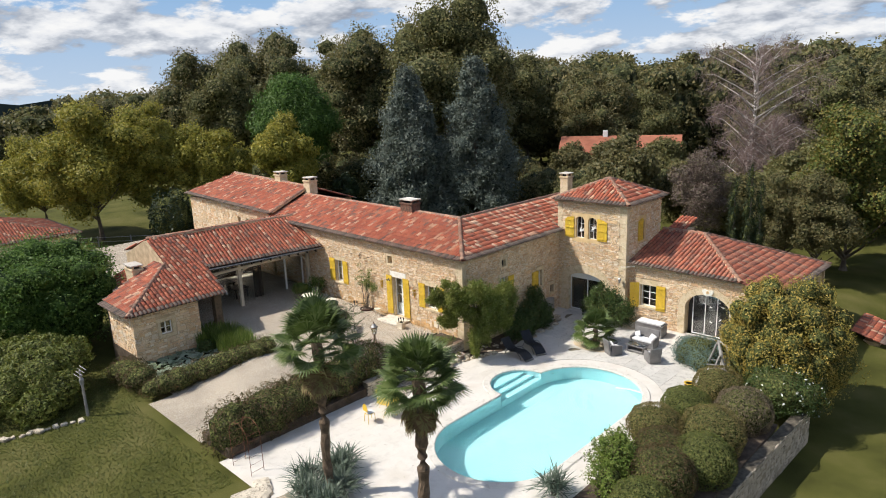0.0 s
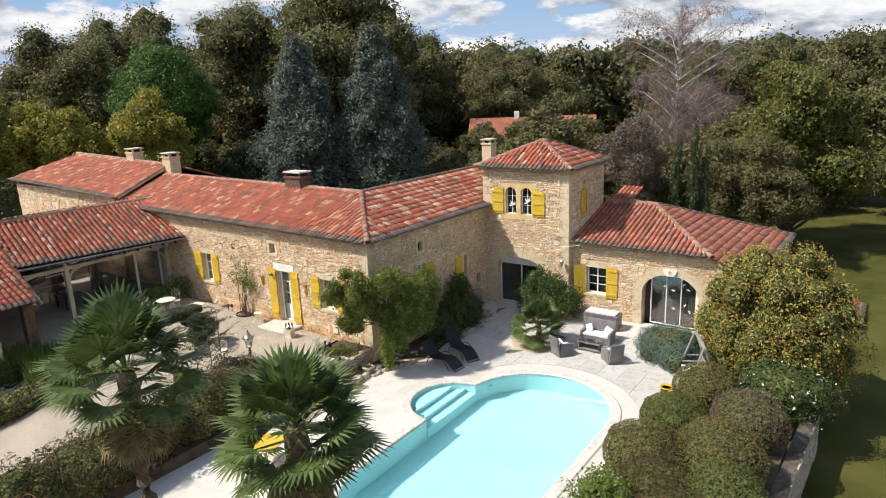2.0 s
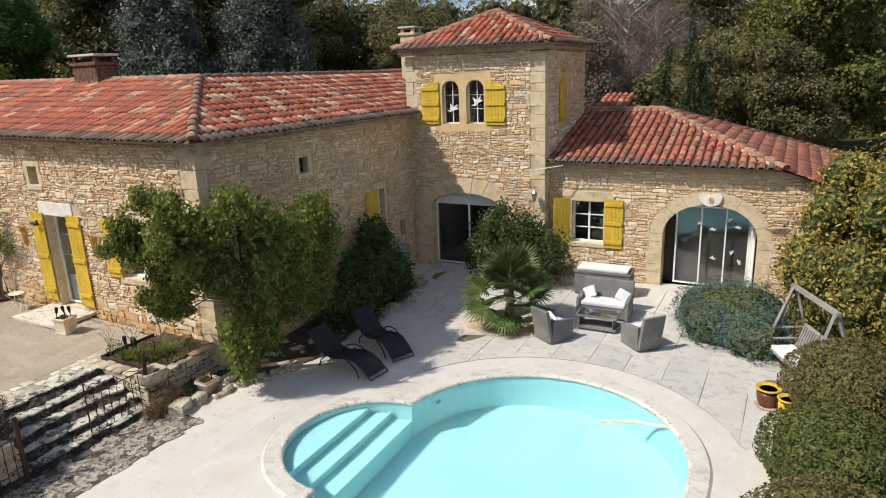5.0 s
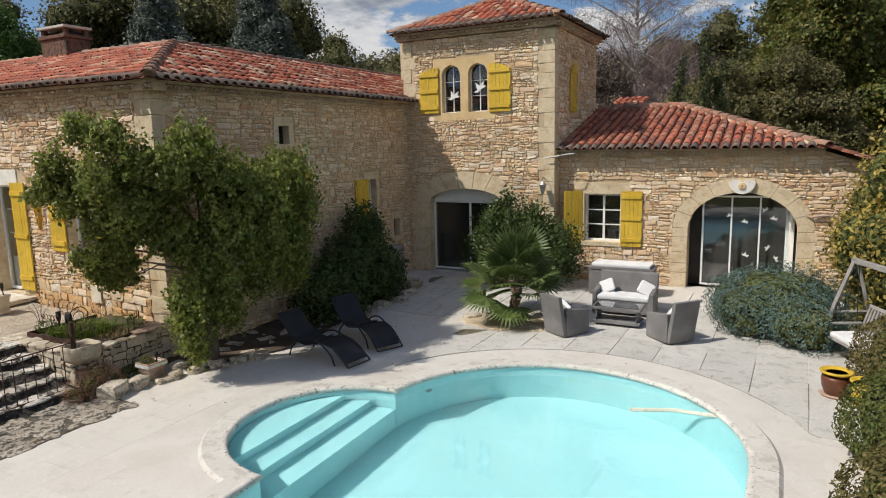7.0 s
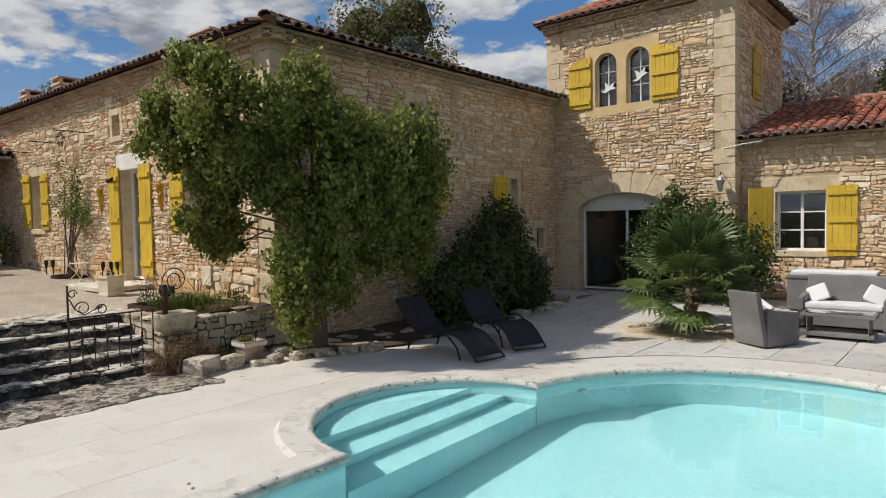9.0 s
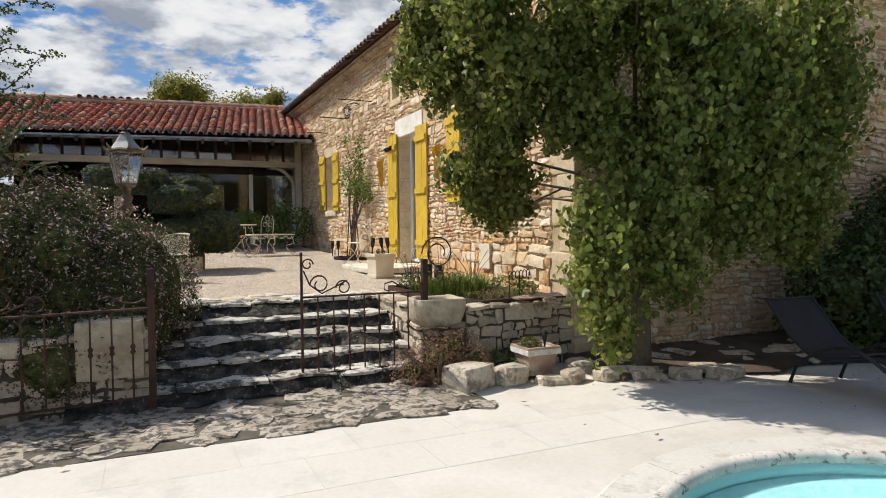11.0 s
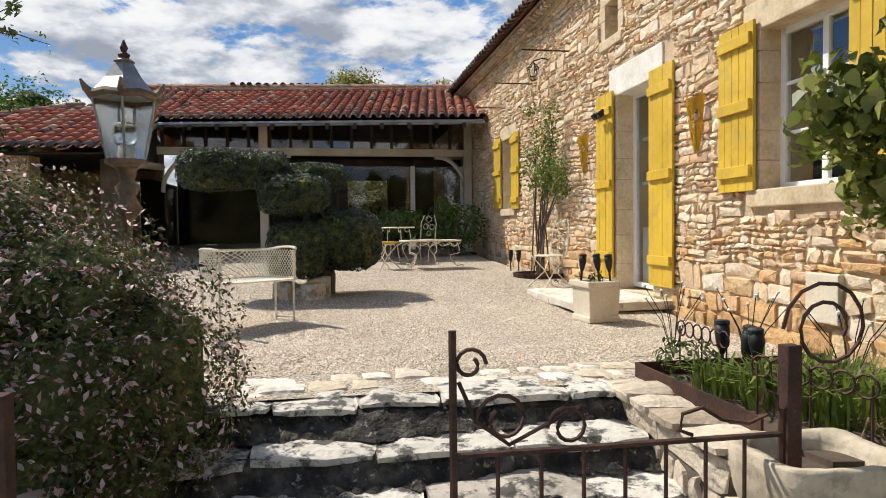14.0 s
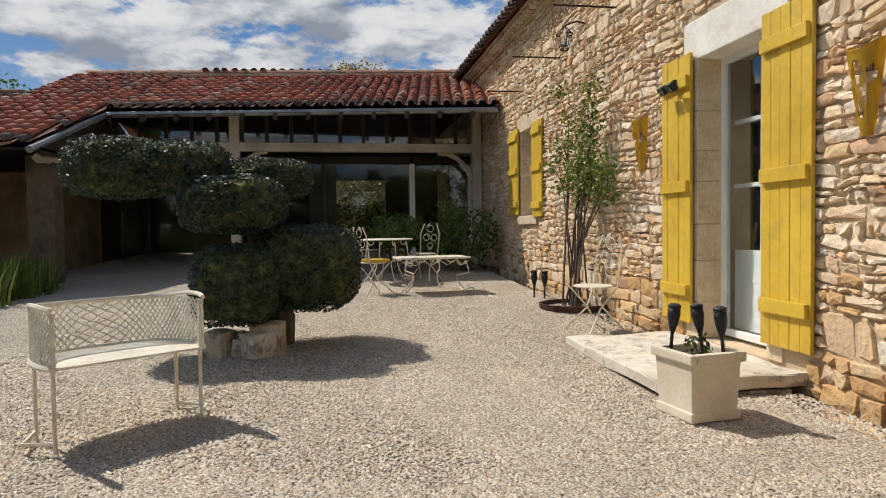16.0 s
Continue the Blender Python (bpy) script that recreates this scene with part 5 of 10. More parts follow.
# ---- gallery wing, west ----
RG = roof("roof_gallery", "long red clay canal tile roof of the open gallery")
roof_plane(RG, [(-35.65, 17.2, 3.54), (-34.55, 24.66, 3.54), (-38.7, 25.27, 5.08), (-39.8, 17.81, 5.08)], 40)
roof_plane(RG, [(-33.1, 11.35, 2.56), (-33.1, 16.9, 2.56), (-35.65, 17.2, 3.53), (-39.75, 17.8, 5.09), (-39.75, 15.4, 5.09), (-36.9, 15.15, 4.0)], 38)
roof_plane(RG, [(-37.0, 11.35, 2.56), (-33.1, 11.35, 2.56), (-36.9, 15.15, 4.0), (-38.4, 15.15, 4.0)], 41)
roof_plane(RG, [(-41.6, 13.0, 2.45), (-37.6, 13.0, 2.45), (-37.6, 15.15, 3.25), (-41.6, 15.15, 3.25)], 39)
roof_plane(RG, [(-43.4, 25.1, 3.75), (-43.9, 15.4, 3.75), (-39.75, 15.4, 5.08), (-38.75, 25.2, 5.08)], 42)
ridge_tiles(RG, (-39.8, 15.4, 5.12), (-38.7, 25.2, 5.12))
ridge_tiles(RG, (-33.15, 11.4, 2.6), (-36.9, 15.15, 4.05))
part("gutter", tube(bmesh.new(), [(-34.52, 24.6, 3.42), (-35.6, 17.2, 3.40), (-33.08, 16.93, 2.44)], 0.06, 8), M_ZINC, RG)
# closing gable over the south block
tagged(obj("wall_gallery_gable", [(-43.0, 15.2, 2.5), (-36.9, 15.2, 2.5), (-36.9, 15.2, 3.9), (-39.7, 15.2, 5.02), (-43.0, 15.2, 3.75), (-43.0, 15.5, 2.5), (-36.9, 15.5, 2.5), (-36.9, 15.5, 3.9), (-39.7, 15.5, 5.02), (-43.0, 15.5, 3.75)],
    [(0, 1, 2, 3, 4), (9, 8, 7, 6, 5), (0, 5, 6, 1), (1, 6, 7, 2), (2, 7, 8, 3), (3, 8, 9, 4), (4, 9, 5, 0)], M_MORTAR), "rendered stone gable above the pavilion", "wall", kind="structure")
# near-black wall, ceiling and gable panel added so the pavilion inside looks unlit
tagged(part("wall_pavilion_west", bx(-37.1, -36.9, 11.75, 13.1, -0.9, 2.5), M_DARKWOOD), "near-black closing wall added for the unlit pavilion", "wall", kind="structure")
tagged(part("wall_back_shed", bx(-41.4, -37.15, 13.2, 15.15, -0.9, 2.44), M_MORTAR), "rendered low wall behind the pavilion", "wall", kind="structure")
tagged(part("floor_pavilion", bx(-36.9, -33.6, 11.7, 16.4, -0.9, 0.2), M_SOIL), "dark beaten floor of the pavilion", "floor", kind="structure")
tagged(part("ceiling_pavilion", bx(-36.8, -33.3, 11.6, 17.0, 2.46, 2.5), M_DARKWOOD), "near-black ceiling added to keep the pavilion dark", "ceiling", kind="structure")
tagged(obj("wall_dark_gable", [(-33.3, 17.0, 2.42), (-36.3, 17.0, 2.42), (-36.3, 17.0, 3.66), (-35.6, 17.0, 3.38), (-33.3, 17.0, 2.52), (-33.3, 16.95, 2.42), (-36.3, 16.95, 2.42), (-36.3, 16.95, 3.66), (-35.6, 16.95, 3.38), (-33.3, 16.95, 2.52)],
    [(4, 3, 2, 1, 0), (5, 6, 7, 8, 9), (0, 1, 6, 5), (1, 2, 7, 6), (2, 3, 8, 7), (3, 4, 9, 8), (4, 0, 5, 9)], M_DARKWOOD), "near-black panel added for the dark under the sloping eaves", "wall", kind="structure")
WALL_E = rubble_wall("wall_pavilion_east", "rubble stone wall of the pavilion with a small window", -33.5, 11.75, 90, 3.6, -0.9, 2.46, [(1.4, 2.05, 1.0, 1.75)], blocked=[(1.2, 2.25, 0.8, 2.0)], seed=17, course=(0.07, 0.17))
surround(WALL_E, 1.4, 2.05, 1.0, 1.75, jamb=0.16, lintel=0.2)
window("window_10", pose(-33.5, 11.75, 0, 0, 0, 90), 1.4, 2.05, 1.0, 1.75, cols=2, rows=2)
WALL_E2 = rubble_wall("wall_pavilion_south", "rubble stone wall of the pavilion", -36.9, 11.75, 0, 3.4, -0.9, 2.46, seed=18, course=(0.08, 0.18))

# ---- the western house and the far outbuilding ----
WALL_W = rubble_wall("wall_west_house", "sunlit rubble stone wall with small openings", -53.6, 24.7, 0, 12.6, -0.5, 5.25, [(1.6, 4.2, -0.5, 2.7), (8.0, 8.4, 3.6, 4.3), (9.2, 9.6, 3.6, 4.3), (10.4, 10.8, 3.6, 4.3)], seed=19, course=(0.1, 0.2))
RW = roof("roof_west_house", "weathered red clay tile roof of the western house")
roof_plane(RW, [(-53.9, 24.4, 5.55), (-40.5, 24.4, 5.12), (-41.2, 28.4, 6.5), (-52.3, 28.4, 6.9)], 43)
roof_plane(RW, [(-53.9, 32.4, 5.5), (-53.9, 24.4, 5.55), (-52.3, 28.4, 6.9)], 44)
roof_plane(RW, [(-40.5, 32.4, 5.1), (-53.9, 32.4, 5.5), (-52.3, 28.4, 6.9), (-41.2, 28.4, 6.5)], 45)
ridge_tiles(RW, (-52.3, 28.4, 6.95), (-41.2, 28.4, 6.55))
ridge_tiles(RW, (-40.5, 24.4, 5.15), (-41.2, 28.4, 6.53))
tagged(part("wall_west_house_side", bx(-53.6, -41.0, 25.2, 32.3, -0.5, 5.2), M_MORTAR), "plain body of the western house", "wall", kind="structure")
WALL_N = rubble_wall("wall_outbuilding", "stone wall of the outbuilding", -60.2, 8.5, 90, 8.7, -0.8, 2.5, seed=20, course=(0.1, 0.2))
tagged(part("wall_outbuilding_body", bx(-70, -60.7, 8.5, 17.2, -0.8, 2.5), M_MORTAR), "plain body of the outbuilding", "wall", kind="structure")
RN = roof("roof_outbuilding", "hipped red clay tile roof of the outbuilding")
q4 = [(-70.4, 8.1, 2.6), (-59.8, 8.1, 2.6), (-59.8, 17.6, 2.6), (-70.4, 17.6, 2.6)]
ra, rb = (-67.0, 12.8, 3.9), (-64.0, 12.8, 3.9)
roof_plane(RN, [q4[0], q4[1], rb, ra], 46)
roof_plane(RN, [q4[1], q4[2], rb], 47)
roof_plane(RN, [q4[2], q4[3], ra, rb], 48)
ridge_tiles(RN, q4[1], rb)
ridge_tiles(RN, q4[2], rb)


def chimney(x, y, z0, z1, w, d, label, cap=True, body=None):
    body = body or M_CHIM
    ob = empty("chimney", pose(x, y, 0), label=label, category="chimney", group="chimneys")
    part("shaft", bx(-w / 2, w / 2, -d / 2, d / 2, z0, z1, 0.02), body, ob)
    part("collar", bx(-w / 2 - 0.05, w / 2 + 0.05, -d / 2 - 0.05, d / 2 + 0.05, z1, z1 + 0.1, 0.02), body, ob)
    if cap:
        for a in (-1, 1):
            for b in (-1, 1):
                part("cap_leg", bx(a * (w / 2 - 0.08) - 0.06, a * (w / 2 - 0.08) + 0.06, b * (d / 2 - 0.08) - 0.06, b * (d / 2 - 0.08) + 0.06, z1 + 0.1, z1 + 0.26), body, ob)
        # near-black block puts in the shade of the open gap under the cap
        part("cap_gap_shade", bx(-w / 2 + 0.14, w / 2 - 0.14, -d / 2 + 0.14, d / 2 - 0.14, z1 + 0.1, z1 + 0.2), M_DARKROOM, ob)
        part("cap_slab", bx(-w / 2 - 0.06, w / 2 + 0.06, -d / 2 - 0.06, d / 2 + 0.06, z1 + 0.26, z1 + 0.33, 0.015), M_OLDPAVE, ob)
    return ob


M_CHIM = mat("smoked_brick", [(0.24, 0.135, 0.09), (0.34, 0.22, 0.155), (0.16, 0.11, 0.085)], 0.95, 20, 5, 0.3, 0.5, stain=(0.07, 0.06, 0.05), stain_amount=0.7)
M_SOOT = mat("sooty_brick", [(0.12, 0.065, 0.045), (0.19, 0.105, 0.07), (0.05, 0.04, 0.035)], 0.95, 20, 5, 0.3, 0.5, stain=(0.03, 0.027, 0.025), stain_amount=0.8)
chimney(-29.4, 28.05, 5.4, 6.34, 1.1, 0.7, "wide smoke-blackened brick chimney with a stone slab cap", body=M_SOOT)
chimney(-40.85, 28.4, 6.0, 6.95, 0.8, 0.7, "stone chimney with a slab cap", body=M_DRESSED)
chimney(-45.2, 28.6, 6.3, 7.1, 0.8, 0.7, "stone chimney with a slab cap", body=M_DRESSED)
chimney(-38.3, 13.9, 2.6, 3.75, 1.1, 0.6, "low wide rendered chimney on the pavilion roof", body=M_DRESSED)
chimney(-24.0, 37.6, 5.2, 7.2, 0.6, 0.6, "narrow pale chimney beside the tower", body=M_DRESSED)

# ---- sky and far woods ----
def sky_band():
    """A far ring of cloudy sky, from the horizon up."""
    verts, faces, n, rows = [], [], 96, 12
    R = 2400.0
    for j in range(rows + 1):
        e = radians(-3 + 37 * j / rows)
        for i in range(n + 1):
            a = 2 * math.pi * i / n
            verts.append((R * math.cos(e) * math.cos(a) - 20, R * math.cos(e) * math.sin(a) + 25, R * math.sin(e)))
    for j in range(rows):
        for i in range(n):
            a = j * (n + 1) + i
            faces.append((a + 1, a, a + n + 1, a + n + 2))
    m = bpy.data.materials.new("cloudy_sky")
    m.use_nodes = True
    nt = m.node_tree
    nn, ln = nt.nodes.new, nt.links.new
    nt.nodes.remove(nt.nodes["Principled BSDF"])
    tc, sep = nn("ShaderNodeTexCoord"), nn("ShaderNodeSeparateXYZ")
    ln(tc.outputs["Object"], sep.inputs[0])

    def calc(op, a, b):
        n = nn("ShaderNodeMath")
        n.operation = op
        for k, v in enumerate((a, b)):
            if isinstance(v, (int, float)):
                n.inputs[k].default_value = v
            else:
                ln(v, n.inputs[k])
        return n.outputs[0]
    # the clouds lie in a flat layer overhead, so they close up towards the horizon
    h = calc("ADD", calc("MAXIMUM", sep.outputs["Z"], 0.0), 800.0)
    flat = nn("ShaderNodeCombineXYZ")
    ln(calc("DIVIDE", sep.outputs["X"], h), flat.inputs[0])
    ln(calc("DIVIDE", sep.outputs["Y"], h), flat.inputs[1])
    ln(calc("DIVIDE", sep.outputs["Z"], 900.0), flat.inputs[2])

    def cloud(k, detail):
        mp, n = nn("ShaderNodeMapping"), nn("ShaderNodeTexNoise")
        mp.inputs["Location"].default_value, mp.inputs["Scale"].default_value = (3.7, 1.9, 0.4), (k, k, k)
        ln(flat.outputs[0], mp.inputs["Vector"])
        n.inputs["Scale"].default_value, n.inputs["Detail"].default_value, n.inputs["Roughness"].default_value = 2.9, detail, 0.58
        ln(mp.outputs[0], n.inputs["Vector"])
        return n.outputs[0]
    dens, lit = cloud(1.0, 10), cloud(0.955, 5)                # the second one as seen a little higher up
    cover = nn("ShaderNodeMapRange")
    cover.interpolation_type = "SMOOTHSTEP"
    cover.inputs[1].default_value, cover.inputs[2].default_value = 0.43, 0.50
    ln(dens, cover.inputs[0])
    shade = ramp_node(nt, [(0.36, 0.40, 0.48), (0.56, 0.60, 0.67), (0.86, 0.88, 0.92), (1.0, 1.0, 1.0)], (0.40, 0.60))
    ln(calc("ADD", 0.5, calc("MULTIPLY", calc("SUBTRACT", dens, lit), 0.9)), shade.inputs[0])
    blue = ramp_node(nt, [(0.58, 0.70, 0.85), (0.32, 0.52, 0.80), (0.14, 0.32, 0.66)], (0.0, 0.28))
    ln(calc("DIVIDE", sep.outputs["Z"], 2400.0), blue.inputs[0])
    mx = nn("ShaderNodeMix")
    mx.data_type = "RGBA"
    ln(cover.outputs[0], mx.inputs[0])
    ln(blue.outputs[0], mx.inputs[6])
    ln(shade.outputs[0], mx.inputs[7])
    em = nn("ShaderNodeEmission")
    em.inputs[1].default_value = SKY_GLOW
    ln(mx.outputs[2], em.inputs[0])
    ln(em.outputs[0], nt.nodes["Material Output"].inputs[0])
    return tagged(obj("backdrop_sky", verts, faces, m, smooth=True), "bright blue sky with broken white and grey clouds", "sky", kind="structure")


SKY_GLOW = 0.74
sky_band()


def woodland():
    """Far wooded ridges behind the garden, as clumps of leaves."""
    g = np.random.default_rng(50)
    pos, out, size, cores = [], [], [], []
    def row(n, x0, y0, x1, y1, depth, h0, h1, r0, r1, leaves, s):
        for _ in range(n):
            t, dd = g.uniform(), g.uniform(0, depth)
            dx, dy = x1 - x0, y1 - y0
            L = math.hypot(dx, dy)
            x, y = x0 + dx * t - dy / L * dd, y0 + dy * t + dx / L * dd
            h, r = g.uniform(h0, h1), g.uniform(r0, r1)
            z = ground_z(x, y)
            b = []
            for _k in range(7 if s < 2 else 3):
                a, q = g.uniform(0, 6.28), g.uniform(0.1, 0.65) * r
                zz = z + h * g.uniform(0.35, 0.86)
                s_ = r * g.uniform(0.42, 0.66)
                b.append((x + q * math.cos(a), y + q * math.sin(a), zz, s_, s_, s_ * 0.85))
            b.append((x, y, z + h * 0.3, r * 0.8, r * 0.8, h * 0.32))
            p_, o_ = blob_points(g, b, int(leaves * (3.6 if s < 2 else 5)), 0.7, 0.34)
            cores.extend(b)
            pos.append(p_)
            out.append(o_)
            size.append(np.full((len(p_), 1), s * 0.70))
    row(46, -92, 50, -58, 54, 10, 3, 6.5, 2, 3.4, 620, 0.38)
    row(40, -58, 62, -30, 66, 8, 2.5, 5, 1.8, 3.0, 620, 0.34)
    row(34, -28, 62, -12, 64, 8, 3, 6, 1.8, 3.0, 620, 0.34)
    row(60, -62, 96, -10, 120, 40, 13, 19, 4.5, 7, 520, 1.0)
    row(60, -10, 118, 60, 60, 40, 12, 18, 4.5, 7, 420, 1.1)
    row(60, -150, 70, -62, 100, 40, 15, 22, 5, 8, 480, 1.1)
    row(40, -200, 30, -150, 72, 40, 10, 15, 4, 7, 320, 1.2)
    row(120, -420, -60, -160, 180, 120, 10, 15, 6, 10, 140, 2.4)
    row(160, -160, 200, 200, 260, 120, 13, 20, 7, 11, 140, 2.6)
    row(120, -900, 100, -300, 700, 200, 14, 22, 14, 22, 70, 6)
    row(120, -300, 620, 500, 640, 200, 14, 22, 14, 22, 70, 6)
    p_, o_, s_ = np.concatenate(pos), np.concatenate(out), np.concatenate(size)
    q = leaf_quads(g, p_, o_, s_, 1.3, 0.3)[:, :3]
    tone = np.array([noise.noise((p_[i, 0] * 0.06, p_[i, 1] * 0.06, 0.5)) > 0.08 for i in range(len(p_))])
    wood = tagged(quads_mesh("woodland", q[~tone], L_OAK), "dense mixed green woodland on low hills", "woodland", kind="stuff")
    quads_mesh("olive_crowns", q[tone], L_OAK2, wood)["kind"] = "stuff"
    core_mesh("crown_filler", cores, F_FAR, wood, 0.78, 3, 1, 0.3)["kind"] = "stuff"
    return wood


woodland()


def distant_hills():
    verts, faces = [], []
    n = 120
    for i in range(n + 1):
        a = radians(60 + 150 * i / n)
        for k, (R, base) in enumerate(((1500, -25), (1500, 0))):
            h = 0 if k == 0 else 16 + 30 * noise.noise((i * 0.09, 3.1, 0)) + 45 * smooth(0.62, 0.25, i / n) + 8 * noise.noise((i * 0.6, 0.2, 0))
            verts.append((R * math.cos(a) - 20, R * math.sin(a) + 25, base + h))
    for i in range(n):
        faces.append((2 * i, 2 * i + 2, 2 * i + 3, 2 * i + 1))
    return tagged(obj("backdrop_hills", verts, faces, M_HILL), "distant blue-green wooded hills", "hills", kind="structure")


M_HILL = mat("hazy_wooded_hills", [(0.035, 0.05, 0.045), (0.055, 0.07, 0.06)], 1.0, 0.05, 0.008, 0.3, 0, spec=0.0)
distant_hills()


# ---- garden trees ----
def gz(x, y):
    return ground_z(x, y) - 0.05


tree(101, pose(-64, 69, gz(-64, 69)), 27, 10.5, L_OAK2, "towering dark green oak behind the house", n=22000, size=0.45, clump_n=48, top=0.6, trunk_h=4)
for k, (x, y, h, r) in enumerate(((-78, 66, 25, 7.5), (-92, 74, 27, 8), (-104, 66, 26, 8), (-118, 66, 25, 8), (-84, 82, 27, 8), (-72, 80, 25, 7), (-56, 94, 17, 6), (-98, 52, 20, 6), (-112, 54, 22, 7), (-126, 56, 17, 7), (-134, 46, 14, 6), (-68, 92, 19, 6))):
    tree(110 + k, pose(x, y, gz(x, y)), h, r * 1.2, (L_OAK, L_OAK2)[k % 2], "tall dark green broadleaf tree", n=11000, size=0.46, clump_n=34, group="tall garden trees", trunk_h=3)


def cedar(seed, x, y, h, r):
    ob = empty("cedar", pose(x, y, gz(x, y)), label="blue-grey cedar with drooping tiers of branches", category="cedar tree", group="blue cedars")
    part("trunk", trunk_mesh(seed, h * 0.9, 0.35, 0.01, 0), M_BARK, ob)
    g = np.random.default_rng(seed)
    b = []
    for k in range(70):
        t = (k + 0.5) / 70
        z = h * (0.05 + 0.90 * t)
        rr = r * (1 - t ** 1.7) ** 0.9 * g.uniform(0.55, 1.12) + 0.2
        a = k * 2.4 + g.uniform(-0.5, 0.5)
        s = (0.20 * r * (1 - t) + 0.55) * g.uniform(0.75, 1.2)
        b.append((math.cos(a) * rr * 0.72, math.sin(a) * rr * 0.72, z - 0.15 * rr * g.uniform(0.2, 1), s * 1.15, s * 1.15, s * 0.9))
    crown("crown", seed, b, 60000, 0.36, L_CEDAR, ob, aspect=0.6, droop=0.3, core=0.74, core_mat=F_CEDAR, inner=0.62, level=1, rough=0.4, fluff=0.16, tri=True)
    return ob


cedar(131, -55.8, 52.6, 17.5, 5.6)
cedar(132, -50.5, 58.5, 18.5, 5.8)
cedar(133, -58.5, 56.5, 15, 4.2)
pine = empty("umbrella_pine", pose(-71.5, 47.6, gz(-71.5, 47.6)), label="broad round-topped bright green stone pine", category="pine tree")
part("trunk", trunk_mesh(7, 9, 0.4, 0.02, 8, 4), M_BARK, pine)
crown("crown", 140, [(3.9 * math.cos(a) * s, 3.9 * math.sin(a) * s, 14.9 - 4.2 * s * s + 0.5 * math.sin(5 * a), 2.1, 2.1, 1.9) for a in np.linspace(0, 6, 10) for s in (0.3, 0.72, 1.0)] + [(2.5 * math.cos(a), 2.5 * math.sin(a), 7.6, 2.2, 2.2, 1.9) for a in (0, 1.3, 2.5, 3.8, 5)], 46000, 0.32, L_PINE, pine, aspect=0.7, core=0.8, core_mat=F_PINE, inner=0.75, tri=True, level=1)
for k, (x, y, h, r) in enumerate(((-72.4, 23, 14.2, 5.6), (-74, 29.5, 14.2, 5.2), (-70.7, 35, 12, 5.0), (-64.5, 41, 12.2, 4.4), (-80, 20, 11, 5))):
    tree(150 + k, pose(x, y, gz(x, y)), h, r, L_YELLOWGREEN, "lime tree with thinning yellow-green autumn leaves", n=15000, size=0.30, clump_n=38, group="lime trees", trunk_h=2.6, r=0.36)
tree(160, pose(-10.6, 54, gz(-10.6, 54)), 13.2, 4.4, L_AUTUMN, "green tree turning orange-yellow at the top", n=20000, size=0.24, clump_n=48, trunk_h=0.9, r=0.34)
tree(161, pose(6, 66, gz(6, 66)), 13, 5, L_OAK, "dark green broadleaf tree on the lawn", n=12000, size=0.36, clump_n=34, trunk_h=3)
for k, (x, y, h, r) in enumerate(((-22, 80, 15, 5), (-16, 76, 15, 5), (-8, 72, 15, 5.5), (-28, 92, 15, 5.5), (2, 76, 16, 5.5), (-48, 96, 13, 5), (-28.8, 53.5, 10.6, 3.4), (-16, 62, 8.5, 3.4), (-24, 58, 7, 3.0), (-5, 66, 12, 4.5), (-53, 88, 14, 5), (-35, 55, 4.5, 2.2), (-39, 70, 7.4, 3.0), (-33.5, 72, 7.6, 3.2), (-45, 71, 7.0, 2.8), (-36, 62, 5.0, 2.4), (-20, 57, 6, 3), (-18, 61, 7, 3.2), (-14, 66, 9, 4))):
    tree(170 + k, pose(x, y, gz(x, y)), h, r, (L_OAK, L_OAK2)[k % 2], "dark green garden tree", n=8000, size=0.33, clump_n=32, group="garden trees", trunk_h=1.6)
for k, (x, y, h, r) in enumerate(((-69.5, 59.5, 8, 2.0), (-61, 47, 5.5, 1.6))):
    tree(180 + k, pose(x, y, gz(x, y)), h, r, L_DARK, "dark columnar conifer in the garden", n=2200, size=0.35, clump_n=16, trunk_h=0.3, category="conifer")
topi = empty("topiary_yew", pose(-64, 27.2, gz(-64, 27.2)), label="dark egg-shaped clipped yew", category="topiary")
crown("crown", 185, [(0, 0, 2.6, 2.1, 2.1, 2.7)], 4500, 0.25, L_DARK, topi, inner=0.9, core=0.93)


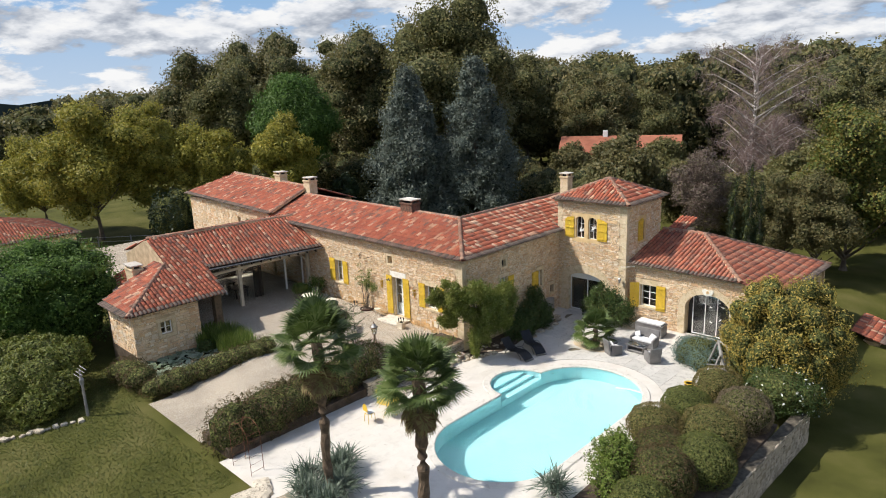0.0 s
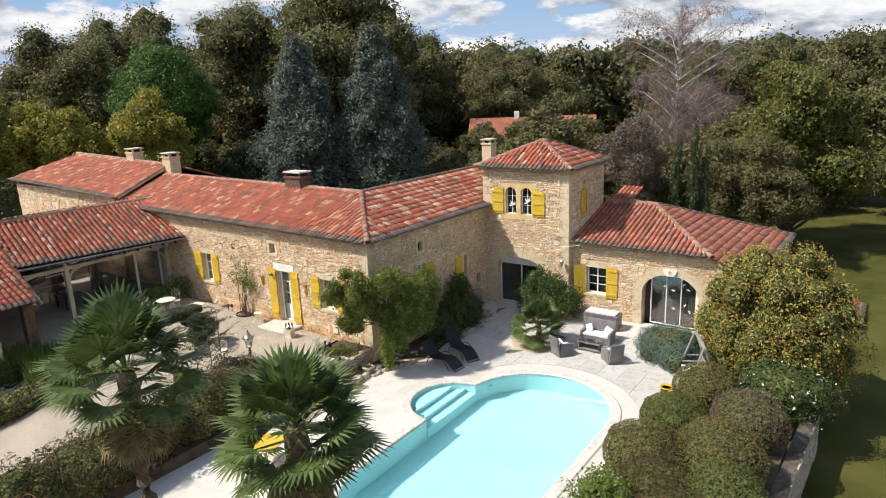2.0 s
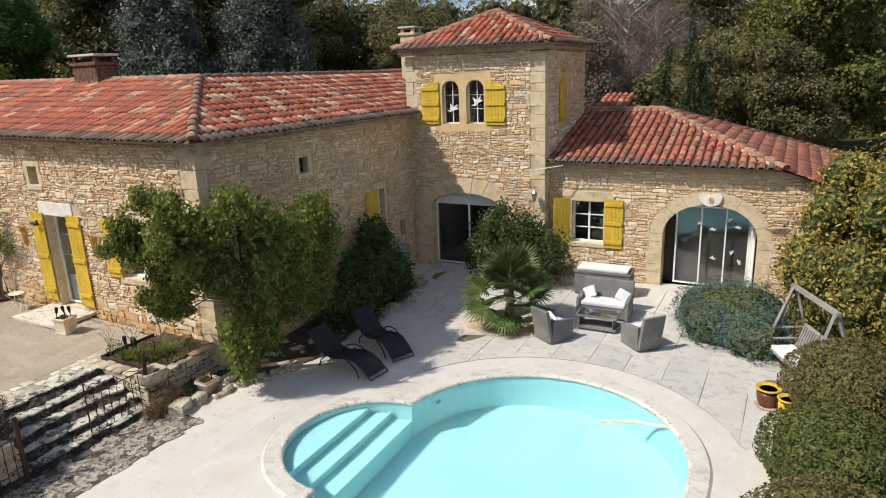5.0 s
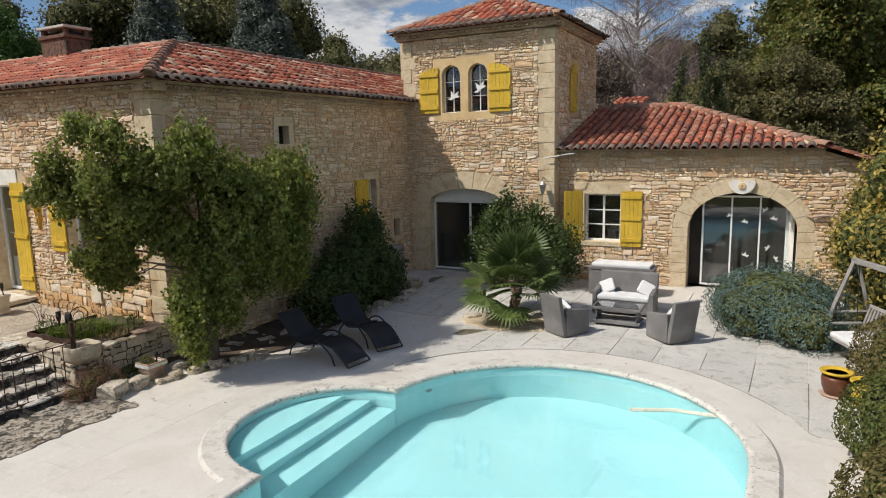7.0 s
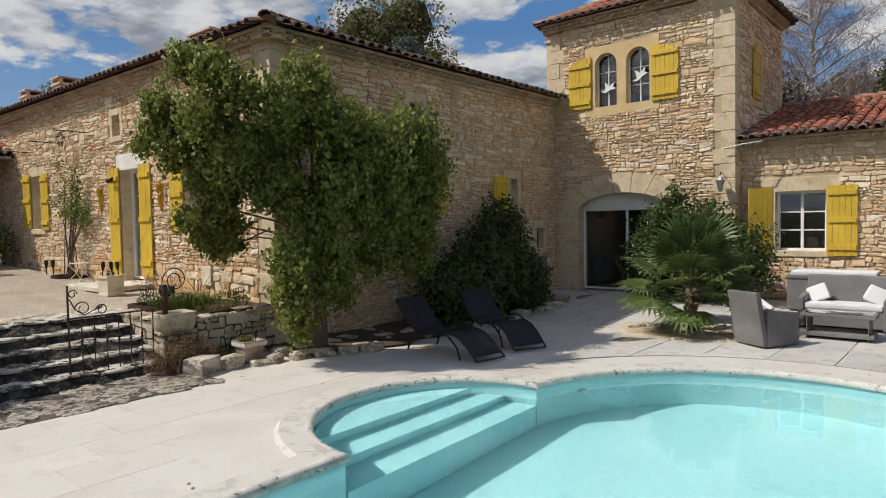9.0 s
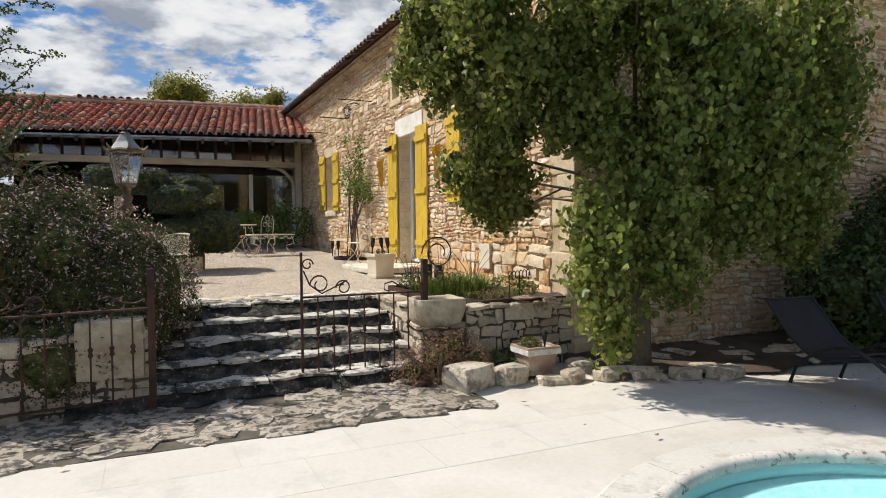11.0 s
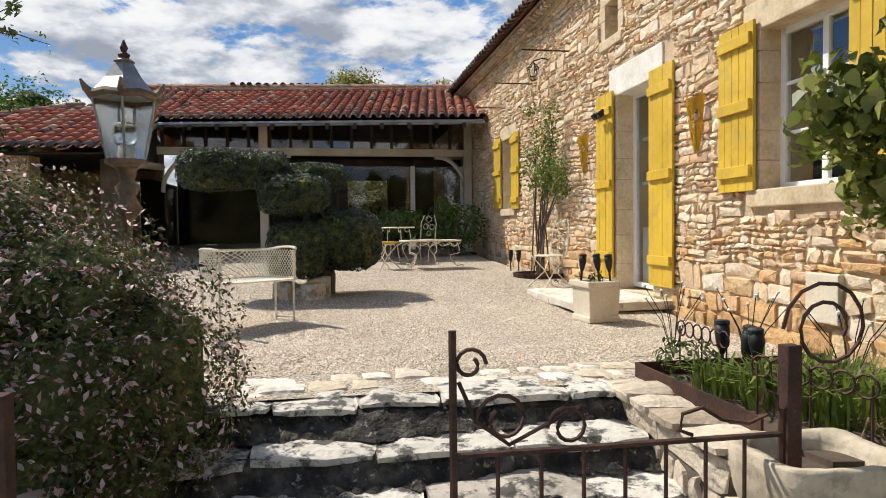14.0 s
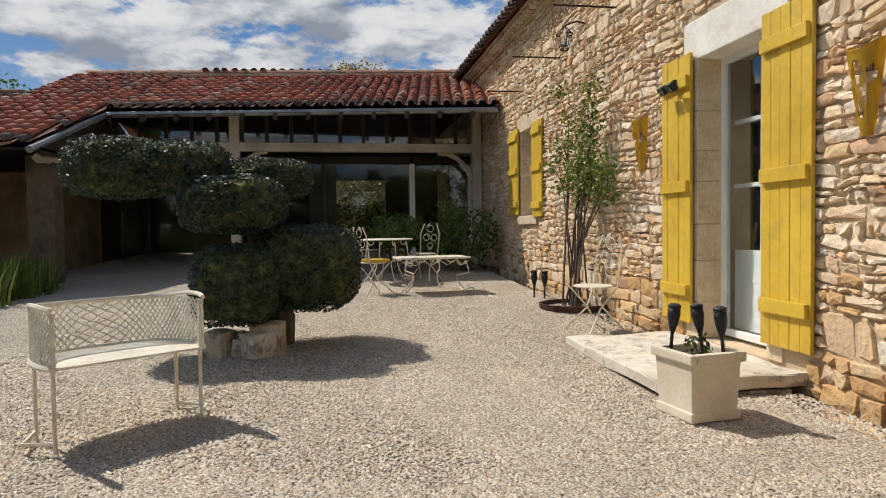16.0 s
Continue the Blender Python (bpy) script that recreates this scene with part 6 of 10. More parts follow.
def bare_birch(x, y, h, seed):
    """Pale forked trunk, long rising limbs and a haze of hanging twigs."""
    ob = empty("birch", pose(x, y, gz(x, y)), label="bare pale birch with fine mauve-brown twigs", category="birch tree", group="bare birches")
    g = random.Random(seed)
    tw = []
    part("trunk", tube(bmesh.new(), [(0.16 * math.sin(k * 1.1), 0.16 * math.cos(k * 0.9), h * k / 10) for k in range(11)], [0.26 * (1 - k / 11) + 0.025 for k in range(11)], 8), M_BIRCH, ob)
    for k in range(46):
        z = h * (0.16 + 0.80 * (k + 0.5) / 46)
        a, L = k * 2.4 + g.uniform(-0.5, 0.5), h * 0.36 * math.sin(math.pi * min(1.0, 0.16 + 0.80 * (1 - z / h))) ** 0.8 * g.uniform(0.6, 1.1) + 0.4
        d = Vector((math.cos(a), math.sin(a), 0))
        pts = [Vector((0, 0, z)), Vector((0, 0, z + L * 0.24)) + d * L * 0.35, Vector((0, 0, z + L * 0.45)) + d * L * 0.72, Vector((0, 0, z + L * g.uniform(0.25, 0.55))) + d * L]
        part("limb", tube(bmesh.new(), pts, [0.035 + 0.010 * L, 0.02 + 0.007 * L, 0.022, 0.008], 5), M_BIRCH, ob)
        for _ in range(int(130 + 45 * L)):
            q = g.uniform(0.35, 2.999)
            c = pts[int(q)].lerp(pts[int(q) + 1], q - int(q)) + Vector((g.gauss(0, 0.35), g.gauss(0, 0.35), g.gauss(0, 0.3)))
            e = Vector((g.gauss(0, 0.5), g.gauss(0, 0.5), g.gauss(-0.35, 0.6))).normalized() * g.uniform(0.3, 0.95)
            s = e.cross(Vector((g.gauss(0, 1), g.gauss(0, 1), g.gauss(0, 1)))).normalized() * 0.011
            tw.append([c - s, c + s, c + e + s * 0.3, c + e - s * 0.3])
    quads_mesh("twig_haze", np.array([[list(v) for v in q] for q in tw]), L_TWIG, ob)["kind"] = "stuff"
    return ob


M_BIRCH = mat("pale_birch_bark", [(0.42, 0.38, 0.34), (0.55, 0.51, 0.47)], 0.85, 12, 2, 0.2, 0.2)
bare_birch(-22, 66.5, 16.5, 5)
bare_birch(-19.5, 64.5, 10, 6)


# unseen trees added in the east; their heights shape the gallery glass reflections
for k in range(8):
    x, y = 15 + 4 * (k % 3), -6 + 6.5 * k
    tree(230 + k, pose(x, y, gz(x, y)), (10.0 if k < 5 else 5.2) + 0.9 * (k % 3), 4.2 if k < 5 else 3.2, (L_OAK, L_OAK2)[k % 2], "unseen broadleaf tree added for the gallery glass reflections", n=2200, size=0.5, clump_n=20, group="lower lawn trees", trunk_h=1.5)


for k, (x, y, z0, z1, r) in enumerate(((-14.85, 46.0, -0.9, 7.5, 0.42), (-14.3, 46.3, -0.9, 6.3, 0.4), (-15.9, 46.0, -0.9, 6.5, 0.4))):
    iv = empty("ivy", pose(x, y, z0), label="dark ivy climbing a bare birch trunk", category="ivy", group="birch ivy")
    h = z1 - z0
    part("stem", tube(bmesh.new(), [(0, 0, 0), (0.1, 0, h * 0.5), (0.05, 0, h * 0.95)], [0.12, 0.09, 0.03], 6), M_BARK, iv)
    crown("foliage", 620 + k, [(0.15 * math.sin(q * 2.1 + k), 0.1 * math.cos(q * 3.3), h * (0.25 + 0.7 * q / 9), r * (1.1 - 0.07 * q), r * (1.1 - 0.07 * q), h * 0.09) for q in range(10)], 5200, 0.13, L_DARK, iv, inner=0.4, core=0.55, rough=0.35, tri=True)
for k, (x, y, h, r) in enumerate(((-13.6, 50.0, 8.6, 2.4), (-11.2, 49.0, 8.0, 2.4), (-20.6, 52.0, 9.6, 2.6))):
    tree(640 + k, pose(x, y, -0.9), h, r, L_TWIGGY if k == 2 else L_OAK, "bare brownish tree behind the tower" if k == 2 else "dark olive tree behind the low wing", n=9000, size=0.16, clump_n=24, trunk_h=1.5, core=0.0 if k == 2 else 0.6)


# ---- hedges and shrubs near the pool ----
def shrub(name, x, y, z, blobs, n, size, material, label, category="shrub", group="", blossom=None, inner=0.86, aspect=0.5, stems=True, seed=None, core=0.86, rough=0.19, broad=False):
    ob = empty(name, pose(x, y, z), label=label, category=category, group=group)
    seed = seed or int(abs(x * 37 + y * 11))
    if stems:
        bm = bmesh.new()
        g = random.Random(seed)
        top = max(b[2] for b in blobs)
        for k in range(4):
            a = k * 1.57 + g.uniform(-0.4, 0.4)
            tube(bm, [(0.05 * math.cos(a), 0.05 * math.sin(a), -0.1), (0.25 * math.cos(a), 0.25 * math.sin(a), top * 0.6), (0.45 * math.cos(a), 0.45 * math.sin(a), top)], [0.035, 0.025, 0.01], 5)
        part("stem", bm, M_BARK, ob)
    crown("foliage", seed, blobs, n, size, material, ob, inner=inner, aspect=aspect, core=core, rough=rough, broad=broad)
    if blossom:
        crown("blossom", seed + 1, blobs, blossom[1], blossom[2], blossom[0], ob, inner=1.03, rough=rough)
    return ob


for k, (x, y, r, h, mt) in enumerate(((-10.0, 22.9, 1.15, 1.55, L_CLIP), (-8.05, 23.7, 1.3, 1.75, L_CLIP), (-7.75, 26.2, 1.2, 1.7, L_MAUVE), (-9.5, 28.0, 1.15, 1.5, L_CLIP), (-9.85, 25.5, 1.1, 1.35, L_HEDGE2), (-9.0, 21.4, 1.1, 1.5, L_HEDGE), (-7.5, 21.6, 1.2, 1.7, L_HEDGE2), (-8.1, 19.6, 1.2, 1.9, L_HEDGE), (-7.9, 17.8, 1.1, 1.6, L_HEDGE2), (-8.75, 25.0, 0.55, 1.15, L_VINE))):
    shrub("clipped_shrub", x, y, -0.8, [(0, 0, h * 0.46, r * 0.93, r * 0.93, h * 0.56)], 11500, 0.06, mt, "rounded clipped evergreen shrub beside the pool" if r > 0.6 else "small yellow-green shrub among clipped domes", group="clipped shrubs", core=0.93, inner=0.94, rough=0.05)
shrub("loose_bush", -9.75, 19.4, -0.8, [(0, 0, 0.8, 0.95, 0.95, 0.85), (0.3, -0.9, 0.7, 0.8, 0.8, 0.75), (-0.3, 0.7, 0.7, 0.7, 0.7, 0.7), (0.1, -0.3, 1.4, 0.6, 0.6, 0.55), (-0.2, 0.4, 1.3, 0.45, 0.45, 0.6)], 13000, 0.085, L_ROSE, "loose leafy yellow-green bush beside the pool", core=0.6, inner=0.55, rough=0.4, broad=True)
gb_ = np.random.default_rng(5)
bt = [(0, 0, 2.4, 2.3, 2.2, 2.7), (-0.6, -0.5, 1.4, 2.1, 2.0, 1.9), (0.8, 0.3, 1.6, 2.0, 1.9, 2.0), (0.9, -0.9, 0.9, 1.6, 1.5, 1.5)]
for _ in range(80):
    d = unit(gb_.normal(size=3) * np.array([1, 1, 0.8]))
    bt.append((d[0] * 2.35, d[1] * 2.2, max(0.4, 2.3 + d[2] * 2.75), 0.5, 0.5, 0.62))
shrub("golden_bush", -8.0, 31.9, -1.0, bt, 46000, 0.11, L_BRONZE, "large dense golden-green conifer bush with bronze tips", inner=0.8, core=0.85)
shrub("camellia", -7.3, 29.0, -0.8, [(0, 0, 0.8, 1.3, 1.1, 1.0), (0.7, 0.4, 0.6, 1, 1, 0.9), (-0.6, 0.3, 0.7, 0.9, 0.9, 0.9)], 9000, 0.09, L_LAUREL, "glossy dark green bush with white flowers", blossom=(L_WHITE, 150, 0.13))
shrub("juniper", -11.75, 31.15, -0.62, [(0, 0, 0.5, 1.2, 1.15, 0.78), (-0.4, -0.3, 0.4, 0.75, 0.8, 0.6), (0.55, -0.85, 0.35, 0.65, 0.65, 0.55), (-0.75, 0.6, 0.4, 0.6, 0.6, 0.55), (0.5, -0.5, 0.4, 0.75, 0.75, 0.6), (0.5, 0.5, 0.5, 0.8, 0.8, 0.65), (-0.4, 0.5, 0.45, 0.7, 0.7, 0.6)], 34000, 0.055, L_JUNIPER, "spreading blue-green juniper beside the terrace", aspect=0.35)
shrub("shrub", -18.0, 32.75, -0.55, [(0, 0, 1.0, 1.1, 0.75, 1.0), (0.75, 0.1, 0.9, 0.85, 0.65, 0.9), (-0.75, 0.0, 0.9, 0.75, 0.65, 0.85), (-0.2, -0.1, 1.75, 0.65, 0.55, 0.65), (0.45, 0.1, 1.65, 0.6, 0.5, 0.6), (1.25, 0.2, 1.0, 0.5, 0.5, 0.7), (-1.1, -0.1, 0.95, 0.4, 0.45, 0.5), (-0.7, 0.0, 1.7, 0.4, 0.4, 0.45), (-0.25, -0.1, 2.3, 0.25, 0.25, 0.35)], 15000, 0.085, L_LAUREL, "leafy green shrub against the tower", broad=True, rough=0.34, inner=0.5, core=0.55)
shrub("shrub", -21.0, 29.8, -0.7, [(0, 0, 1.0, 0.75, 1.0, 0.95), (-0.2, 0.6, 1.5, 0.5, 0.5, 0.8), (0.1, -1.1, 0.7, 0.7, 0.8, 0.75), (-0.3, 0.4, 2.0, 0.45, 0.5, 0.55), (0.2, 0.4, 0.7, 0.6, 0.6, 0.7), (0.0, -1.8, 0.65, 0.6, 0.75, 0.8), (-0.1, -0.7, 1.35, 0.5, 0.6, 0.55), (0.0, 1.15, 0.6, 0.5, 0.6, 0.65)], 19000, 0.085, L_LAUREL, "dark shaded evergreen shrub below the wall", seed=77, core=0.5, broad=True, rough=0.3, inner=0.6)
CT = (-21.25, 25.05, -0.72)
KAKI = [(-22.41, 23.45, 1.46, 0.23, 0.23, 0.22), (-21.92, 23.50, 1.60, 0.26, 0.26, 0.25), (-22.48, 23.70, 1.14, 0.22, 0.22, 0.21), (-22.13, 23.80, 1.18, 0.28, 0.28, 0.26), (-22.46, 24.00, 0.93, 0.19, 0.19, 0.18), (-21.96, 23.90, 1.35, 0.25, 0.25, 0.24), (-21.61, 23.60, 1.76, 0.26, 0.26, 0.25), (-21.91, 23.40, 2.03, 0.23, 0.23, 0.22),
        (-22.55, 23.30, 2.36, 0.21, 0.21, 0.20), (-22.20, 23.30, 2.48, 0.26, 0.26, 0.24), (-21.63, 23.40, 2.24, 0.26, 0.26, 0.25), (-21.33, 23.60, 2.02, 0.29, 0.29, 0.27), (-22.00, 24.00, 1.04, 0.15, 0.15, 0.14), (-22.83, 22.95, 2.56, 0.15, 0.15, 0.14), (-22.45, 23.10, 2.75, 0.24, 0.24, 0.23),
        (-21.98, 23.40, 2.80, 0.35, 0.35, 0.33), (-21.56, 23.60, 2.64, 0.37, 0.37, 0.36), (-21.11, 23.70, 2.32, 0.28, 0.28, 0.27), (-21.02, 23.90, 1.77, 0.25, 0.25, 0.24), (-21.08, 24.00, 2.07, 0.25, 0.25, 0.24), (-20.82, 24.10, 1.99, 0.28, 0.28, 0.27), (-20.74, 24.10, 1.59, 0.22, 0.22, 0.20),
        (-21.20, 24.30, 2.75, 0.50, 0.50, 0.45), (-20.90, 24.60, 3.20, 0.50, 0.50, 0.36), (-20.70, 25.00, 2.75, 0.52, 0.52, 0.52), (-21.30, 24.00, 2.50, 0.40, 0.40, 0.36),
        (-21.60, 23.05, 3.64, 0.27, 0.27, 0.27), (-21.12, 23.20, 3.52, 0.32, 0.32, 0.30), (-22.18, 22.95, 3.07, 0.28, 0.28, 0.27), (-21.23, 23.10, 2.91, 0.36, 0.36, 0.34), (-22.03, 23.15, 2.55, 0.30, 0.30, 0.28), (-21.02, 23.40, 2.45, 0.30, 0.30, 0.30), (-22.47, 22.95, 2.70, 0.20, 0.20, 0.20), (-20.76, 23.40, 3.17, 0.30, 0.30, 0.30), (-20.35, 24.20, 3.38, 0.38, 0.38, 0.38), (-20.45, 23.75, 3.05, 0.32, 0.32, 0.32),
        (-20.40, 25.60, 2.45, 0.56, 0.60, 0.58), (-20.30, 26.20, 2.80, 0.48, 0.56, 0.46), (-20.40, 26.60, 2.20, 0.52, 0.52, 0.62), (-20.50, 26.50, 1.40, 0.48, 0.50, 0.58), (-20.60, 26.60, 0.80, 0.34, 0.36, 0.42), (-20.50, 25.70, 1.60, 0.54, 0.56, 0.58), (-20.60, 25.00, 1.90, 0.50, 0.52, 0.56),
        (-20.60, 24.60, 1.20, 0.46, 0.46, 0.52), (-20.50, 23.92, 0.85, 0.33, 0.33, 0.40), (-20.60, 24.00, 0.30, 0.30, 0.30, 0.40), (-20.70, 24.22, -0.16, 0.22, 0.22, 0.30), (-20.60, 24.80, 0.50, 0.38, 0.40, 0.48), (-20.60, 25.70, 0.85, 0.40, 0.42, 0.40)]
KAKI = [(a - CT[0], b - CT[1], c - CT[2], d, e, h) for a, b, c, d, e, h in KAKI]
corner = empty("tree", pose(*CT), label="spreading small tree with broad drooping folded leaves at the house corner", category="tree")
part("trunk", tube(bmesh.new(), [(0, 0, -0.1), (0.05, -0.05, 0.7), (0.0, -0.1, 1.4), (0.08, -0.2, 2.1), (0.05, -0.35, 2.8)], [0.12, 0.10, 0.085, 0.07, 0.05], 9), M_BARK, corner)
for q in KAKI[::2]:                                            # limbs that carry the clumps
    c0, c1 = Vector((0.05, -0.12, min(2.6, 0.9 + 0.4 * q[2]))), Vector(q[:3])
    part("limb", tube(bmesh.new(), [c0, c0.lerp(c1, 0.3) + Vector((0, 0, 0.22)), c0.lerp(c1, 0.65) + Vector((0.03, 0.02, 0.26)), c1], [0.026, 0.02, 0.014, 0.007], 6), M_BARK, corner)
crown("crown", 88, KAKI, 54000, 0.074, L_MAGNOLIA, corner, inner=0.30, aspect=0.66, lift=0.0, droop=2.0, core=0.0, broad=True, rough=0.42, fluff=0.08)



def hedge(x0, y0, x1, y1, w, h, z0, z1, material, label, n, size, blossom=None):
    L = math.hypot(x1 - x0, y1 - y0)
    k = max(2, int(L / (w * 0.42)))
    g = random.Random(int(L * 10))
    blobs = []
    for i in range(k + 1):
        t = i / k
        blobs.append((x0 + (x1 - x0) * t, y0 + (y1 - y0) * t, z0 + (z1 - z0) * t + h * 0.42, w * 0.55 * g.uniform(0.78, 1.15), w * 0.55 * g.uniform(0.78, 1.15), h * 0.6 * g.uniform(0.84, 1.10)))
    ob = empty("hedge", label=label, category="hedge")
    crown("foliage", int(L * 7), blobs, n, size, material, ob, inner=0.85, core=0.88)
    if blossom:
        crown("blossom", int(L * 7) + 1, blobs, blossom[1], blossom[2], blossom[0], ob, inner=1.0)
    return ob


hedge(-22.9, 11.4, -23.1, 18.6, 2.0, 1.9, -0.78, -0.5, L_HEDGE, "long dense hedge with small reddish-green leaves", 34000, 0.085)
hedge(-30.2, 11.2, -29.1, 16.8, 1.25, 1.0, -0.72, -0.1, L_HEDGE, "low loose hedge along the lily pond", 12000, 0.07)
hedge(-33.4, 11.0, -31.8, 11.2, 1.6, 1.2, -0.72, -0.72, L_HEDGE, "loose shrub at the end of the pond", 5000, 0.08)


# ---- palms ----
def palm_frond(g, L, fan, n=26):
    """A fan leaf on a stalk along +x, as quads."""
    q = []
    s = 0.02
    q.append([(0, -s, 0), (0, s, 0), (L, s * 0.6, 0.0), (L, -s * 0.6, 0.0)])
    for k in range(n):
        a = -1.95 + 3.9 * k / (n - 1)
        l = fan * (1 - 0.12 * abs(a) / 1.95) * g.uniform(0.9, 1.06)
        d = Vector((math.cos(a), math.sin(a), 0))
        side = Vector((-d.y, d.x, 0)) * 0.030 * fan / 0.6
        b, c = Vector((L, 0, 0)), Vector((L, 0, 0)) + d * l * 0.62 + Vector((0, 0, 0.05 * fan * math.cos(a)))
        e = c + d * l * 0.38 + Vector((0, 0, -l * g.uniform(0.05, 0.16)))
        q.append([tuple(b), tuple(c - side), tuple(c + Vector((0, 0, 0.02))), tuple(c + side)])
        q.append([tuple(c - side), tuple(e), tuple(e), tuple(c + side)])
    return np.array(q)


def fan_palm(name, x, y, z, trunk_h, fronds, stalk, fan, label, dry=10, r=0.14, seed=1):
    ob = empty(name, pose(x, y, z), label=label, category="palm tree", group="fan palms")
    g = random.Random(seed)
    bm = bmesh.new()
    if trunk_h > 0.1:
        pts = [(0.05 * math.sin(k * 0.8), 0.05 * math.cos(k), -0.1 + (trunk_h + 0.1) * k / 14) for k in range(15)]
        tube(bm, pts, [r * (1.15 if k % 2 else 0.92) * (1 + 0.25 * k / 14) for k in range(15)], 9)
    part("trunk", bm, M_PALMTRUNK, ob, "shaggy fibrous trunk")
    live, dead = [], []
    for k in range(fronds + dry):
        is_dry = k >= fronds
        t = k / fronds
        pitch = radians(78 - 105 * t) if not is_dry else radians(-50 - 35 * g.random())
        yaw = k * 2.39996 + g.uniform(-0.2, 0.2)
        f = palm_frond(g, stalk * g.uniform(0.8, 1.15) * (0.75 if is_dry else 1), fan * g.uniform(0.85, 1.1) * (0.8 if is_dry else 1))
        m = np.array(Matrix.Translation((0, 0, trunk_h - (0.35 + 0.5 * g.random() if is_dry else 0.25 * t))) @ Matrix.Rotation(yaw, 4, "Z") @ Matrix.Rotation(-pitch, 4, "Y") @ Matrix.Rotation(g.uniform(-0.3, 0.3), 4, "X"))
        v = f.reshape(-1, 3) @ m[:3, :3].T + m[:3, 3]
        (dead if is_dry else live).append(v.reshape(-1, 4, 3))
    quads_mesh("fronds", np.concatenate(live), L_PALM, ob)
    if dead:
        quads_mesh("dry_fronds", np.concatenate(dead), L_PALMDRY, ob, "hanging dead brown fronds")
    return ob


M_PALMTRUNK = mat("fibrous_palm_trunk", [(0.10, 0.07, 0.045), (0.17, 0.12, 0.08)], 0.95, 40, 5, 0.35, 0.9, deep=0.03)
fan_palm("fan_palm", -17.1, 12.1, -0.8, 5.95, 36, 0.92, 0.78, "tall fan palm with a shaggy trunk and dead fronds", 30, 0.15, 3)
fan_palm("fan_palm", -12.4, 12.4, -0.8, 5.9, 38, 0.82, 0.70, "tall fan palm beside the pool", 26, 0.16, 4)
fan_palm("fan_palm", -16.95, 29.92, -0.72, 0.95, 24, 0.72, 0.66, "young fan palm in a gravel bed", 0, 0.1, 5)


# ---- gallery timbers and glazing ----
M_BROWNSTONE = mat("brown_field_stone", [(0.11, 0.08, 0.05), (0.16, 0.115, 0.075), (0.085, 0.06, 0.04)], 0.92, 20, 3, 0.25, 0.6)
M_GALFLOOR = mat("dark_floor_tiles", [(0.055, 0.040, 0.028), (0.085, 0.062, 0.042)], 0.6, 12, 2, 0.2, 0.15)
GF = 0.36     # gallery floor
GX = -36.3
gal = empty("gallery", label="open timber gallery with clerestory panes and dark interior", category="gallery", kind="structure")
for y in (19.45, 24.55):
    part("post", bx(GX - 0.1, GX + 0.1, y - 0.1, y + 0.1, GF, 3.80, 0.012), M_TIMBER, gal, "pale weathered timber post")
part("beam", bx(GX - 0.09, GX + 0.09, 16.9, 24.7, 2.80, 2.98, 0.012), M_TIMBER, gal, "pale weathered timber beam")


def rafter_z(x, y):
    """Underside of the gallery roof, which rises from a slightly slanting eave."""
    return 3.44 + 0.371 * (-35.65 + 1.1 * (y - 17.2) / 7.46 - x)


for y in np.arange(17.25, 24.6, 0.62):
    v = [(x, yy, rafter_z(x, yy) - d) for d in (0.13, 0.01) for x, yy in ((-35.5 + 1.1 * (y - 17.2) / 7.46, y), (-35.5 + 1.1 * (y - 17.2) / 7.46, y + 0.08), (GX - 0.05, y + 0.08), (GX - 0.05, y))]
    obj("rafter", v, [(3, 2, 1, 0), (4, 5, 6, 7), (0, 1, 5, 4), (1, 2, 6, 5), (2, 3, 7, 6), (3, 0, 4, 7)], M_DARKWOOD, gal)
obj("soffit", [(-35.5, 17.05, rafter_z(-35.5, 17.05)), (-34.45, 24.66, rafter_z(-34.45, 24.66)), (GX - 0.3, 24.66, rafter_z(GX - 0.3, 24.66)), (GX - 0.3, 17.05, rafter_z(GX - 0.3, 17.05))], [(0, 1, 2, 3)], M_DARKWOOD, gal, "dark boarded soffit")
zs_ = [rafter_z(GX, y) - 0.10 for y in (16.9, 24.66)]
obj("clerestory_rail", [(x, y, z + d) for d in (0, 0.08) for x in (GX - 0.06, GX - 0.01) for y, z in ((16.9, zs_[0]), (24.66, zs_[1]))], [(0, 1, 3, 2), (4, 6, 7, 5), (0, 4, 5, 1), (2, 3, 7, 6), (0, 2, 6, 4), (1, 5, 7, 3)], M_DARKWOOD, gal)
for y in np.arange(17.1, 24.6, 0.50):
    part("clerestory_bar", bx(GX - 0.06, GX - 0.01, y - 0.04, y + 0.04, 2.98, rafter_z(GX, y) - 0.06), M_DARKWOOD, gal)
pn = obj("clerestory_pane", [(GX - 0.045, 16.9, 2.98), (GX - 0.045, 24.66, 2.98), (GX - 0.045, 24.66, zs_[1]), (GX - 0.045, 16.9, zs_[0]), (GX - 0.04, 16.9, 2.98), (GX - 0.04, 24.66, 2.98), (GX - 0.04, 24.66, zs_[1]), (GX - 0.04, 16.9, zs_[0])], [(3, 2, 1, 0), (4, 5, 6, 7), (0, 1, 5, 4), (1, 2, 6, 5), (2, 3, 7, 6), (3, 0, 4, 7)], M_DOUBLE, gal)
pn.visible_shadow = False


def brace(y, s, x=GX, r=0.75, z=2.80):
    bm = bmesh.new()
    pts = [(x, y + s * (r - r * math.cos(t)), z - r + r * math.sin(t)) for t in np.linspace(0, math.pi / 2, 9)]
    tube(bm, pts, 0.055, 6)
    part("curved_brace", bm, M_TIMBER, gal)


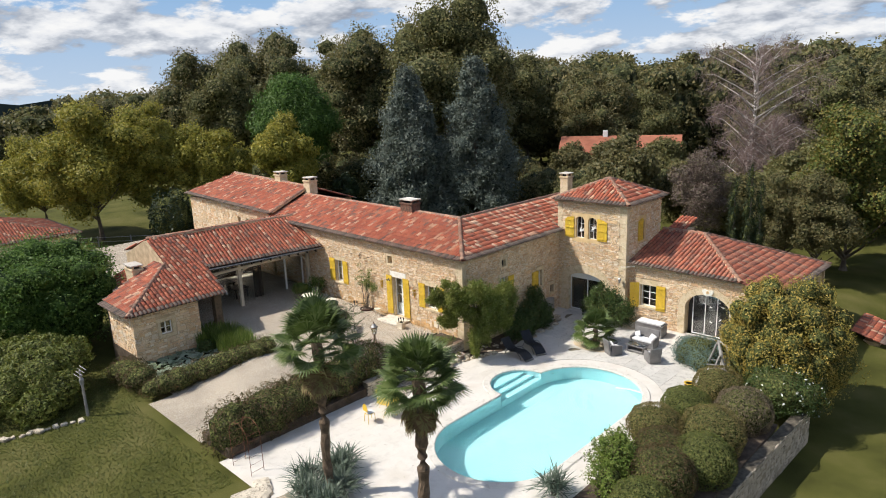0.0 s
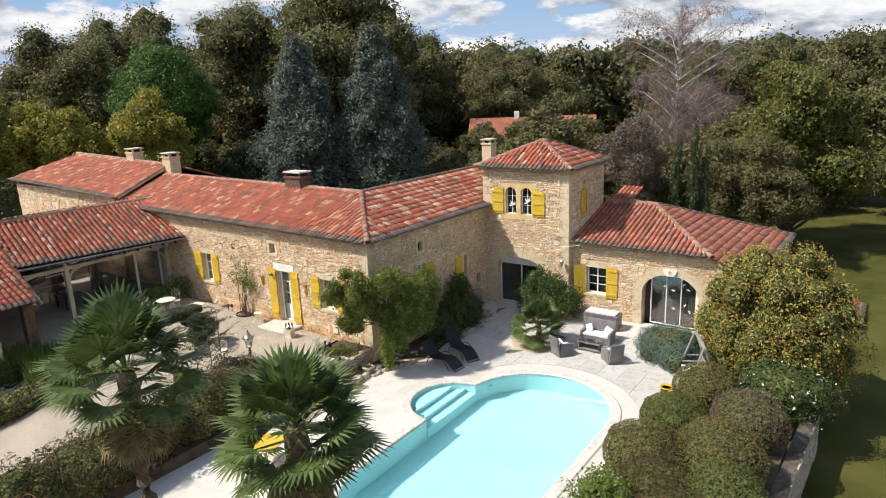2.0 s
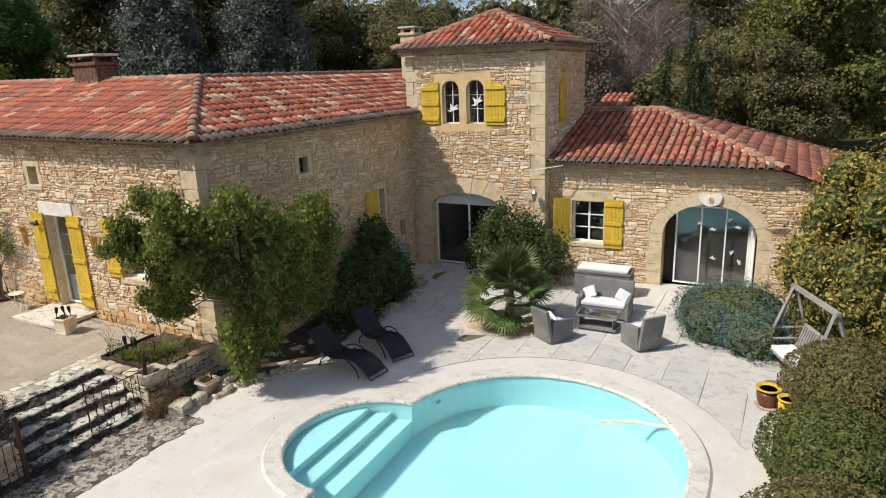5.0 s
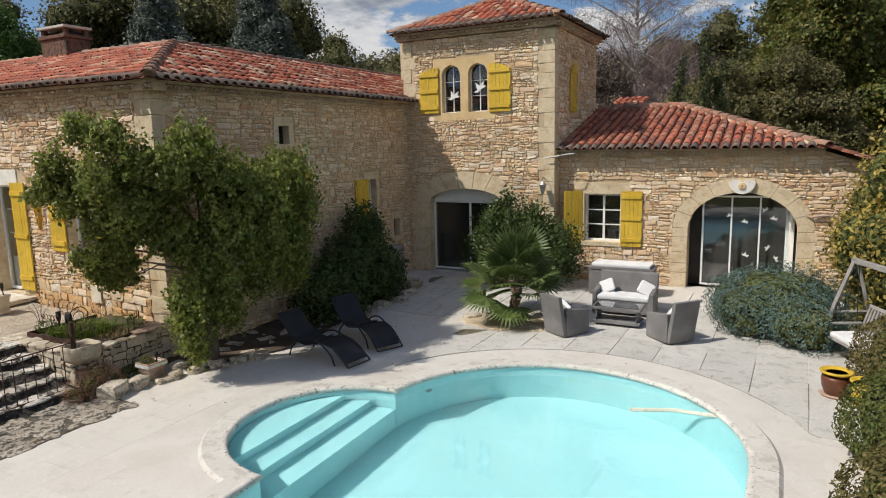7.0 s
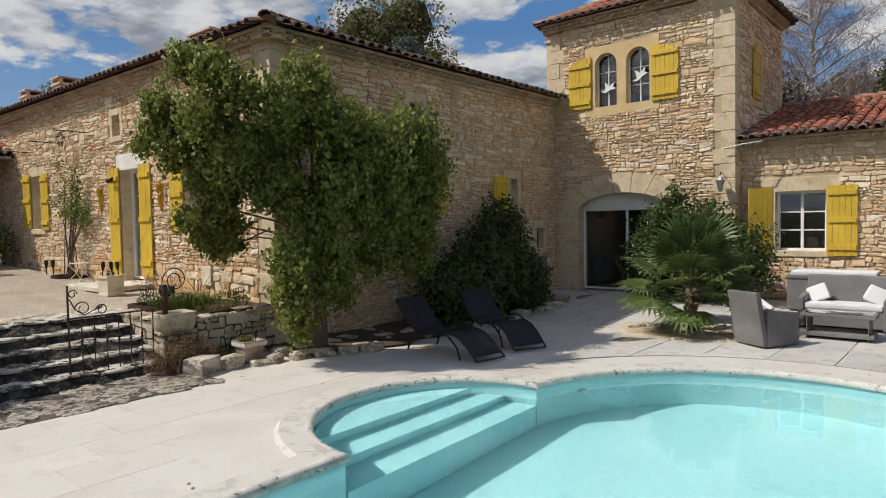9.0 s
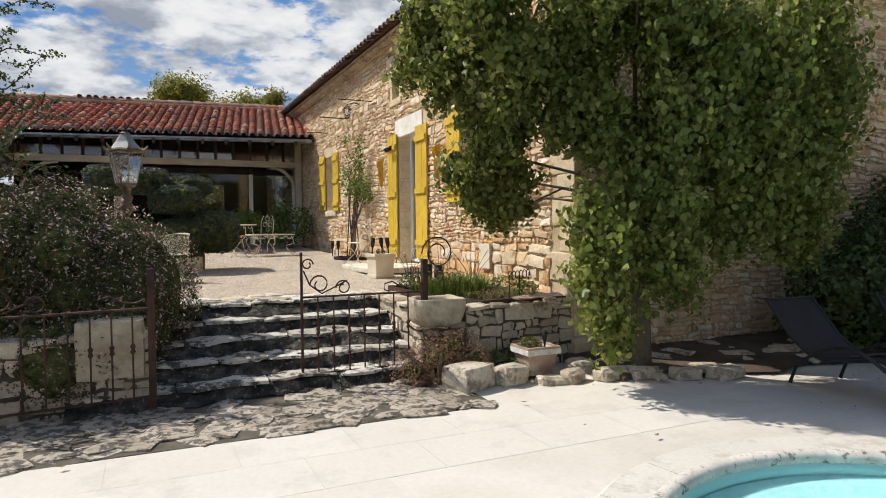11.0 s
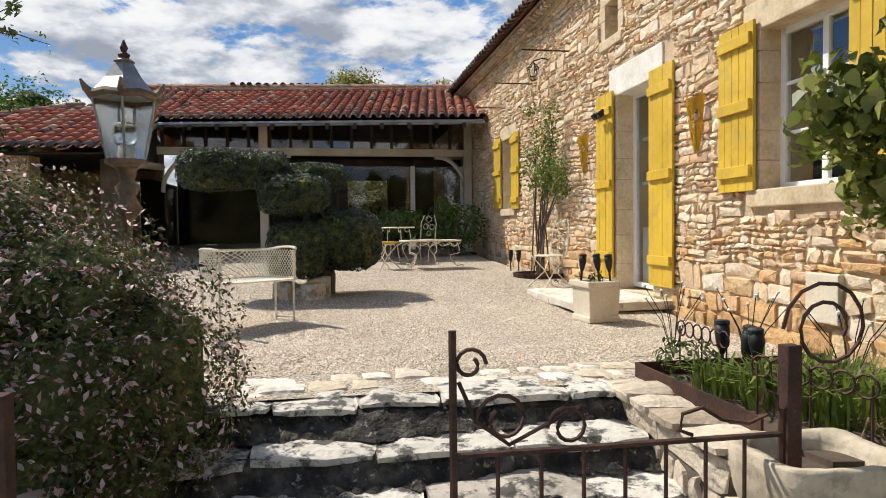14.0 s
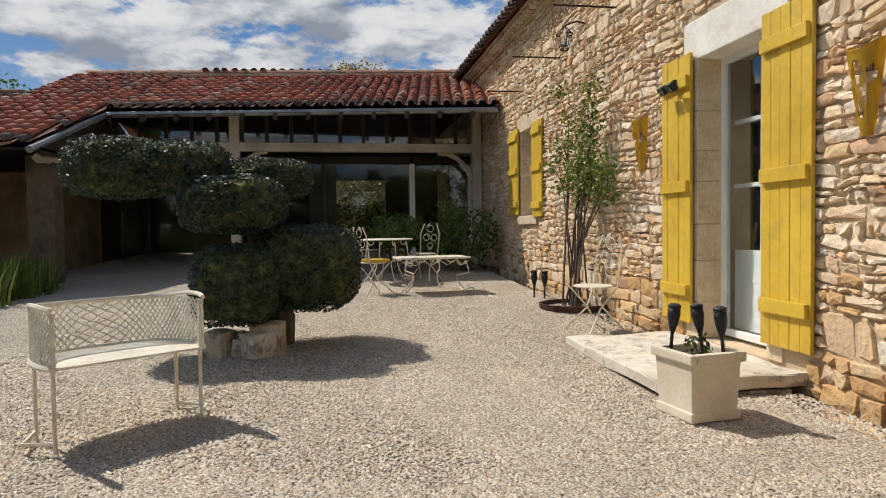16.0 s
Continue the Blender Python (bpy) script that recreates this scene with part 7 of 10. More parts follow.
brace(24.45, -1)
brace(19.55, 1, r=0.55)
part("tie_beam", tube(bmesh.new(), [(-33.5, 16.85, 2.36), (GX, 17.1, 2.5)], 0.08, 4), M_TIMBER, gal)
brace(17.1, 1, r=0.9)
part("pier", bx(-34.3, -33.9, 16.5, 16.92, -0.3, 2.44, 0.02), M_BROWNSTONE, gal, "square stone pier")
# glass screen behind the posts
GS = GX - 0.75
for a, b in ((23.15, 23.27), (24.5, 24.62), (21.2, 21.28)):
    part("screen_frame", bx(GS - 0.04, GS + 0.04, a, b, GF, 2.8, 0.008), M_WHITE if a > 23 else M_DARKWOOD, gal)
part("screen_frame", bx(GS - 0.04, GS + 0.04, 19.5, 24.62, 2.62, 2.8, 0.008), M_DARKWOOD, gal)
for a, b in ((23.27, 24.5), (21.28, 23.15), (19.55, 21.2), (16.95, 19.35)):
    bm = bx(-0.005, 0.005, a - b, 0, GF, 2.62)
    bm.transform(Matrix.Translation((GS, b, 0)) @ Matrix.Rotation(-0.16 if a > 23 else 0, 4, "Z"))
    pn = part("screen_pane", bm, M_DOUBLE if a > 23 else M_GLASS, gal)
    pn.visible_shadow = False
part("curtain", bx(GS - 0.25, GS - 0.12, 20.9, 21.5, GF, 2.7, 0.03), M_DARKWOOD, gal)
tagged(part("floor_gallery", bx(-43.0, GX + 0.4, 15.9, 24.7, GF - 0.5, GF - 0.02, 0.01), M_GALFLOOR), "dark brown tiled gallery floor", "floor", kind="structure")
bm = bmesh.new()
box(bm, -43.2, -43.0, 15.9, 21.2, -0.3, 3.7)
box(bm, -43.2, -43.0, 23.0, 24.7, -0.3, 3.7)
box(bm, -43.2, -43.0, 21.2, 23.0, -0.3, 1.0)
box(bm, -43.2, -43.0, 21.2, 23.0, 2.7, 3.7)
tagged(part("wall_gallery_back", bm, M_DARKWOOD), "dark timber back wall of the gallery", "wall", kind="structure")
# added to shut out a sunlit gap and keep this end dark
tagged(part("wall_gallery_end", bx(-43.2, -40.0, 15.55, 15.85, -0.3, 2.5), M_DARKWOOD), "near-black wall added to keep the gallery end dark", "wall", kind="structure")
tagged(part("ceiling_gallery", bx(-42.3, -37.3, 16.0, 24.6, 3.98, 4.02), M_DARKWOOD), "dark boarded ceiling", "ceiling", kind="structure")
for a in (-40.0, -38.2):
    tb = empty("gallery_table", pose(a, 20.2, GF), label="dark wooden table in the shade of the gallery", category="table", group="gallery tables")
    part("tabletop", bx(-0.6, 0.6, -0.5, 0.5, 0.70, 0.76, 0.01), M_DARKWOOD, tb)
    for i in (-0.5, 0.5):
        for j in (-0.4, 0.4):
            part("leg", bx(i - 0.04, i + 0.04, j - 0.04, j + 0.04, 0, 0.70), M_DARKWOOD, tb)


# ---- steps, retaining walls and gate ----
def rough_block(x0, x1, y0, y1, z0, z1, seed, cuts=2, amp=0.02, m=None):
    bm = bmesh.new()
    box(bm, x0, x1, y0, y1, z0, z1)
    bmesh.ops.subdivide_edges(bm, edges=bm.edges[:], cuts=cuts, use_grid_fill=True)
    for v in bm.verts:
        n_ = noise.noise_vector(v.co * 4.0 + Vector((seed * 3.7, seed, 0)))
        c = Vector(((x0 + x1) / 2, (y0 + y1) / 2, (z0 + z1) / 2))
        d = v.co - c
        corner = sum(abs(abs(d[i]) - h) < 1e-4 for i, h in enumerate(((x1 - x0) / 2, (y1 - y0) / 2, (z1 - z0) / 2)))
        v.co += n_ * amp
        if corner >= 2:
            v.co -= Vector((math.copysign(1, d.x), math.copysign(1, d.y), math.copysign(1, d.z))) * amp * 0.55
    if m is not None:
        bm.transform(m)
    return bm


M_WALLCORE = mat("earth_filled_joint", [(0.07, 0.06, 0.045), (0.14, 0.12, 0.09)], 0.95, 20, 4, 0.3, 0.6)
M_OLDBLOCK = mat("weathered_pale_block", [(0.42, 0.35, 0.25), (0.51, 0.435, 0.32), (0.36, 0.29, 0.195)], 0.92, 20, 2.6, 0.26, 0.8, stain=(0.22, 0.185, 0.13), stain_amount=0.55, stain_from=0.5)
g = random.Random(31)
steps = empty("garden_steps", label="five worn stone steps with black mossy risers", category="steps", kind="structure")
SX, RISE, TREAD = -21.98, 0.146, 0.35
for k in range(5):
    y = 19.6 + g.uniform(-0.2, 0)
    while y < 22.75:
        L = min(g.uniform(0.45, 0.95), 22.8 - y)
        xf = SX - k * TREAD + g.uniform(-0.03, 0.03)
        part("step_slab", rough_block(xf - TREAD - 0.12, xf, y + 0.002, y + L - 0.002, TZ + (k + 1) * RISE - 0.058 + g.uniform(-0.01, 0.008), TZ + (k + 1) * RISE + g.uniform(-0.012, 0.006), 31 + k * 7 + y, 4, 0.03), M_STEP, steps)
        y += L
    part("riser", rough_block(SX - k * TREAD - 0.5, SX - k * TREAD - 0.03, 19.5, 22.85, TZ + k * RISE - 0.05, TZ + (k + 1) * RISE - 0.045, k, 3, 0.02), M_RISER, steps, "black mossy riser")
for k in range(5):                                            # moss creeping over the back of each tread, widened hedge-side to put in its shadow
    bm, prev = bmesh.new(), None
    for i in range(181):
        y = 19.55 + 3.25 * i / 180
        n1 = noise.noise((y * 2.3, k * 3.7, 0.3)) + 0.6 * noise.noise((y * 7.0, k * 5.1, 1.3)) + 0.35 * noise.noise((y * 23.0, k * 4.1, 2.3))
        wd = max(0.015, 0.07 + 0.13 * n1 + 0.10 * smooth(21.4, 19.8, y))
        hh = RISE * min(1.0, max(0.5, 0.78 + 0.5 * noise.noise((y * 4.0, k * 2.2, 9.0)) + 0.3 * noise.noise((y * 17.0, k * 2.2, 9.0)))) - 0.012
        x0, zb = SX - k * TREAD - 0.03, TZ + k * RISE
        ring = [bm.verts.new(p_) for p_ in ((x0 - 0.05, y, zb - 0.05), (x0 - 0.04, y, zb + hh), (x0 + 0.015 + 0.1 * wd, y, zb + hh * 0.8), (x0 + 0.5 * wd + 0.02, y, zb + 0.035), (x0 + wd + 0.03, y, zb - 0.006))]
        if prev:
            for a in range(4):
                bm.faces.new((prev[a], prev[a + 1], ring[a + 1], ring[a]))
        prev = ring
    part("moss", bm, M_RISER, steps, "black moss cushion, spread wider to stand in for the hedge shadow")
# stones along the head of the steps
M_HEAD = mat("pale_kerb_stone", [(0.64, 0.58, 0.48), (0.71, 0.66, 0.57), (0.60, 0.50, 0.35), (0.56, 0.50, 0.41)], 0.92, 24, 3.0, 0.25, 0.9, "object", deep=0.02, stain=(0.16, 0.14, 0.11), stain_amount=0.5, stain_from=0.56)
for row in range(2):
    y = 19.62 + 0.1 * row
    while y < 22.98:
        L = g.uniform(0.13, 0.36)
        part("edge_stone", rough_block(-24.14 + 0.21 * row + g.uniform(-0.06, 0.02), -23.94 + 0.22 * row, y + 0.004, y + L - 0.004, -0.12, 0.012 + g.uniform(-0.015, 0.018), 60 + y * 5 + row, 3, 0.024), M_HEAD, steps)
        y += L


def low_wall(name, label, ox, oy, ang, L, z0, z1, thick, seed, cap=True, course=(0.08, 0.16)):
    w = empty(name, pose(ox, oy, 0, 0, 0, ang), label=label, category="wall", kind="structure")
    part("core", bx(0, L, 0.03, thick - 0.03, z0, z1 - 0.05), M_WALLCORE, w)
    gg = random.Random(seed)
    st = stone_quads(gg, 0, L, z0, z1 - 0.05, [], course, (0.09, 0.5), proud=0.03)
    for i, q in enumerate(st):
        v, f = stone_geometry(gg, q, 0.006)
        o = obj("stone", [(a, b + 0.03, c) for a, b, c in v], f, M_MOSSSTONE_OB, w)
    if cap:
        u = 0
        while u < L - 0.05:
            l = min(gg.uniform(0.15, 0.36), L - u)
            part("cap_stone", rough_block(u + 0.006, u + l - 0.006, -0.03, thick, z1 - 0.07, z1 + gg.uniform(-0.02, 0.012), seed + u * 9, 3, 0.024), M_MOSSSTONE_OB, w)
            u += l
    return w


low_wall("retaining_wall_bed", "dry stone retaining wall of the flower bed", -21.98, 23.30, 90, 1.40, -0.8, 0.0, 0.34, 41)
low_wall("retaining_wall_trough", "dry stone wall that carries the trough", -21.98, 22.82, 90, 0.48, -0.8, -0.18, 0.34, 46)
low_wall("retaining_wall_step_end", "low end of the dry stone wall beside the steps", -22.37, 22.78, 0, 0.37, -0.8, -0.18, 0.34, 47)
low_wall("retaining_wall_step_side", "dry stone wall beside the steps", -24.2, 22.78, 0, 1.82, -0.8, 0.02, 0.34, 42)
low_wall("retaining_wall_hedge", "dry stone retaining wall below the hedge", -21.98, 17.9, 90, 2.35, -0.8, -0.05, 0.4, 43)
part("block", rough_block(1.72, 2.27, -0.06, 0.45, -0.45, 0.06, 77, 3, 0.025), M_OLDBLOCK, bpy.data.objects["retaining_wall_hedge"], "large pale dressed block")
low_wall("retaining_wall_lawn", "long dry stone wall above the lower lawn", -6.5, 17.0, 88, 12.5, -2.4, -0.72, 0.5, 44, False, (0.10, 0.2))
tagged(part("bed_soil", rough_block(-23.74, -22.1, 23.06, 24.72, -0.6, 0.03, 5, 4, 0.03), M_SOIL), "dark soil of the raised flower bed", "flower bed", kind="structure")
tagged(part("shrub_bed", bx(-10.35, -6.7, 16.9, 27.2, -0.85, -0.68, 0.02), M_SOIL), "dark soil bed under the shrubs", "flower bed", kind="structure")
part("bed_edging", bx(-23.72, -22.5, 23.04, 23.055, -0.05, 0.09), M_IRON, bpy.data.objects["bed_soil"], "rusty steel edging")
part("bed_edging", bx(-23.735, -23.722, 23.04, 24.4, -0.05, 0.09), M_IRON, bpy.data.objects["bed_soil"], "rusty steel edging")
tagged(part("retaining_fill", bx(-24.4, -22.1, 10.8, 19.6, -0.8, -0.35, 0.03), M_SOIL), "soil bank under the hedge", "flower bed", kind="structure")


def scroll(bm, c, r, turns, a0, d, plane="yz", thick=0.008):
    pts = []
    for k in range(int(14 * turns) + 1):
        a = a0 + d * 2 * math.pi * k / 14
        rr = r * (1 - 0.62 * k / (14 * turns))
        pts.append((c[0], c[1] + rr * math.cos(a), c[2] + rr * math.sin(a)))
    tube(bm, pts, thick, 5)


def gate_leaf(m, w, label):
    """A bar gate in the local yz plane, hung at y = 0, reaching to y = w."""
    ob = empty("garden_gate", m, label=label, category="gate", group="garden gate leaves")
    part("hanging_stile", tube(bmesh.new(), [(0, 0, 0.05), (0, 0, 0.98)], 0.014, 6), M_IRON, ob)
    part("meeting_stile", tube(bmesh.new(), [(0, w, 0.05), (0, w, 1.32)], 0.014, 6), M_IRON, ob)
    for z in (0.12, 0.88):
        part("rail", tube(bmesh.new(), [(0, 0, z), (0, w, z)], 0.012, 5), M_IRON, ob)
    n = 8
    for k in range(1, n):
        y = w * k / n
        b = part("bar", tube(bmesh.new(), [(0, y, 0.12), (0, y, 0.88)], 0.008, 5), M_IRON, ob)
        part("knot", tube(bmesh.new(), [(0, y, 0.50), (0, y, 0.52), (0, y, 0.545), (0, y, 0.57), (0, y, 0.59)], [0.01, 0.022, 0.013, 0.022, 0.01], 6), M_IRON, b)
    for c, r, a0, d, t in (((0, w - 0.06, 1.2), 0.06, math.pi, -1, 1.2), ((0, w - 0.18, 1.0), 0.1, 0, 1, 1.2), ((0, w - 0.42, 0.96), 0.08, 0, 1, 1.3)):
        bm = bmesh.new()
        scroll(bm, c, r, t, a0, d)
        part("scroll", bm, M_IRON, ob)
    bm = bmesh.new()
    tube(bm, [(0, w - 0.02, 1.14), (0, w - 0.08, 1.0), (0, w - 0.2, 0.91), (0, w - 0.35, 0.98), (0, w - 0.46, 1.03)], 0.008, 5)
    part("scroll", bm, M_IRON, ob)
    part("hinge_scroll", tube(bmesh.new(), [(0, 0.02, 0.97), (0, 0.025, 1.03), (0, 0.07, 1.05), (0, 0.09, 1.0), (0, 0.06, 0.96), (0, 0.14, 0.93), (0, 0.25, 0.95), (0, 0.33, 1.0), (0, 0.41, 0.98), (0, 0.42, 0.92), (0, 0.37, 0.9)], 0.008, 5), M_IRON, ob)
    return ob


gate_leaf(pose(-22.08, 22.83, TZ, 0, 0, 180), 1.27, "rusty wrought iron gate leaf standing closed")
gate_leaf(pose(-21.86, 20.23, TZ, 0, 0, 188), 1.27, "rusty wrought iron gate leaf standing open")
for x, y in ((-22.08, 22.86), (-21.88, 20.22)):
    gp = empty("gate_post", pose(x, y, TZ), label="square rusty iron gate post", category="gate post", group="gate posts")
    part("post", bx(-0.03, 0.03, -0.03, 0.03, -0.1, 1.22, 0.004), M_IRON, gp)
    if y > 22:
        bm = bmesh.new()
        scroll(bm, (0, 0.16, 1.28), 0.19, 1.6, math.pi, -1)
        part("scroll", bm, M_IRON, gp)

# ---- flower bed by the steps ----
tr = empty("stone_trough", pose(-22.12, 23.01, -0.215), label="pale hollowed stone trough on the retaining wall", category="trough")
bm = bmesh.new()
rings = []
for k, (q, z) in enumerate(((0.70, 0.0), (0.84, 0.03), (0.93, 0.10), (0.98, 0.20), (1.0, 0.285), (0.97, 0.295), (0.80, 0.29), (0.74, 0.25), (0.70, 0.20))):
    ring = []
    for t in range(40):
        a = 2 * math.pi * t / 40
        ca, sa = math.cos(a), math.sin(a)
        e = (abs(ca) ** 5 + abs(sa) ** 5) ** -0.2
        n_ = noise.noise((ca * 2.1, sa * 2.1, z * 7 + 3)) * 0.010
        ring.append(bm.verts.new((0.24 * q * e * ca + n_, 0.285 * q * e * sa + n_, z + 0.012 * noise.noise((ca * 3, sa * 3, k * 0.3)))))
    rings.append(ring)
for a, b in zip(rings, rings[1:]):
    for i in range(40):
        bm.faces.new((a[i], a[(i + 1) % 40], b[(i + 1) % 40], b[i]))
bm.faces.new(rings[0][::-1])
bm.faces.new(rings[-1])
part("trough_body", bm, M_OLDBLOCK, tr, smooth=True)
part("soil", bx(-0.155, 0.155, -0.185, 0.185, 0.18, 0.206, 0.01), M_SOIL, tr)


def grass_tuft(name, x, y, z, n, h, r, material, label, seed, category="plant", width=0.02, lean=0.5):
    gg = np.random.default_rng(seed)
    a = gg.uniform(0, 6.28, n)
    rr = r * np.sqrt(gg.uniform(size=n))
    base = np.stack([rr * np.cos(a), rr * np.sin(a), np.zeros(n)], 1)
    d = np.stack([np.cos(a + gg.normal(size=n)), np.sin(a + gg.normal(size=n)), np.zeros(n)], 1)
    L = h * gg.uniform(0.6, 1.15, (n, 1))
    k = lean * gg.uniform(0.2, 1.0, (n, 1))
    mid = base + np.array([0, 0, 1]) * L * 0.6 + d * L * 0.2 * k
    tip = base + np.array([0, 0, 1]) * L * (1 - 0.35 * k) + d * L * 0.75 * k
    s = np.cross(d, [0, 0, 1]) * width * 0.5
    q = np.concatenate([np.stack([base - s, base + s, mid + s, mid - s], 1), np.stack([mid - s, mid + s, tip + s * 0.1, tip - s * 0.1], 1)])
    ob = empty(name, pose(x, y, z), label=label, category=category)
    quads_mesh("foliage", q, material, ob)
    return ob


L_IRIS = leafmat("strappy_yellow_green_leaves", (0.075, 0.12, 0.020), (0.14, 0.19, 0.032), (0.25, 0.28, 0.07), leaf=0.35)
L_HEATHER = leafmat("reddish_twiggy_leaves", (0.26, 0.105, 0.075), (0.36, 0.19, 0.13), (0.15, 0.17, 0.045), leaf=0.35)
for k, (x, y, n, h, r) in enumerate(((-22.58, 23.58, 330, 0.31, 0.27), (-22.85, 23.42, 200, 0.27, 0.22), (-23.15, 23.30, 150, 0.22, 0.18), (-22.95, 23.75, 160, 0.28, 0.22))):
    grass_tuft("iris_clump", x, y, 0.03, n, h, r, L_IRIS, "clump of strappy green leaves in the raised bed", 1 + k, lean=1.1, width=0.015)
grass_tuft("dry_grass", -22.3, 23.75, 0.03, 260, 0.16, 0.3, L_PALMDRY, "dry straw and twigs on the soil of the raised bed", 9, lean=2.4, width=0.006)
shrub("bed_plant", -22.55, 24.15, 0.02, [(0, 0, 0.1, 0.26, 0.24, 0.13), (0.1, 0.15, 0.06, 0.2, 0.2, 0.1)], 2200, 0.026, L_BRIGHT, "low leafy plants in the raised bed", stems=False, core=0)
shrub("bed_plant", -23.62, 23.35, 0.02, [(0, 0, 0.08, 0.24, 0.18, 0.13)], 420, 0.042, L_LAUREL, "low leafy plants behind the steel edging", stems=False, core=0)
shrub("ground_cover", -21.80, 23.72, TZ + 0.02, [(0, 0, 0.05, 0.26, 0.22, 0.11), (-0.22, 0.05, 0.08, 0.2, 0.2, 0.14), (0.22, 0.02, 0.04, 0.16, 0.14, 0.09)], 2600, 0.03, L_BRIGHT, "green creeping plant below the dry stone wall", stems=False, core=0)
shrub("heather_bush", -21.72, 22.86, TZ, [(0, 0, 0.20, 0.3, 0.36, 0.25), (0.05, 0.36, 0.16, 0.24, 0.26, 0.24), (0.0, -0.28, 0.14, 0.22, 0.22, 0.18), (-0.05, 0.15, 0.36, 0.22, 0.3, 0.16)], 9000, 0.021, L_HEATHER, "small reddish twiggy shrub at the foot of the gate", blossom=(L_CALYX, 500, 0.018), core=0.5, inner=0.5, rough=0.4)
tl_ = empty("roof_tile", pose(-21.97, 24.2, 0.035, 2, -4, 76), label="old flat clay tile lying on the wall", category="tile")
part("slab", rough_block(-0.27, 0.27, -0.10, 0.10, 0, 0.028, 44, 3, 0.012), M_TERRA, tl_)
for k, (x, y, a, b, c) in enumerate(((-21.42, 23.05, 0.34, 0.46, 0.22), (-21.40, 23.5, 0.26, 0.32, 0.17), (-21.20, 23.88, 0.2, 0.34, 0.08), (-21.2, 24.12, 0.2, 0.3, 0.13), (-21.1, 24.48, 0.22, 0.3, 0.12), (-20.95, 24.85, 0.2, 0.34, 0.13), (-20.75, 25.2, 0.22, 0.3, 0.12), (-20.6, 25.6, 0.24, 0.36, 0.14), (-20.5, 28.4, 0.3, 0.4, 0.16), (-20.4, 28.9, 0.26, 0.34, 0.14), (-20.5, 29.8, 0.3, 0.4, 0.18), (-20.3, 30.4, 0.3, 0.4, 0.14), (-20.4, 31.0, 0.3, 0.5, 0.16), (-20.6, 31.6, 0.3, 0.5, 0.2), (-21.0, 32.1, 0.4, 0.4, 0.16), (-21.6, 24.5, 0.3, 0.3, 0.12))):
    rb_ = part("border_stone", rough_block(-a / 2, a / 2, -b / 2, b / 2, -0.05, c * (1 if k < 2 else 0.75), 80 + k, 3, 0.035), M_EDGE)
    rb_.matrix_basis = pose(x, y, tz(x, y), 0, 0, g.uniform(-25, 25))
    tagged(rb_, "rough pale limestone block edging the terrace", "stone", "border stones")
tp = empty("terracotta_box", pose(-21.52, 23.88, TZ + 0.015), label="weathered terracotta planter with a peeling white rim and straggling plants", category="planter")
bm = bmesh.new()
box(bm, -0.15, 0.15, -0.175, 0.175, 0, 0.235, 0.008)
for v in bm.verts:
    if v.co.z < 0.1:
        v.co.x *= 0.78
        v.co.y *= 0.80
part("planter_body", bm, M_TERRA, tp)
for k, (x0, x1, y0, y1) in enumerate(((-0.175, -0.145, -0.2, 0.2), (0.145, 0.175, -0.2, 0.2), (-0.144, 0.144, -0.2, -0.17), (-0.144, 0.144, 0.17, 0.2))):
    rim = part("rim", bx(x0, x1, y0, y1, 0.215, 0.30, 0.008), M_TERRA, tp)
    part("rim_paint", bx(x0 - 0.002, x1 + 0.002, y0 - 0.002, y1 + 0.002, 0.218, 0.277, 0.006), M_PEEL, rim, "peeling white paint")
part("soil", bx(-0.144, 0.144, -0.169, 0.169, 0.20, 0.25), M_SOIL, tp)
crown("plant", 12, [(-0.04, -0.06, 0.30, 0.13, 0.12, 0.08), (-0.12, 0.0, 0.27, 0.1, 0.12, 0.09)], 700, 0.028, L_AUTUMN, tp)
bs_ = tagged(part("paving_old", rough_block(-22.2, -20.75, 18.9, 23.0, TZ - 0.06, TZ - 0.018, 3, 6, 0.01), M_WALLCORE), "earth and moss between old flagstones at the foot of the steps", "paving", kind="structure")
gd = random.Random(12)
for k in range(120):
    x, y, a = gd.uniform(-22.0, -20.8), gd.uniform(19.0, 22.9), gd.uniform(0.07, 0.24)
    fs = part("flagstone", rough_block(-a, a, -a * 0.7, a * 0.7, -0.03, 0.006 + gd.uniform(0, 0.012), 300 + k, 2, 0.022), M_FLAG, bs_)
    fs.matrix_basis = pose(x, y, TZ - 0.012, gd.uniform(-2, 2), gd.uniform(-2, 2), gd.uniform(0, 180))

# added black blocks that put the dark of the shaded wall foot into colour
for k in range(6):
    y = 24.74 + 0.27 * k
    part("plinth_stone", rough_block(BX - 0.02, BX + 0.025, y, y + 0.255, -0.76, -0.16 + 0.07 * math.sin(k * 2.3), 640 + k, 3, 0.02), M_RISER, WALL_B, "black block added to darken the wall foot")

# stony bed in the shade below the short wing
bm = bmesh.new()
rows_ = []
for i in range(57):
    y = 24.55 + 7.0 * i / 56
    xf = -20.95 + 0.42 * smooth(24.8, 26.3, y) - 0.28 * smooth(28.8, 30.3, y) + 0.16 * noise.noise((y * 1.7, 3.1, 0)) + 0.06 * noise.noise((y * 6.0, 1.1, 0))
    rows_.append([bm.verts.new((BX - 0.1 + (xf - BX + 0.1) * q, y, TZ + (0.005 if q == 1 else 0.045 + 0.03 * noise.noise((y * 2.5, q * 4, 7.0)) + 0.05 * (1 - q)))) for q in (0, 0.2, 0.4, 0.6, 0.8, 0.94, 1)])
for a, b in zip(rows_, rows_[1:]):
    for i in range(6):
        bm.faces.new((a[i], a[i + 1], b[i + 1], b[i]))
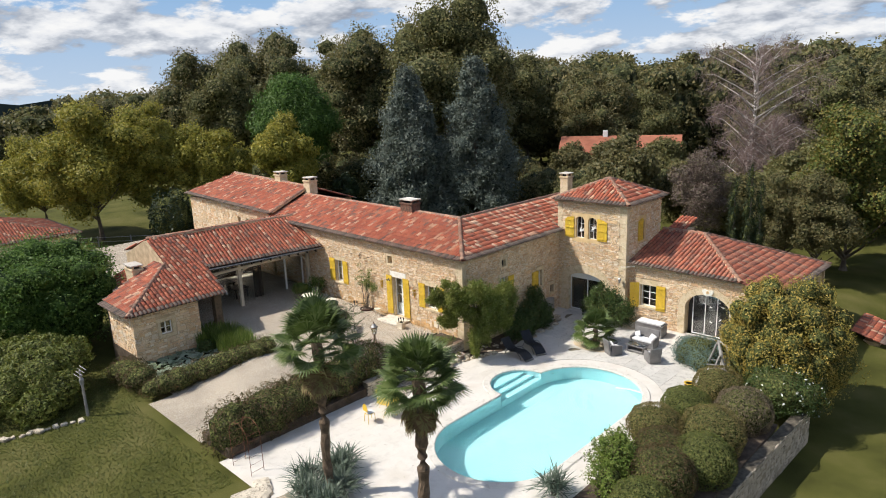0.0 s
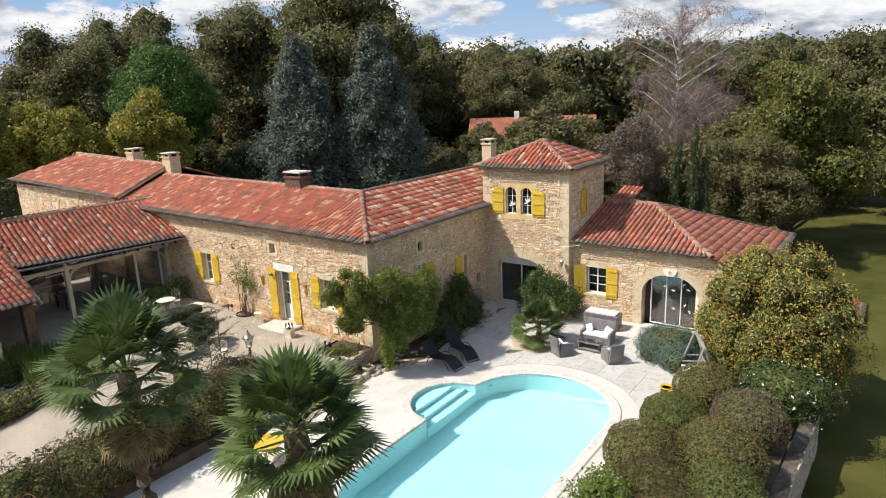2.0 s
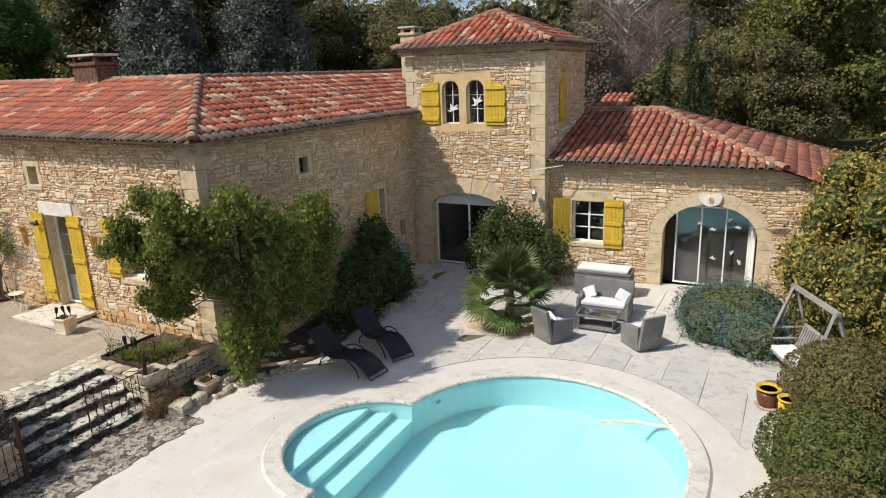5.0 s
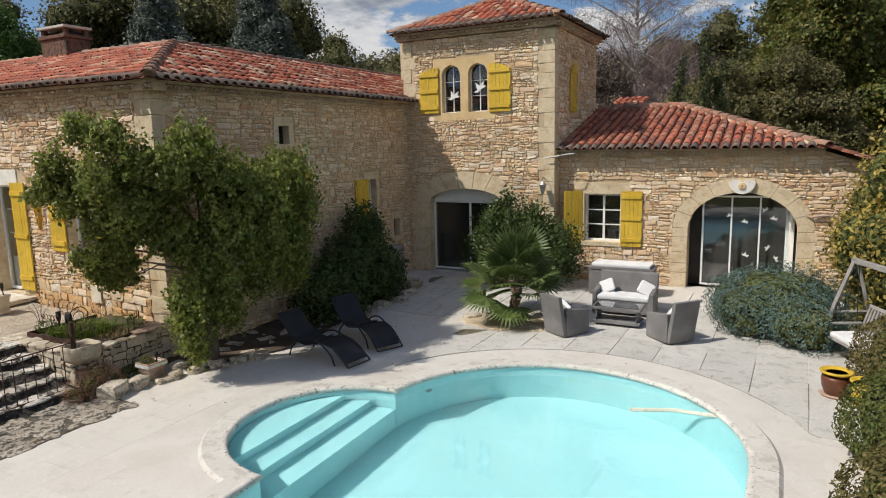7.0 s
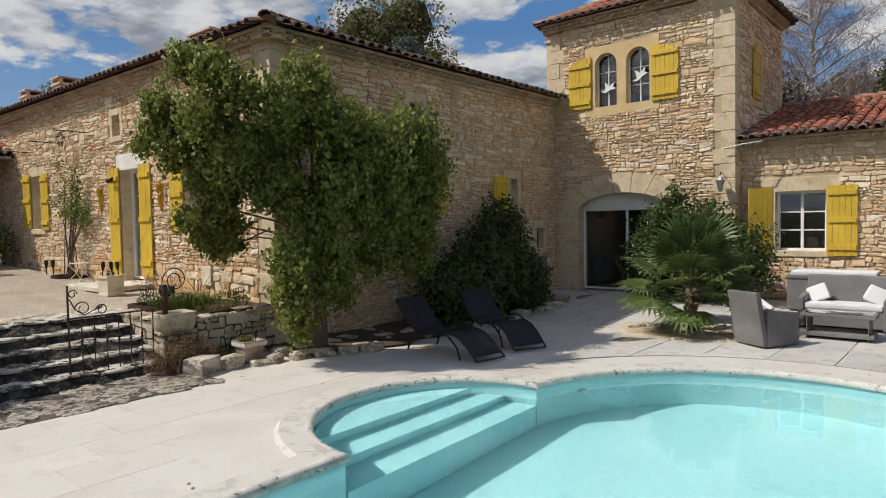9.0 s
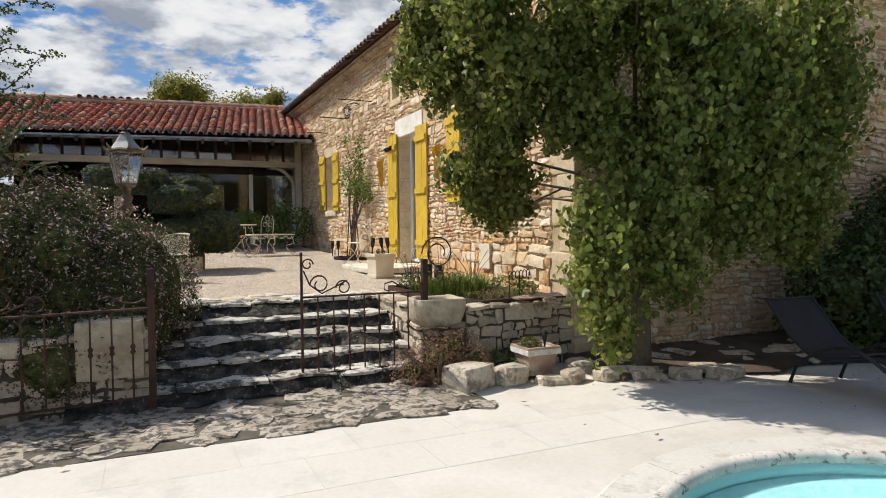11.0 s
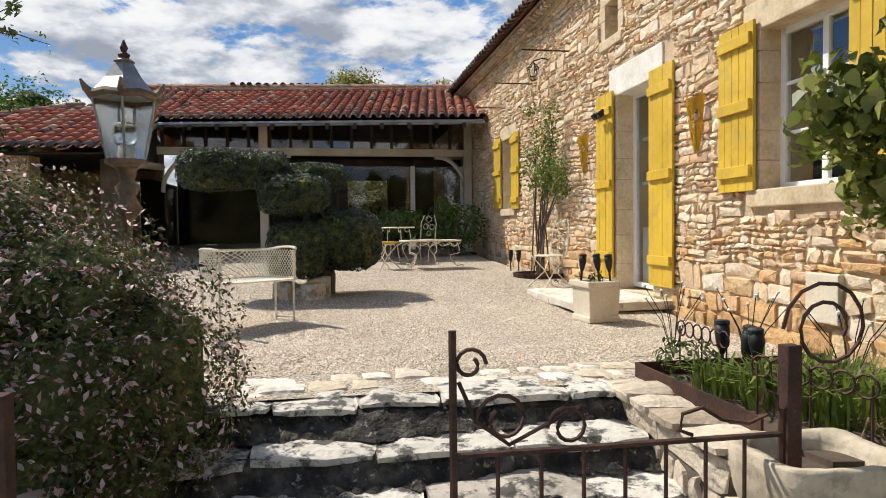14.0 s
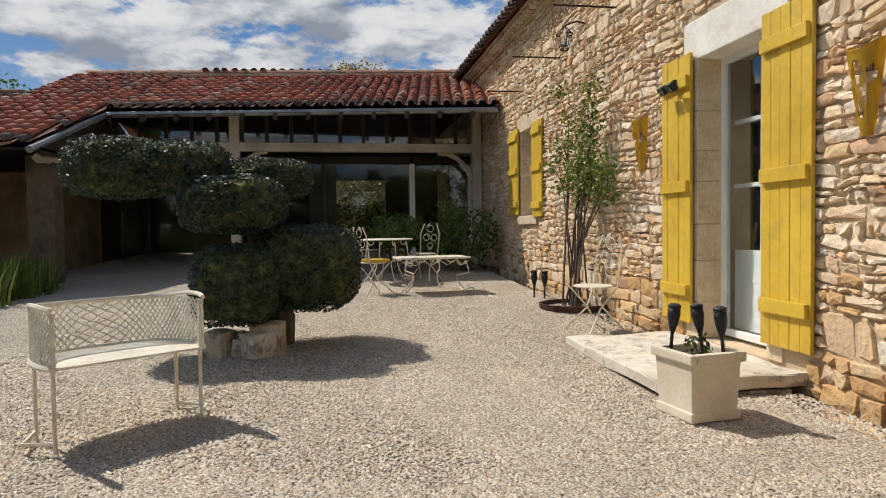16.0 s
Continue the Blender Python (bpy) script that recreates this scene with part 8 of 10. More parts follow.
for row in (rows_[0], rows_[-1]):
    lo = [bm.verts.new((v.co.x, v.co.y, TZ - 0.03)) for v in row]
    for i in range(6):
        bm.faces.new((row[i], row[i + 1], lo[i + 1], lo[i]))
bed_ = tagged(part("shade_bed", bm, M_SOIL, smooth=True), "dark soil bed with loose stones below the wall", "flower bed", kind="structure")
gd = random.Random(31)
for k in range(75):
    y = gd.uniform(24.7, 31.4)
    q = gd.uniform(0, 1) ** 0.6
    x = BX + 0.15 + q * (-20.75 - BX)
    a = gd.uniform(0.06, 0.21) * (0.75 if x > -21.0 else 1)
    fs = part("stone", rough_block(-a, a, -a * 0.62, a * 0.62, -0.04, 0.02 + gd.uniform(0, 0.05 if x < -21.0 else 0.015), 500 + k, 2, 0.024), M_EDGE, bed_)
    fs.matrix_basis = pose(x, y, TZ + 0.04, gd.uniform(-6, 6), gd.uniform(-6, 6), gd.uniform(0, 180))


# ---- terrace furniture ----
def cushion(name, x0, x1, y0, y1, z0, z1, parent, material=None, b=0.03, m=None):
    bm = bx(x0, x1, y0, y1, z0, z1, min(b, (z1 - z0) * 0.45), m)
    return part(name, bm, material or M_CUSHION, parent, smooth=False)


def wicker_seat(name, m, w, label, pillows=1, category="armchair", group=""):
    """A box-sided wicker seat, front to -y, centred on x."""
    ob = empty(name, m, label=label, category=category, group=group)
    part("base", bx(-w / 2 + 0.09, w / 2 - 0.09, -0.30, 0.28, 0.03, 0.32, 0.01), M_WICKER, ob)
    for s in (-1, 1):
        bm = bx(min(s * w / 2, s * (w / 2 - 0.10)), max(s * w / 2, s * (w / 2 - 0.10)), -0.34, 0.30, 0.0, 0.58, 0.02)
        for v in bm.verts:
            if v.co.z > 0.4 and v.co.y < -0.1:
                v.co.z -= 0.07
        part("arm", bm, M_WICKER, ob)
    bm = bx(-w / 2 + 0.02, w / 2 - 0.02, 0.26, 0.36, 0.0, 0.86, 0.025)
    for v in bm.verts:
        v.co.y += 0.16 * max(0, v.co.z - 0.35) / 0.5
    part("backrest", bm, M_WICKER, ob)
    cushion("seat_cushion", -w / 2 + 0.11, w / 2 - 0.11, -0.32, 0.24, 0.32, 0.42, ob)
    for k in range(pillows):
        s = -1 if k == 0 else 1
        pm = Matrix.Translation((s * (w / 2 - 0.24), 0.12, 0.55)) @ Matrix.Rotation(s * 0.43, 4, "Y") @ Matrix.Rotation(-0.45, 4, "X")
        cushion("pillow", -0.17, 0.17, -0.05, 0.05, -0.15, 0.15, ob, b=0.045, m=pm)
    return ob


wicker_seat("sofa", pose(-14.80, 31.32, tz(0, 31.3), 0, 0, 0), 1.36, "grey wicker two-seat sofa with white cushions", 2, "sofa")
wicker_seat("armchair", pose(-15.63, 29.55, tz(0, 29.5), 0, 0, 150), 0.64, "grey wicker armchair with a white cushion", 1, group="wicker armchairs")
wicker_seat("armchair", pose(-13.59, 29.88, tz(0, 29.9), 0, 0, 228), 0.64, "grey wicker armchair with a white cushion", 1, group="wicker armchairs")
ct = empty("coffee_table", pose(-14.76, 30.48, tz(0, 30.4), 0, 0, 1), label="low grey wicker coffee table with an open shelf", category="coffee table")
part("tabletop", bx(-0.52, 0.52, -0.28, 0.28, 0.34, 0.40, 0.012), M_WICKER, ct)
part("shelf", bx(-0.50, 0.50, -0.26, 0.26, 0.03, 0.10, 0.01), M_WICKER, ct)
for s in (-1, 1):
    part("side_panel", bx(min(s * 0.43, s * 0.42), max(s * 0.43, s * 0.42), -0.27, 0.27, 0.0, 0.34, 0.01), M_WICKER, ct)
part("glass_plate", bx(-0.48, 0.48, -0.24, 0.24, 0.401, 0.408), M_GLASS, ct)
sb = empty("storage_box", pose(-15.22, 32.92, tz(0, 32.9), 0, 0, 1), label="grey wicker cushion box with a white mattress on top", category="storage box")
part("body", bx(-0.78, 0.78, -0.35, 0.35, 0, 0.62, 0.015), M_WICKER, sb)
part("lid", bx(-0.80, 0.80, -0.37, 0.37, 0.62, 0.68, 0.012), M_WICKER, sb)
cushion("mattress", -0.72, 0.72, -0.31, 0.31, 0.68, 0.77, sb)


def lounger(m):
    ob = empty("sun_lounger", m, label="black mesh sun lounger with a curved metal frame", category="sun lounger", group="black sun loungers")
    prof = [(-0.95, 0.78), (-0.80, 0.62), (-0.62, 0.43), (-0.42, 0.31), (-0.2, 0.28), (0.05, 0.33), (0.3, 0.38), (0.52, 0.34), (0.72, 0.22), (0.88, 0.08)]
    verts, faces = [], []
    for y in (-0.27, 0.27):
        for x, z in prof:
            verts.append((x, y, z))
    n = len(prof)
    bm = bmesh.new()
    top = [[bm.verts.new((x, y, z)) for x, z in prof] for y in (-0.27, 0, 0.27)]
    bot = [[bm.verts.new((x, y, z - 0.012)) for x, z in prof] for y in (-0.27, 0, 0.27)]
    for rows in (top, bot):
        for i in range(2):
            for k in range(n - 1):
                bm.faces.new((rows[i][k], rows[i][k + 1], rows[i + 1][k + 1], rows[i + 1][k]))
    part("sling", bm, M_MESH, ob, smooth=True)
    for y in (-0.29, 0.29):
        part("side_rail", tube(bmesh.new(), [(x, y, z) for x, z in prof] + [(0.95, y, 0.02)], 0.016, 6), M_BLACKIRON, ob)
        arc = [(-0.55 + 1.1 * t, y * 1.08, 0.02 + 0.42 * math.sin(math.pi * (0.12 + 0.76 * t))) for t in np.linspace(0, 1, 9)]
        part("rocker_leg", tube(bmesh.new(), [(-0.62, y * 1.08, 0.0)] + arc + [(0.62, y * 1.08, 0.0)], 0.016, 6), M_BLACKIRON, ob)
    for x, z in ((-0.95, 0.78), (0.95, 0.02), (0.0, 0.36)):
        part("cross_bar", tube(bmesh.new(), [(x, -0.29, z), (x, 0.29, z)], 0.014, 6), M_BLACKIRON, ob)
    return ob


lounger(pose(-19.44, 26.12, TZ, 0, 0, -8))
lounger(pose(-19.31, 27.38, TZ, 0, 0, -25))

# swing seat
sw = empty("swing_seat", pose(-10.12, 29.5, TZ - 0.02, 0, 0, -65), label="silvered wooden garden swing with a white cushion", category="swing seat")
for s in (-1, 1):
    for d in (-1, 1):
        part("leg", tube(bmesh.new(), [(s * 0.92, d * 0.6, 0), (s * 0.82, d * 0.03, 1.78)], 0.042, 4), M_GREYWOOD, sw)
    part("brace", tube(bmesh.new(), [(s * 0.88, -0.33, 0.82), (s * 0.88, 0.33, 0.82)], 0.03, 4), M_GREYWOOD, sw)
part("top_beam", bx(-0.9, 0.9, -0.045, 0.045, 1.74, 1.83, 0.01), M_GREYWOOD, sw)
bench_ = part("bench", bx(-0.62, 0.62, -0.5, 0.02, 0.40, 0.45, 0.01), M_GREYWOOD, sw)
for k in range(15):
    x = -0.6 + k * 1.2 / 14
    part("back_slat", bx(x - 0.025, x + 0.025, 0.0, 0.02, 0, 0.56, 0.004, Matrix.Translation((0, 0.02, 0.45)) @ Matrix.Rotation(-0.3, 4, "X")), M_GREYWOOD, bench_)
part("back_rail", bx(-0.62, 0.62, -0.01, 0.03, 0.54, 0.60, 0.006, Matrix.Translation((0, 0.02, 0.45)) @ Matrix.Rotation(-0.3, 4, "X")), M_GREYWOOD, bench_)
cushion("cushion", -0.6, 0.6, -0.5, -0.02, 0.45, 0.54, sw)
for s in (-1, 1):
    part("armrest", bx(min(s * 0.58, s * 0.63), max(s * 0.58, s * 0.63), -0.46, 0.06, 0.66, 0.70, 0.006), M_GREYWOOD, bench_)
    for d in (-0.46, 0.0):
        part("chain", tube(bmesh.new(), [(s * 0.63, d, 0.45), (s * 0.7, 0, 1.76)], 0.008, 4), M_BLACKIRON, sw)


def turned(prof, n=18):
    bm = bmesh.new()
    rings = [[bm.verts.new((r * math.cos(2 * math.pi * i / n), r * math.sin(2 * math.pi * i / n), z)) for i in range(n)] for r, z in prof]
    for a, b in zip(rings, rings[1:]):
        for i in range(n):
            bm.faces.new((a[i], a[(i + 1) % n], b[(i + 1) % n], b[i]))
    bm.faces.new(rings[0][::-1])
    bm.faces.new(rings[-1])
    return bm


for x, y, mm_, lb, s in ((-10.8, 27.95, 0, "brown glazed pot with a yellow rim on a saucer", 1.0), (-10.45, 27.62, 1, "yellow glazed garden pot", 0.85)):
    po = empty("garden_pot", pose(x, y, TZ - 0.02), label=lb, category="pot", group="glazed pots")
    part("saucer", turned([(0.2 * s, 0), (0.23 * s, 0.03), (0.2 * s, 0.035)]), M_TERRA, po)
    part("pot_body", turned([(0.15 * s, 0.03), (0.2 * s, 0.16), (0.215 * s, 0.28), (0.2 * s, 0.33)]), M_YELLOW if mm_ else M_BROWNPOT, po, smooth=True)
    part("rim", turned([(0.225 * s, 0.375), (0.24 * s, 0.39), (0.24 * s, 0.41), (0.2 * s, 0.415), (0.17 * s, 0.36)]), M_YELLOW, po, smooth=True)
    part("soil", turned([(0.18 * s, 0.36), (0.16 * s, 0.375)]), M_SOIL, po)

# yellow table and chairs beyond the palms
yt = empty("garden_table", pose(-19.9, 17.4, TZ - 0.03), label="round yellow garden table", category="table")
part("tabletop", turned([(0.50, 0.70), (0.52, 0.715), (0.5, 0.73)], 24), M_YELLOW, yt)
for a in (0.5, 2.6, 4.7):
    part("leg", tube(bmesh.new(), [(0.35 * math.cos(a), 0.35 * math.sin(a), 0), (0.08 * math.cos(a), 0.08 * math.sin(a), 0.4), (0.2 * math.cos(a), 0.2 * math.sin(a), 0.7)], 0.015, 5), M_YELLOW, yt)


def yellow_chair(m):
    ob = empty("garden_chair", m, label="yellow metal garden chair with a white seat pad", category="chair", group="yellow chairs")
    part("seat", turned([(0.20, 0.42), (0.21, 0.43), (0.2, 0.44)]), M_YELLOW, ob)
    cushion("seat_pad", -0.17, 0.17, -0.17, 0.17, 0.44, 0.475, ob)
    bm = bmesh.new()
    pts = [(0.21 * math.cos(t) , 0.2, 0.64 + 0.26 * math.sin(t)) for t in np.linspace(-0.3, math.pi + 0.3, 13)]
    f = [bm.verts.new(p_) for p_ in pts]
    b = [bm.verts.new((p_[0], p_[1] + 0.015, p_[2])) for p_ in pts]
    bm.faces.new(f)
    bm.faces.new(b[::-1])
    for i in range(len(f)):
        bm.faces.new((f[i], f[(i + 1) % len(f)], b[(i + 1) % len(f)], b[i]))
    part("backrest", bm, M_YELLOW, ob)
    for i in (-1, 1):
        for j in (-1, 1):
            part("leg", tube(bmesh.new(), [(i * 0.19, j * 0.19, 0), (i * 0.15, j * 0.15, 0.42)], 0.011, 5), M_YELLOW, ob)
    return ob


yellow_chair(pose(-20.8, 17.75, TZ - 0.03, 0, 0, 70))
yellow_chair(pose(-20.1, 16.45, TZ - 0.03, 0, 0, 170))
yellow_chair(pose(-19.2, 18.3, TZ - 0.03, 0, 0, -40))

# rusty rose arch by the lawn
ar = empty("garden_arch", pose(-20.95, 11.0, -0.82, 0, 0, 4), label="rusty metal rose arch at the end of the hedge", category="garden arch")
for yy in (-0.28, 0.28):
    for s in (-1, 1):
        part("upright", tube(bmesh.new(), [(s * 0.62, yy, 0), (s * 0.62, yy, 1.55)], 0.012, 5), M_RUST, ar)
    part("hoop", tube(bmesh.new(), [(0.62 * math.cos(t), yy, 1.55 + 0.55 * math.sin(t)) for t in np.linspace(0, math.pi, 13)], 0.012, 5), M_RUST, ar)
for s in (-1, 1):
    for k in range(5):
        part("rung", tube(bmesh.new(), [(s * 0.62, -0.28, 0.2 + k * 0.32), (s * 0.62, 0.28, 0.2 + k * 0.32)], 0.008, 4), M_RUST, ar)
for t in np.linspace(0.35, math.pi - 0.35, 5):
    part("rung", tube(bmesh.new(), [(0.62 * math.cos(t), -0.28, 1.55 + 0.55 * math.sin(t)), (0.62 * math.cos(t), 0.28, 1.55 + 0.55 * math.sin(t))], 0.008, 4), M_RUST, ar)
part("finial", tube(bmesh.new(), [(0, 0, 2.08), (0, 0, 2.2), (0, 0, 2.24), (0, 0, 2.3)], [0.01, 0.012, 0.035, 0.01], 6), M_RUST, ar)


def yucca(x, y, z, h, seed, label="spiky blue-green yucca clump"):
    ob = empty("yucca", pose(x, y, z), label=label, category="yucca", group="yuccas")
    gg = np.random.default_rng(seed)
    n = 260
    d = unit(np.stack([gg.normal(size=n), gg.normal(size=n), np.abs(gg.normal(size=n)) * 0.8 + 0.05], 1))
    L = h * gg.uniform(0.55, 1.0, (n, 1))
    b = d * 0.08 + np.stack([gg.normal(size=n) * 0.18, gg.normal(size=n) * 0.18, gg.uniform(0.15, 0.55, n)], 1)
    s = unit(np.cross(d, [0, 0, 1])) * 0.022
    m1, t1 = b + d * L * 0.5, b + d * L + np.array([0, 0, -0.10]) * L
    q = np.concatenate([np.stack([b - s * 0.6, b + s * 0.6, m1 + s, m1 - s], 1), np.stack([m1 - s, m1 + s, t1 + s * 0.05, t1 - s * 0.05], 1)])
    quads_mesh("leaves", q, L_YUCCA, ob)
    part("stem", tube(bmesh.new(), [(0, 0, -0.1), (0.02, 0, 0.5)], 0.09, 7), M_BARK, ob)
    return ob


for k, (x, y, h) in enumerate(((-18.2, 11.9, 0.95), (-17.7, 12.9, 0.9), (-17.3, 11.3, 0.95), (-16.7, 12.4, 0.8), (-18.0, 13.4, 0.8), (-16.4, 11.4, 0.9))):
    yucca(x, y, -0.78, h, 300 + k)
yucca(-11.0, 17.3, -0.75, 0.8, 320, "dark spiky yucca at the end of the shrub bed")
for k in range(16):
    x, y, s = g.uniform(-20.0, -15.4), g.uniform(9.9, 11.2), g.uniform(0.2, 0.5)
    rk = part("rock", rough_block(-s, s, -s * 0.7, s * 0.7, -0.1, s * 0.43, 130 + k, 3, 0.06), M_EDGE)
    rk.matrix_basis = pose(x, y, -0.82, 0, 0, g.uniform(0, 180))
    tagged(rk, "weathered pale limestone rock in gravel", "rock", "rockery rocks")
for k in range(14):
    a, r = g.uniform(0, 6.28), g.uniform(0.35, 0.95)
    s = g.uniform(0.07, 0.2)
    rk = part("rock", rough_block(-s, s, -s * 0.7, s * 0.7, -0.04, s * 0.45, 150 + k, 2, 0.03), M_EDGE)
    rk.matrix_basis = pose(-17.05 + r * math.cos(a) * 1.1, 29.95 + r * math.sin(a) * 0.7, tz(0, 30) - 0.03, 0, 0, g.uniform(0, 180))
    tagged(rk, "rough ochre stone at the foot of the young palm", "rock", "palm bed rocks")
bm = turned([(1.15, -0.04), (1.1, 0.0), (0.6, 0.03)], 22)
bm.transform(Matrix.Diagonal((1.1, 0.75, 1, 1)))
gb = tagged(part("palm_bed", bm, M_GRAVELBED), "round bed of ochre gravel under the young palm", "flower bed", kind="structure")
gb.matrix_basis = pose(-17.05, 29.95, tz(0, 30) - 0.02)

# ---- courtyard things ----
def cz(x, y):
    return court_z(x, y)


ol = empty("olive_tree", pose(-28.5, 21.0, cz(-28.5, 21.0)), label="cloud-pruned olive tree with flat clipped pads", category="olive tree")
bm = bmesh.new()
tube(bm, [(0, 0, -0.1), (0, 0.03, 0.25), (0, -0.06, 0.7), (0.0, -0.2, 1.1), (0.0, -0.4, 1.45), (0.0, -0.95, 1.62)], [0.15, 0.13, 0.10, 0.07, 0.055, 0.04], 8)
tube(bm, [(0, 0.03, 0.25), (0.1, 0.05, 0.5), (0.15, 0.1, 0.75)], [0.09, 0.07, 0.05], 7)
tube(bm, [(0.05, -0.2, 0.62), (0.0, -0.2, 1.0), (0.0, -0.2, 1.4)], [0.07, 0.06, 0.04], 7)
part("trunk", bm, M_BARK, ol)
OZ = cz(-28.5, 21.0)
for k, bl in enumerate(([(-0.1, -1.35, 1.74 - OZ, 0.42, 0.42, 0.25), (-0.1, -0.80, 1.74 - OZ, 0.42, 0.36, 0.22)], [(-0.3, -0.12, 1.66 - OZ, 0.34, 0.42, 0.18), (0.15, -0.33, 1.40 - OZ, 0.40, 0.42, 0.24)], [(0.0, 0.28, 0.82 - OZ, 0.46, 0.46, 0.37), (0.3, -0.30, 0.70 - OZ, 0.38, 0.36, 0.33)])):
    crown("clipped_pad", 400 + k, bl, 10500, 0.036, L_OLIVE, ol, inner=0.93, core=0.94, rough=0.05, square=3.6, level=3)
    crown("new_shoot", 420 + k, bl, 700, 0.05, L_OLIVE, ol, inner=1.02, rough=0.08, square=3.6, lift=0.1, aspect=0.25)["kind"] = "stuff"
for k, (a, b) in enumerate(((0.28, 0.02), (0.42, 0.12), (0.3, 0.2), (0.1, -0.12), (0.33, -0.22))):
    rk = part("rock", rough_block(-0.15, 0.15, -0.12, 0.12, -0.05, 0.14 + 0.06 * (k % 3), 170 + k, 2, 0.03), M_EDGE)
    rk.matrix_basis = pose(-28.45 + a, 20.75 + b, cz(-28.5, 20.7), 0, 0, k * 40)
    tagged(rk, "pale stone at the foot of the olive tree", "rock", "olive bed rocks")


def curved_bench(m):
    """Cream metal seat with a bowed lattice back and tub ends; it faces -y."""
    ob = empty("garden_bench", m, label="cream metal garden bench with a curved lattice back", category="bench")
    W, D = 0.43, 0.34
    def rim(t, z, k=1.0):
        x = W * math.copysign(abs(math.cos(t)) ** 0.6, math.cos(t))
        y = D * math.copysign(abs(math.sin(t)) ** 0.8, math.sin(t)) - 0.12
        if k < 1:
            y *= k
        return Vector((x, y - 0.10 * math.cos(t * 2 - math.pi) * 0.0, z))
    ts = np.linspace(-0.45, math.pi + 0.45, 31)
    H0, H1 = 0.44, 0.72
    part("top_rail", tube(bmesh.new(), [rim(t, H1 + 0.03 * abs(math.cos(t)) ** 6) for t in ts], 0.014, 6), M_CREAM, ob)
    part("seat_rail", tube(bmesh.new(), [rim(t, H0) for t in ts], 0.017, 6), M_CREAM, ob)
    bm = bmesh.new()
    n = 44
    for k in range(-6, n):
        for s in (1, -1):
            a, b = (k, k + 6) if s > 0 else (k + 6, k)
            pts = []
            for q in np.linspace(0, 1, 4):
                u = a + (b - a) * q
                if 0 <= u <= n:
                    t = -0.45 + (math.pi + 0.9) * u / n
                    pts.append(rim(t, H0 + (H1 - H0) * q))
            if len(pts) > 1:
                tube(bm, pts, 0.0045, 4)
    part("lattice", bm, M_CREAM, ob, "pierced cream lattice")["kind"] = "stuff"
    bm = bmesh.new()
    front = [rim(t, H0) for t in ts]
    f = [bm.verts.new(p_) for p_ in front]
    b = [bm.verts.new(p_ - Vector((0, 0, 0.012))) for p_ in front]
    bm.faces.new(f)
    bm.faces.new(b[::-1])
    for i in range(len(f)):
        bm.faces.new((f[i], f[(i + 1) % len(f)], b[(i + 1) % len(f)], b[i]))
    part("seat", bm, M_CREAM, ob, "pierced cream seat plate")
    for s in (-1, 1):
        part("leg", tube(bmesh.new(), [(s * 0.39, -0.27, H0), (s * 0.39, -0.27, 0)], 0.0105, 6), M_CREAM, ob)
        part("leg", tube(bmesh.new(), [(s * 0.39, 0.05, H0), (s * 0.39, 0.05, 0)], 0.0105, 6), M_CREAM, ob)
        part("stretcher", tube(bmesh.new(), [(s * 0.39, -0.27, 0.05), (s * 0.5, -0.12, 0.04), (s * 0.39, 0.05, 0.05)], 0.011, 6), M_CREAM, ob)
        part("upright", tube(bmesh.new(), [(s * 0.39, -0.28, H0), (s * 0.39, -0.28, H1)], 0.012, 6), M_CREAM, ob)
    return ob


curved_bench(pose(-26.34, 20.28, cz(-26.4, 20.4), 0, 0, 128))


def bistro_chair(m, cush=False, label="cream wrought iron garden chair with a scrolled back"):
    ob = empty("garden_chair", m, label=label, category="chair", group="bistro chairs")
    part("seat", turned([(0.19, 0.44), (0.20, 0.452), (0.19, 0.46)], 16), M_CREAM, ob)
    if cush:
        cushion("seat_cushion", -0.18, 0.18, -0.18, 0.18, 0.46, 0.50, ob, M_YELLOW)
    for s in (-1, 1):
        part("leg", tube(bmesh.new(), [(s * 0.2, -0.22, 0), (s * 0.1, 0.0, 0.22), (s * 0.17, 0.17, 0.45)], 0.010, 5), M_CREAM, ob)
        part("leg", tube(bmesh.new(), [(s * 0.2, 0.24, 0), (s * 0.12, 0.02, 0.24), (s * 0.17, -0.17, 0.45)], 0.010, 5), M_CREAM, ob)
        part("back_upright", tube(bmesh.new(), [(s * 0.17, 0.17, 0.45), (s * 0.18, 0.22, 0.8), (s * 0.12, 0.25, 0.96)], 0.010, 5), M_CREAM, ob)
    for c, r, a0 in (((-0.07, 0.225, 0.72), 0.07, 0), ((0.07, 0.225, 0.72), 0.07, math.pi), ((0, 0.24, 0.88), 0.08, math.pi / 2), ((0, 0.21, 0.58), 0.06, -math.pi / 2)):
        pts = []
        for k in range(16):
            a = a0 + 2 * math.pi * 1.2 * k / 15
            rr = r * (1 - 0.4 * k / 15)
            pts.append((c[0] + rr * math.cos(a), c[1] + 0.0, c[2] + rr * math.sin(a)))
        part("scroll", tube(bmesh.new(), pts, 0.006, 4), M_CREAM, ob)
    return ob


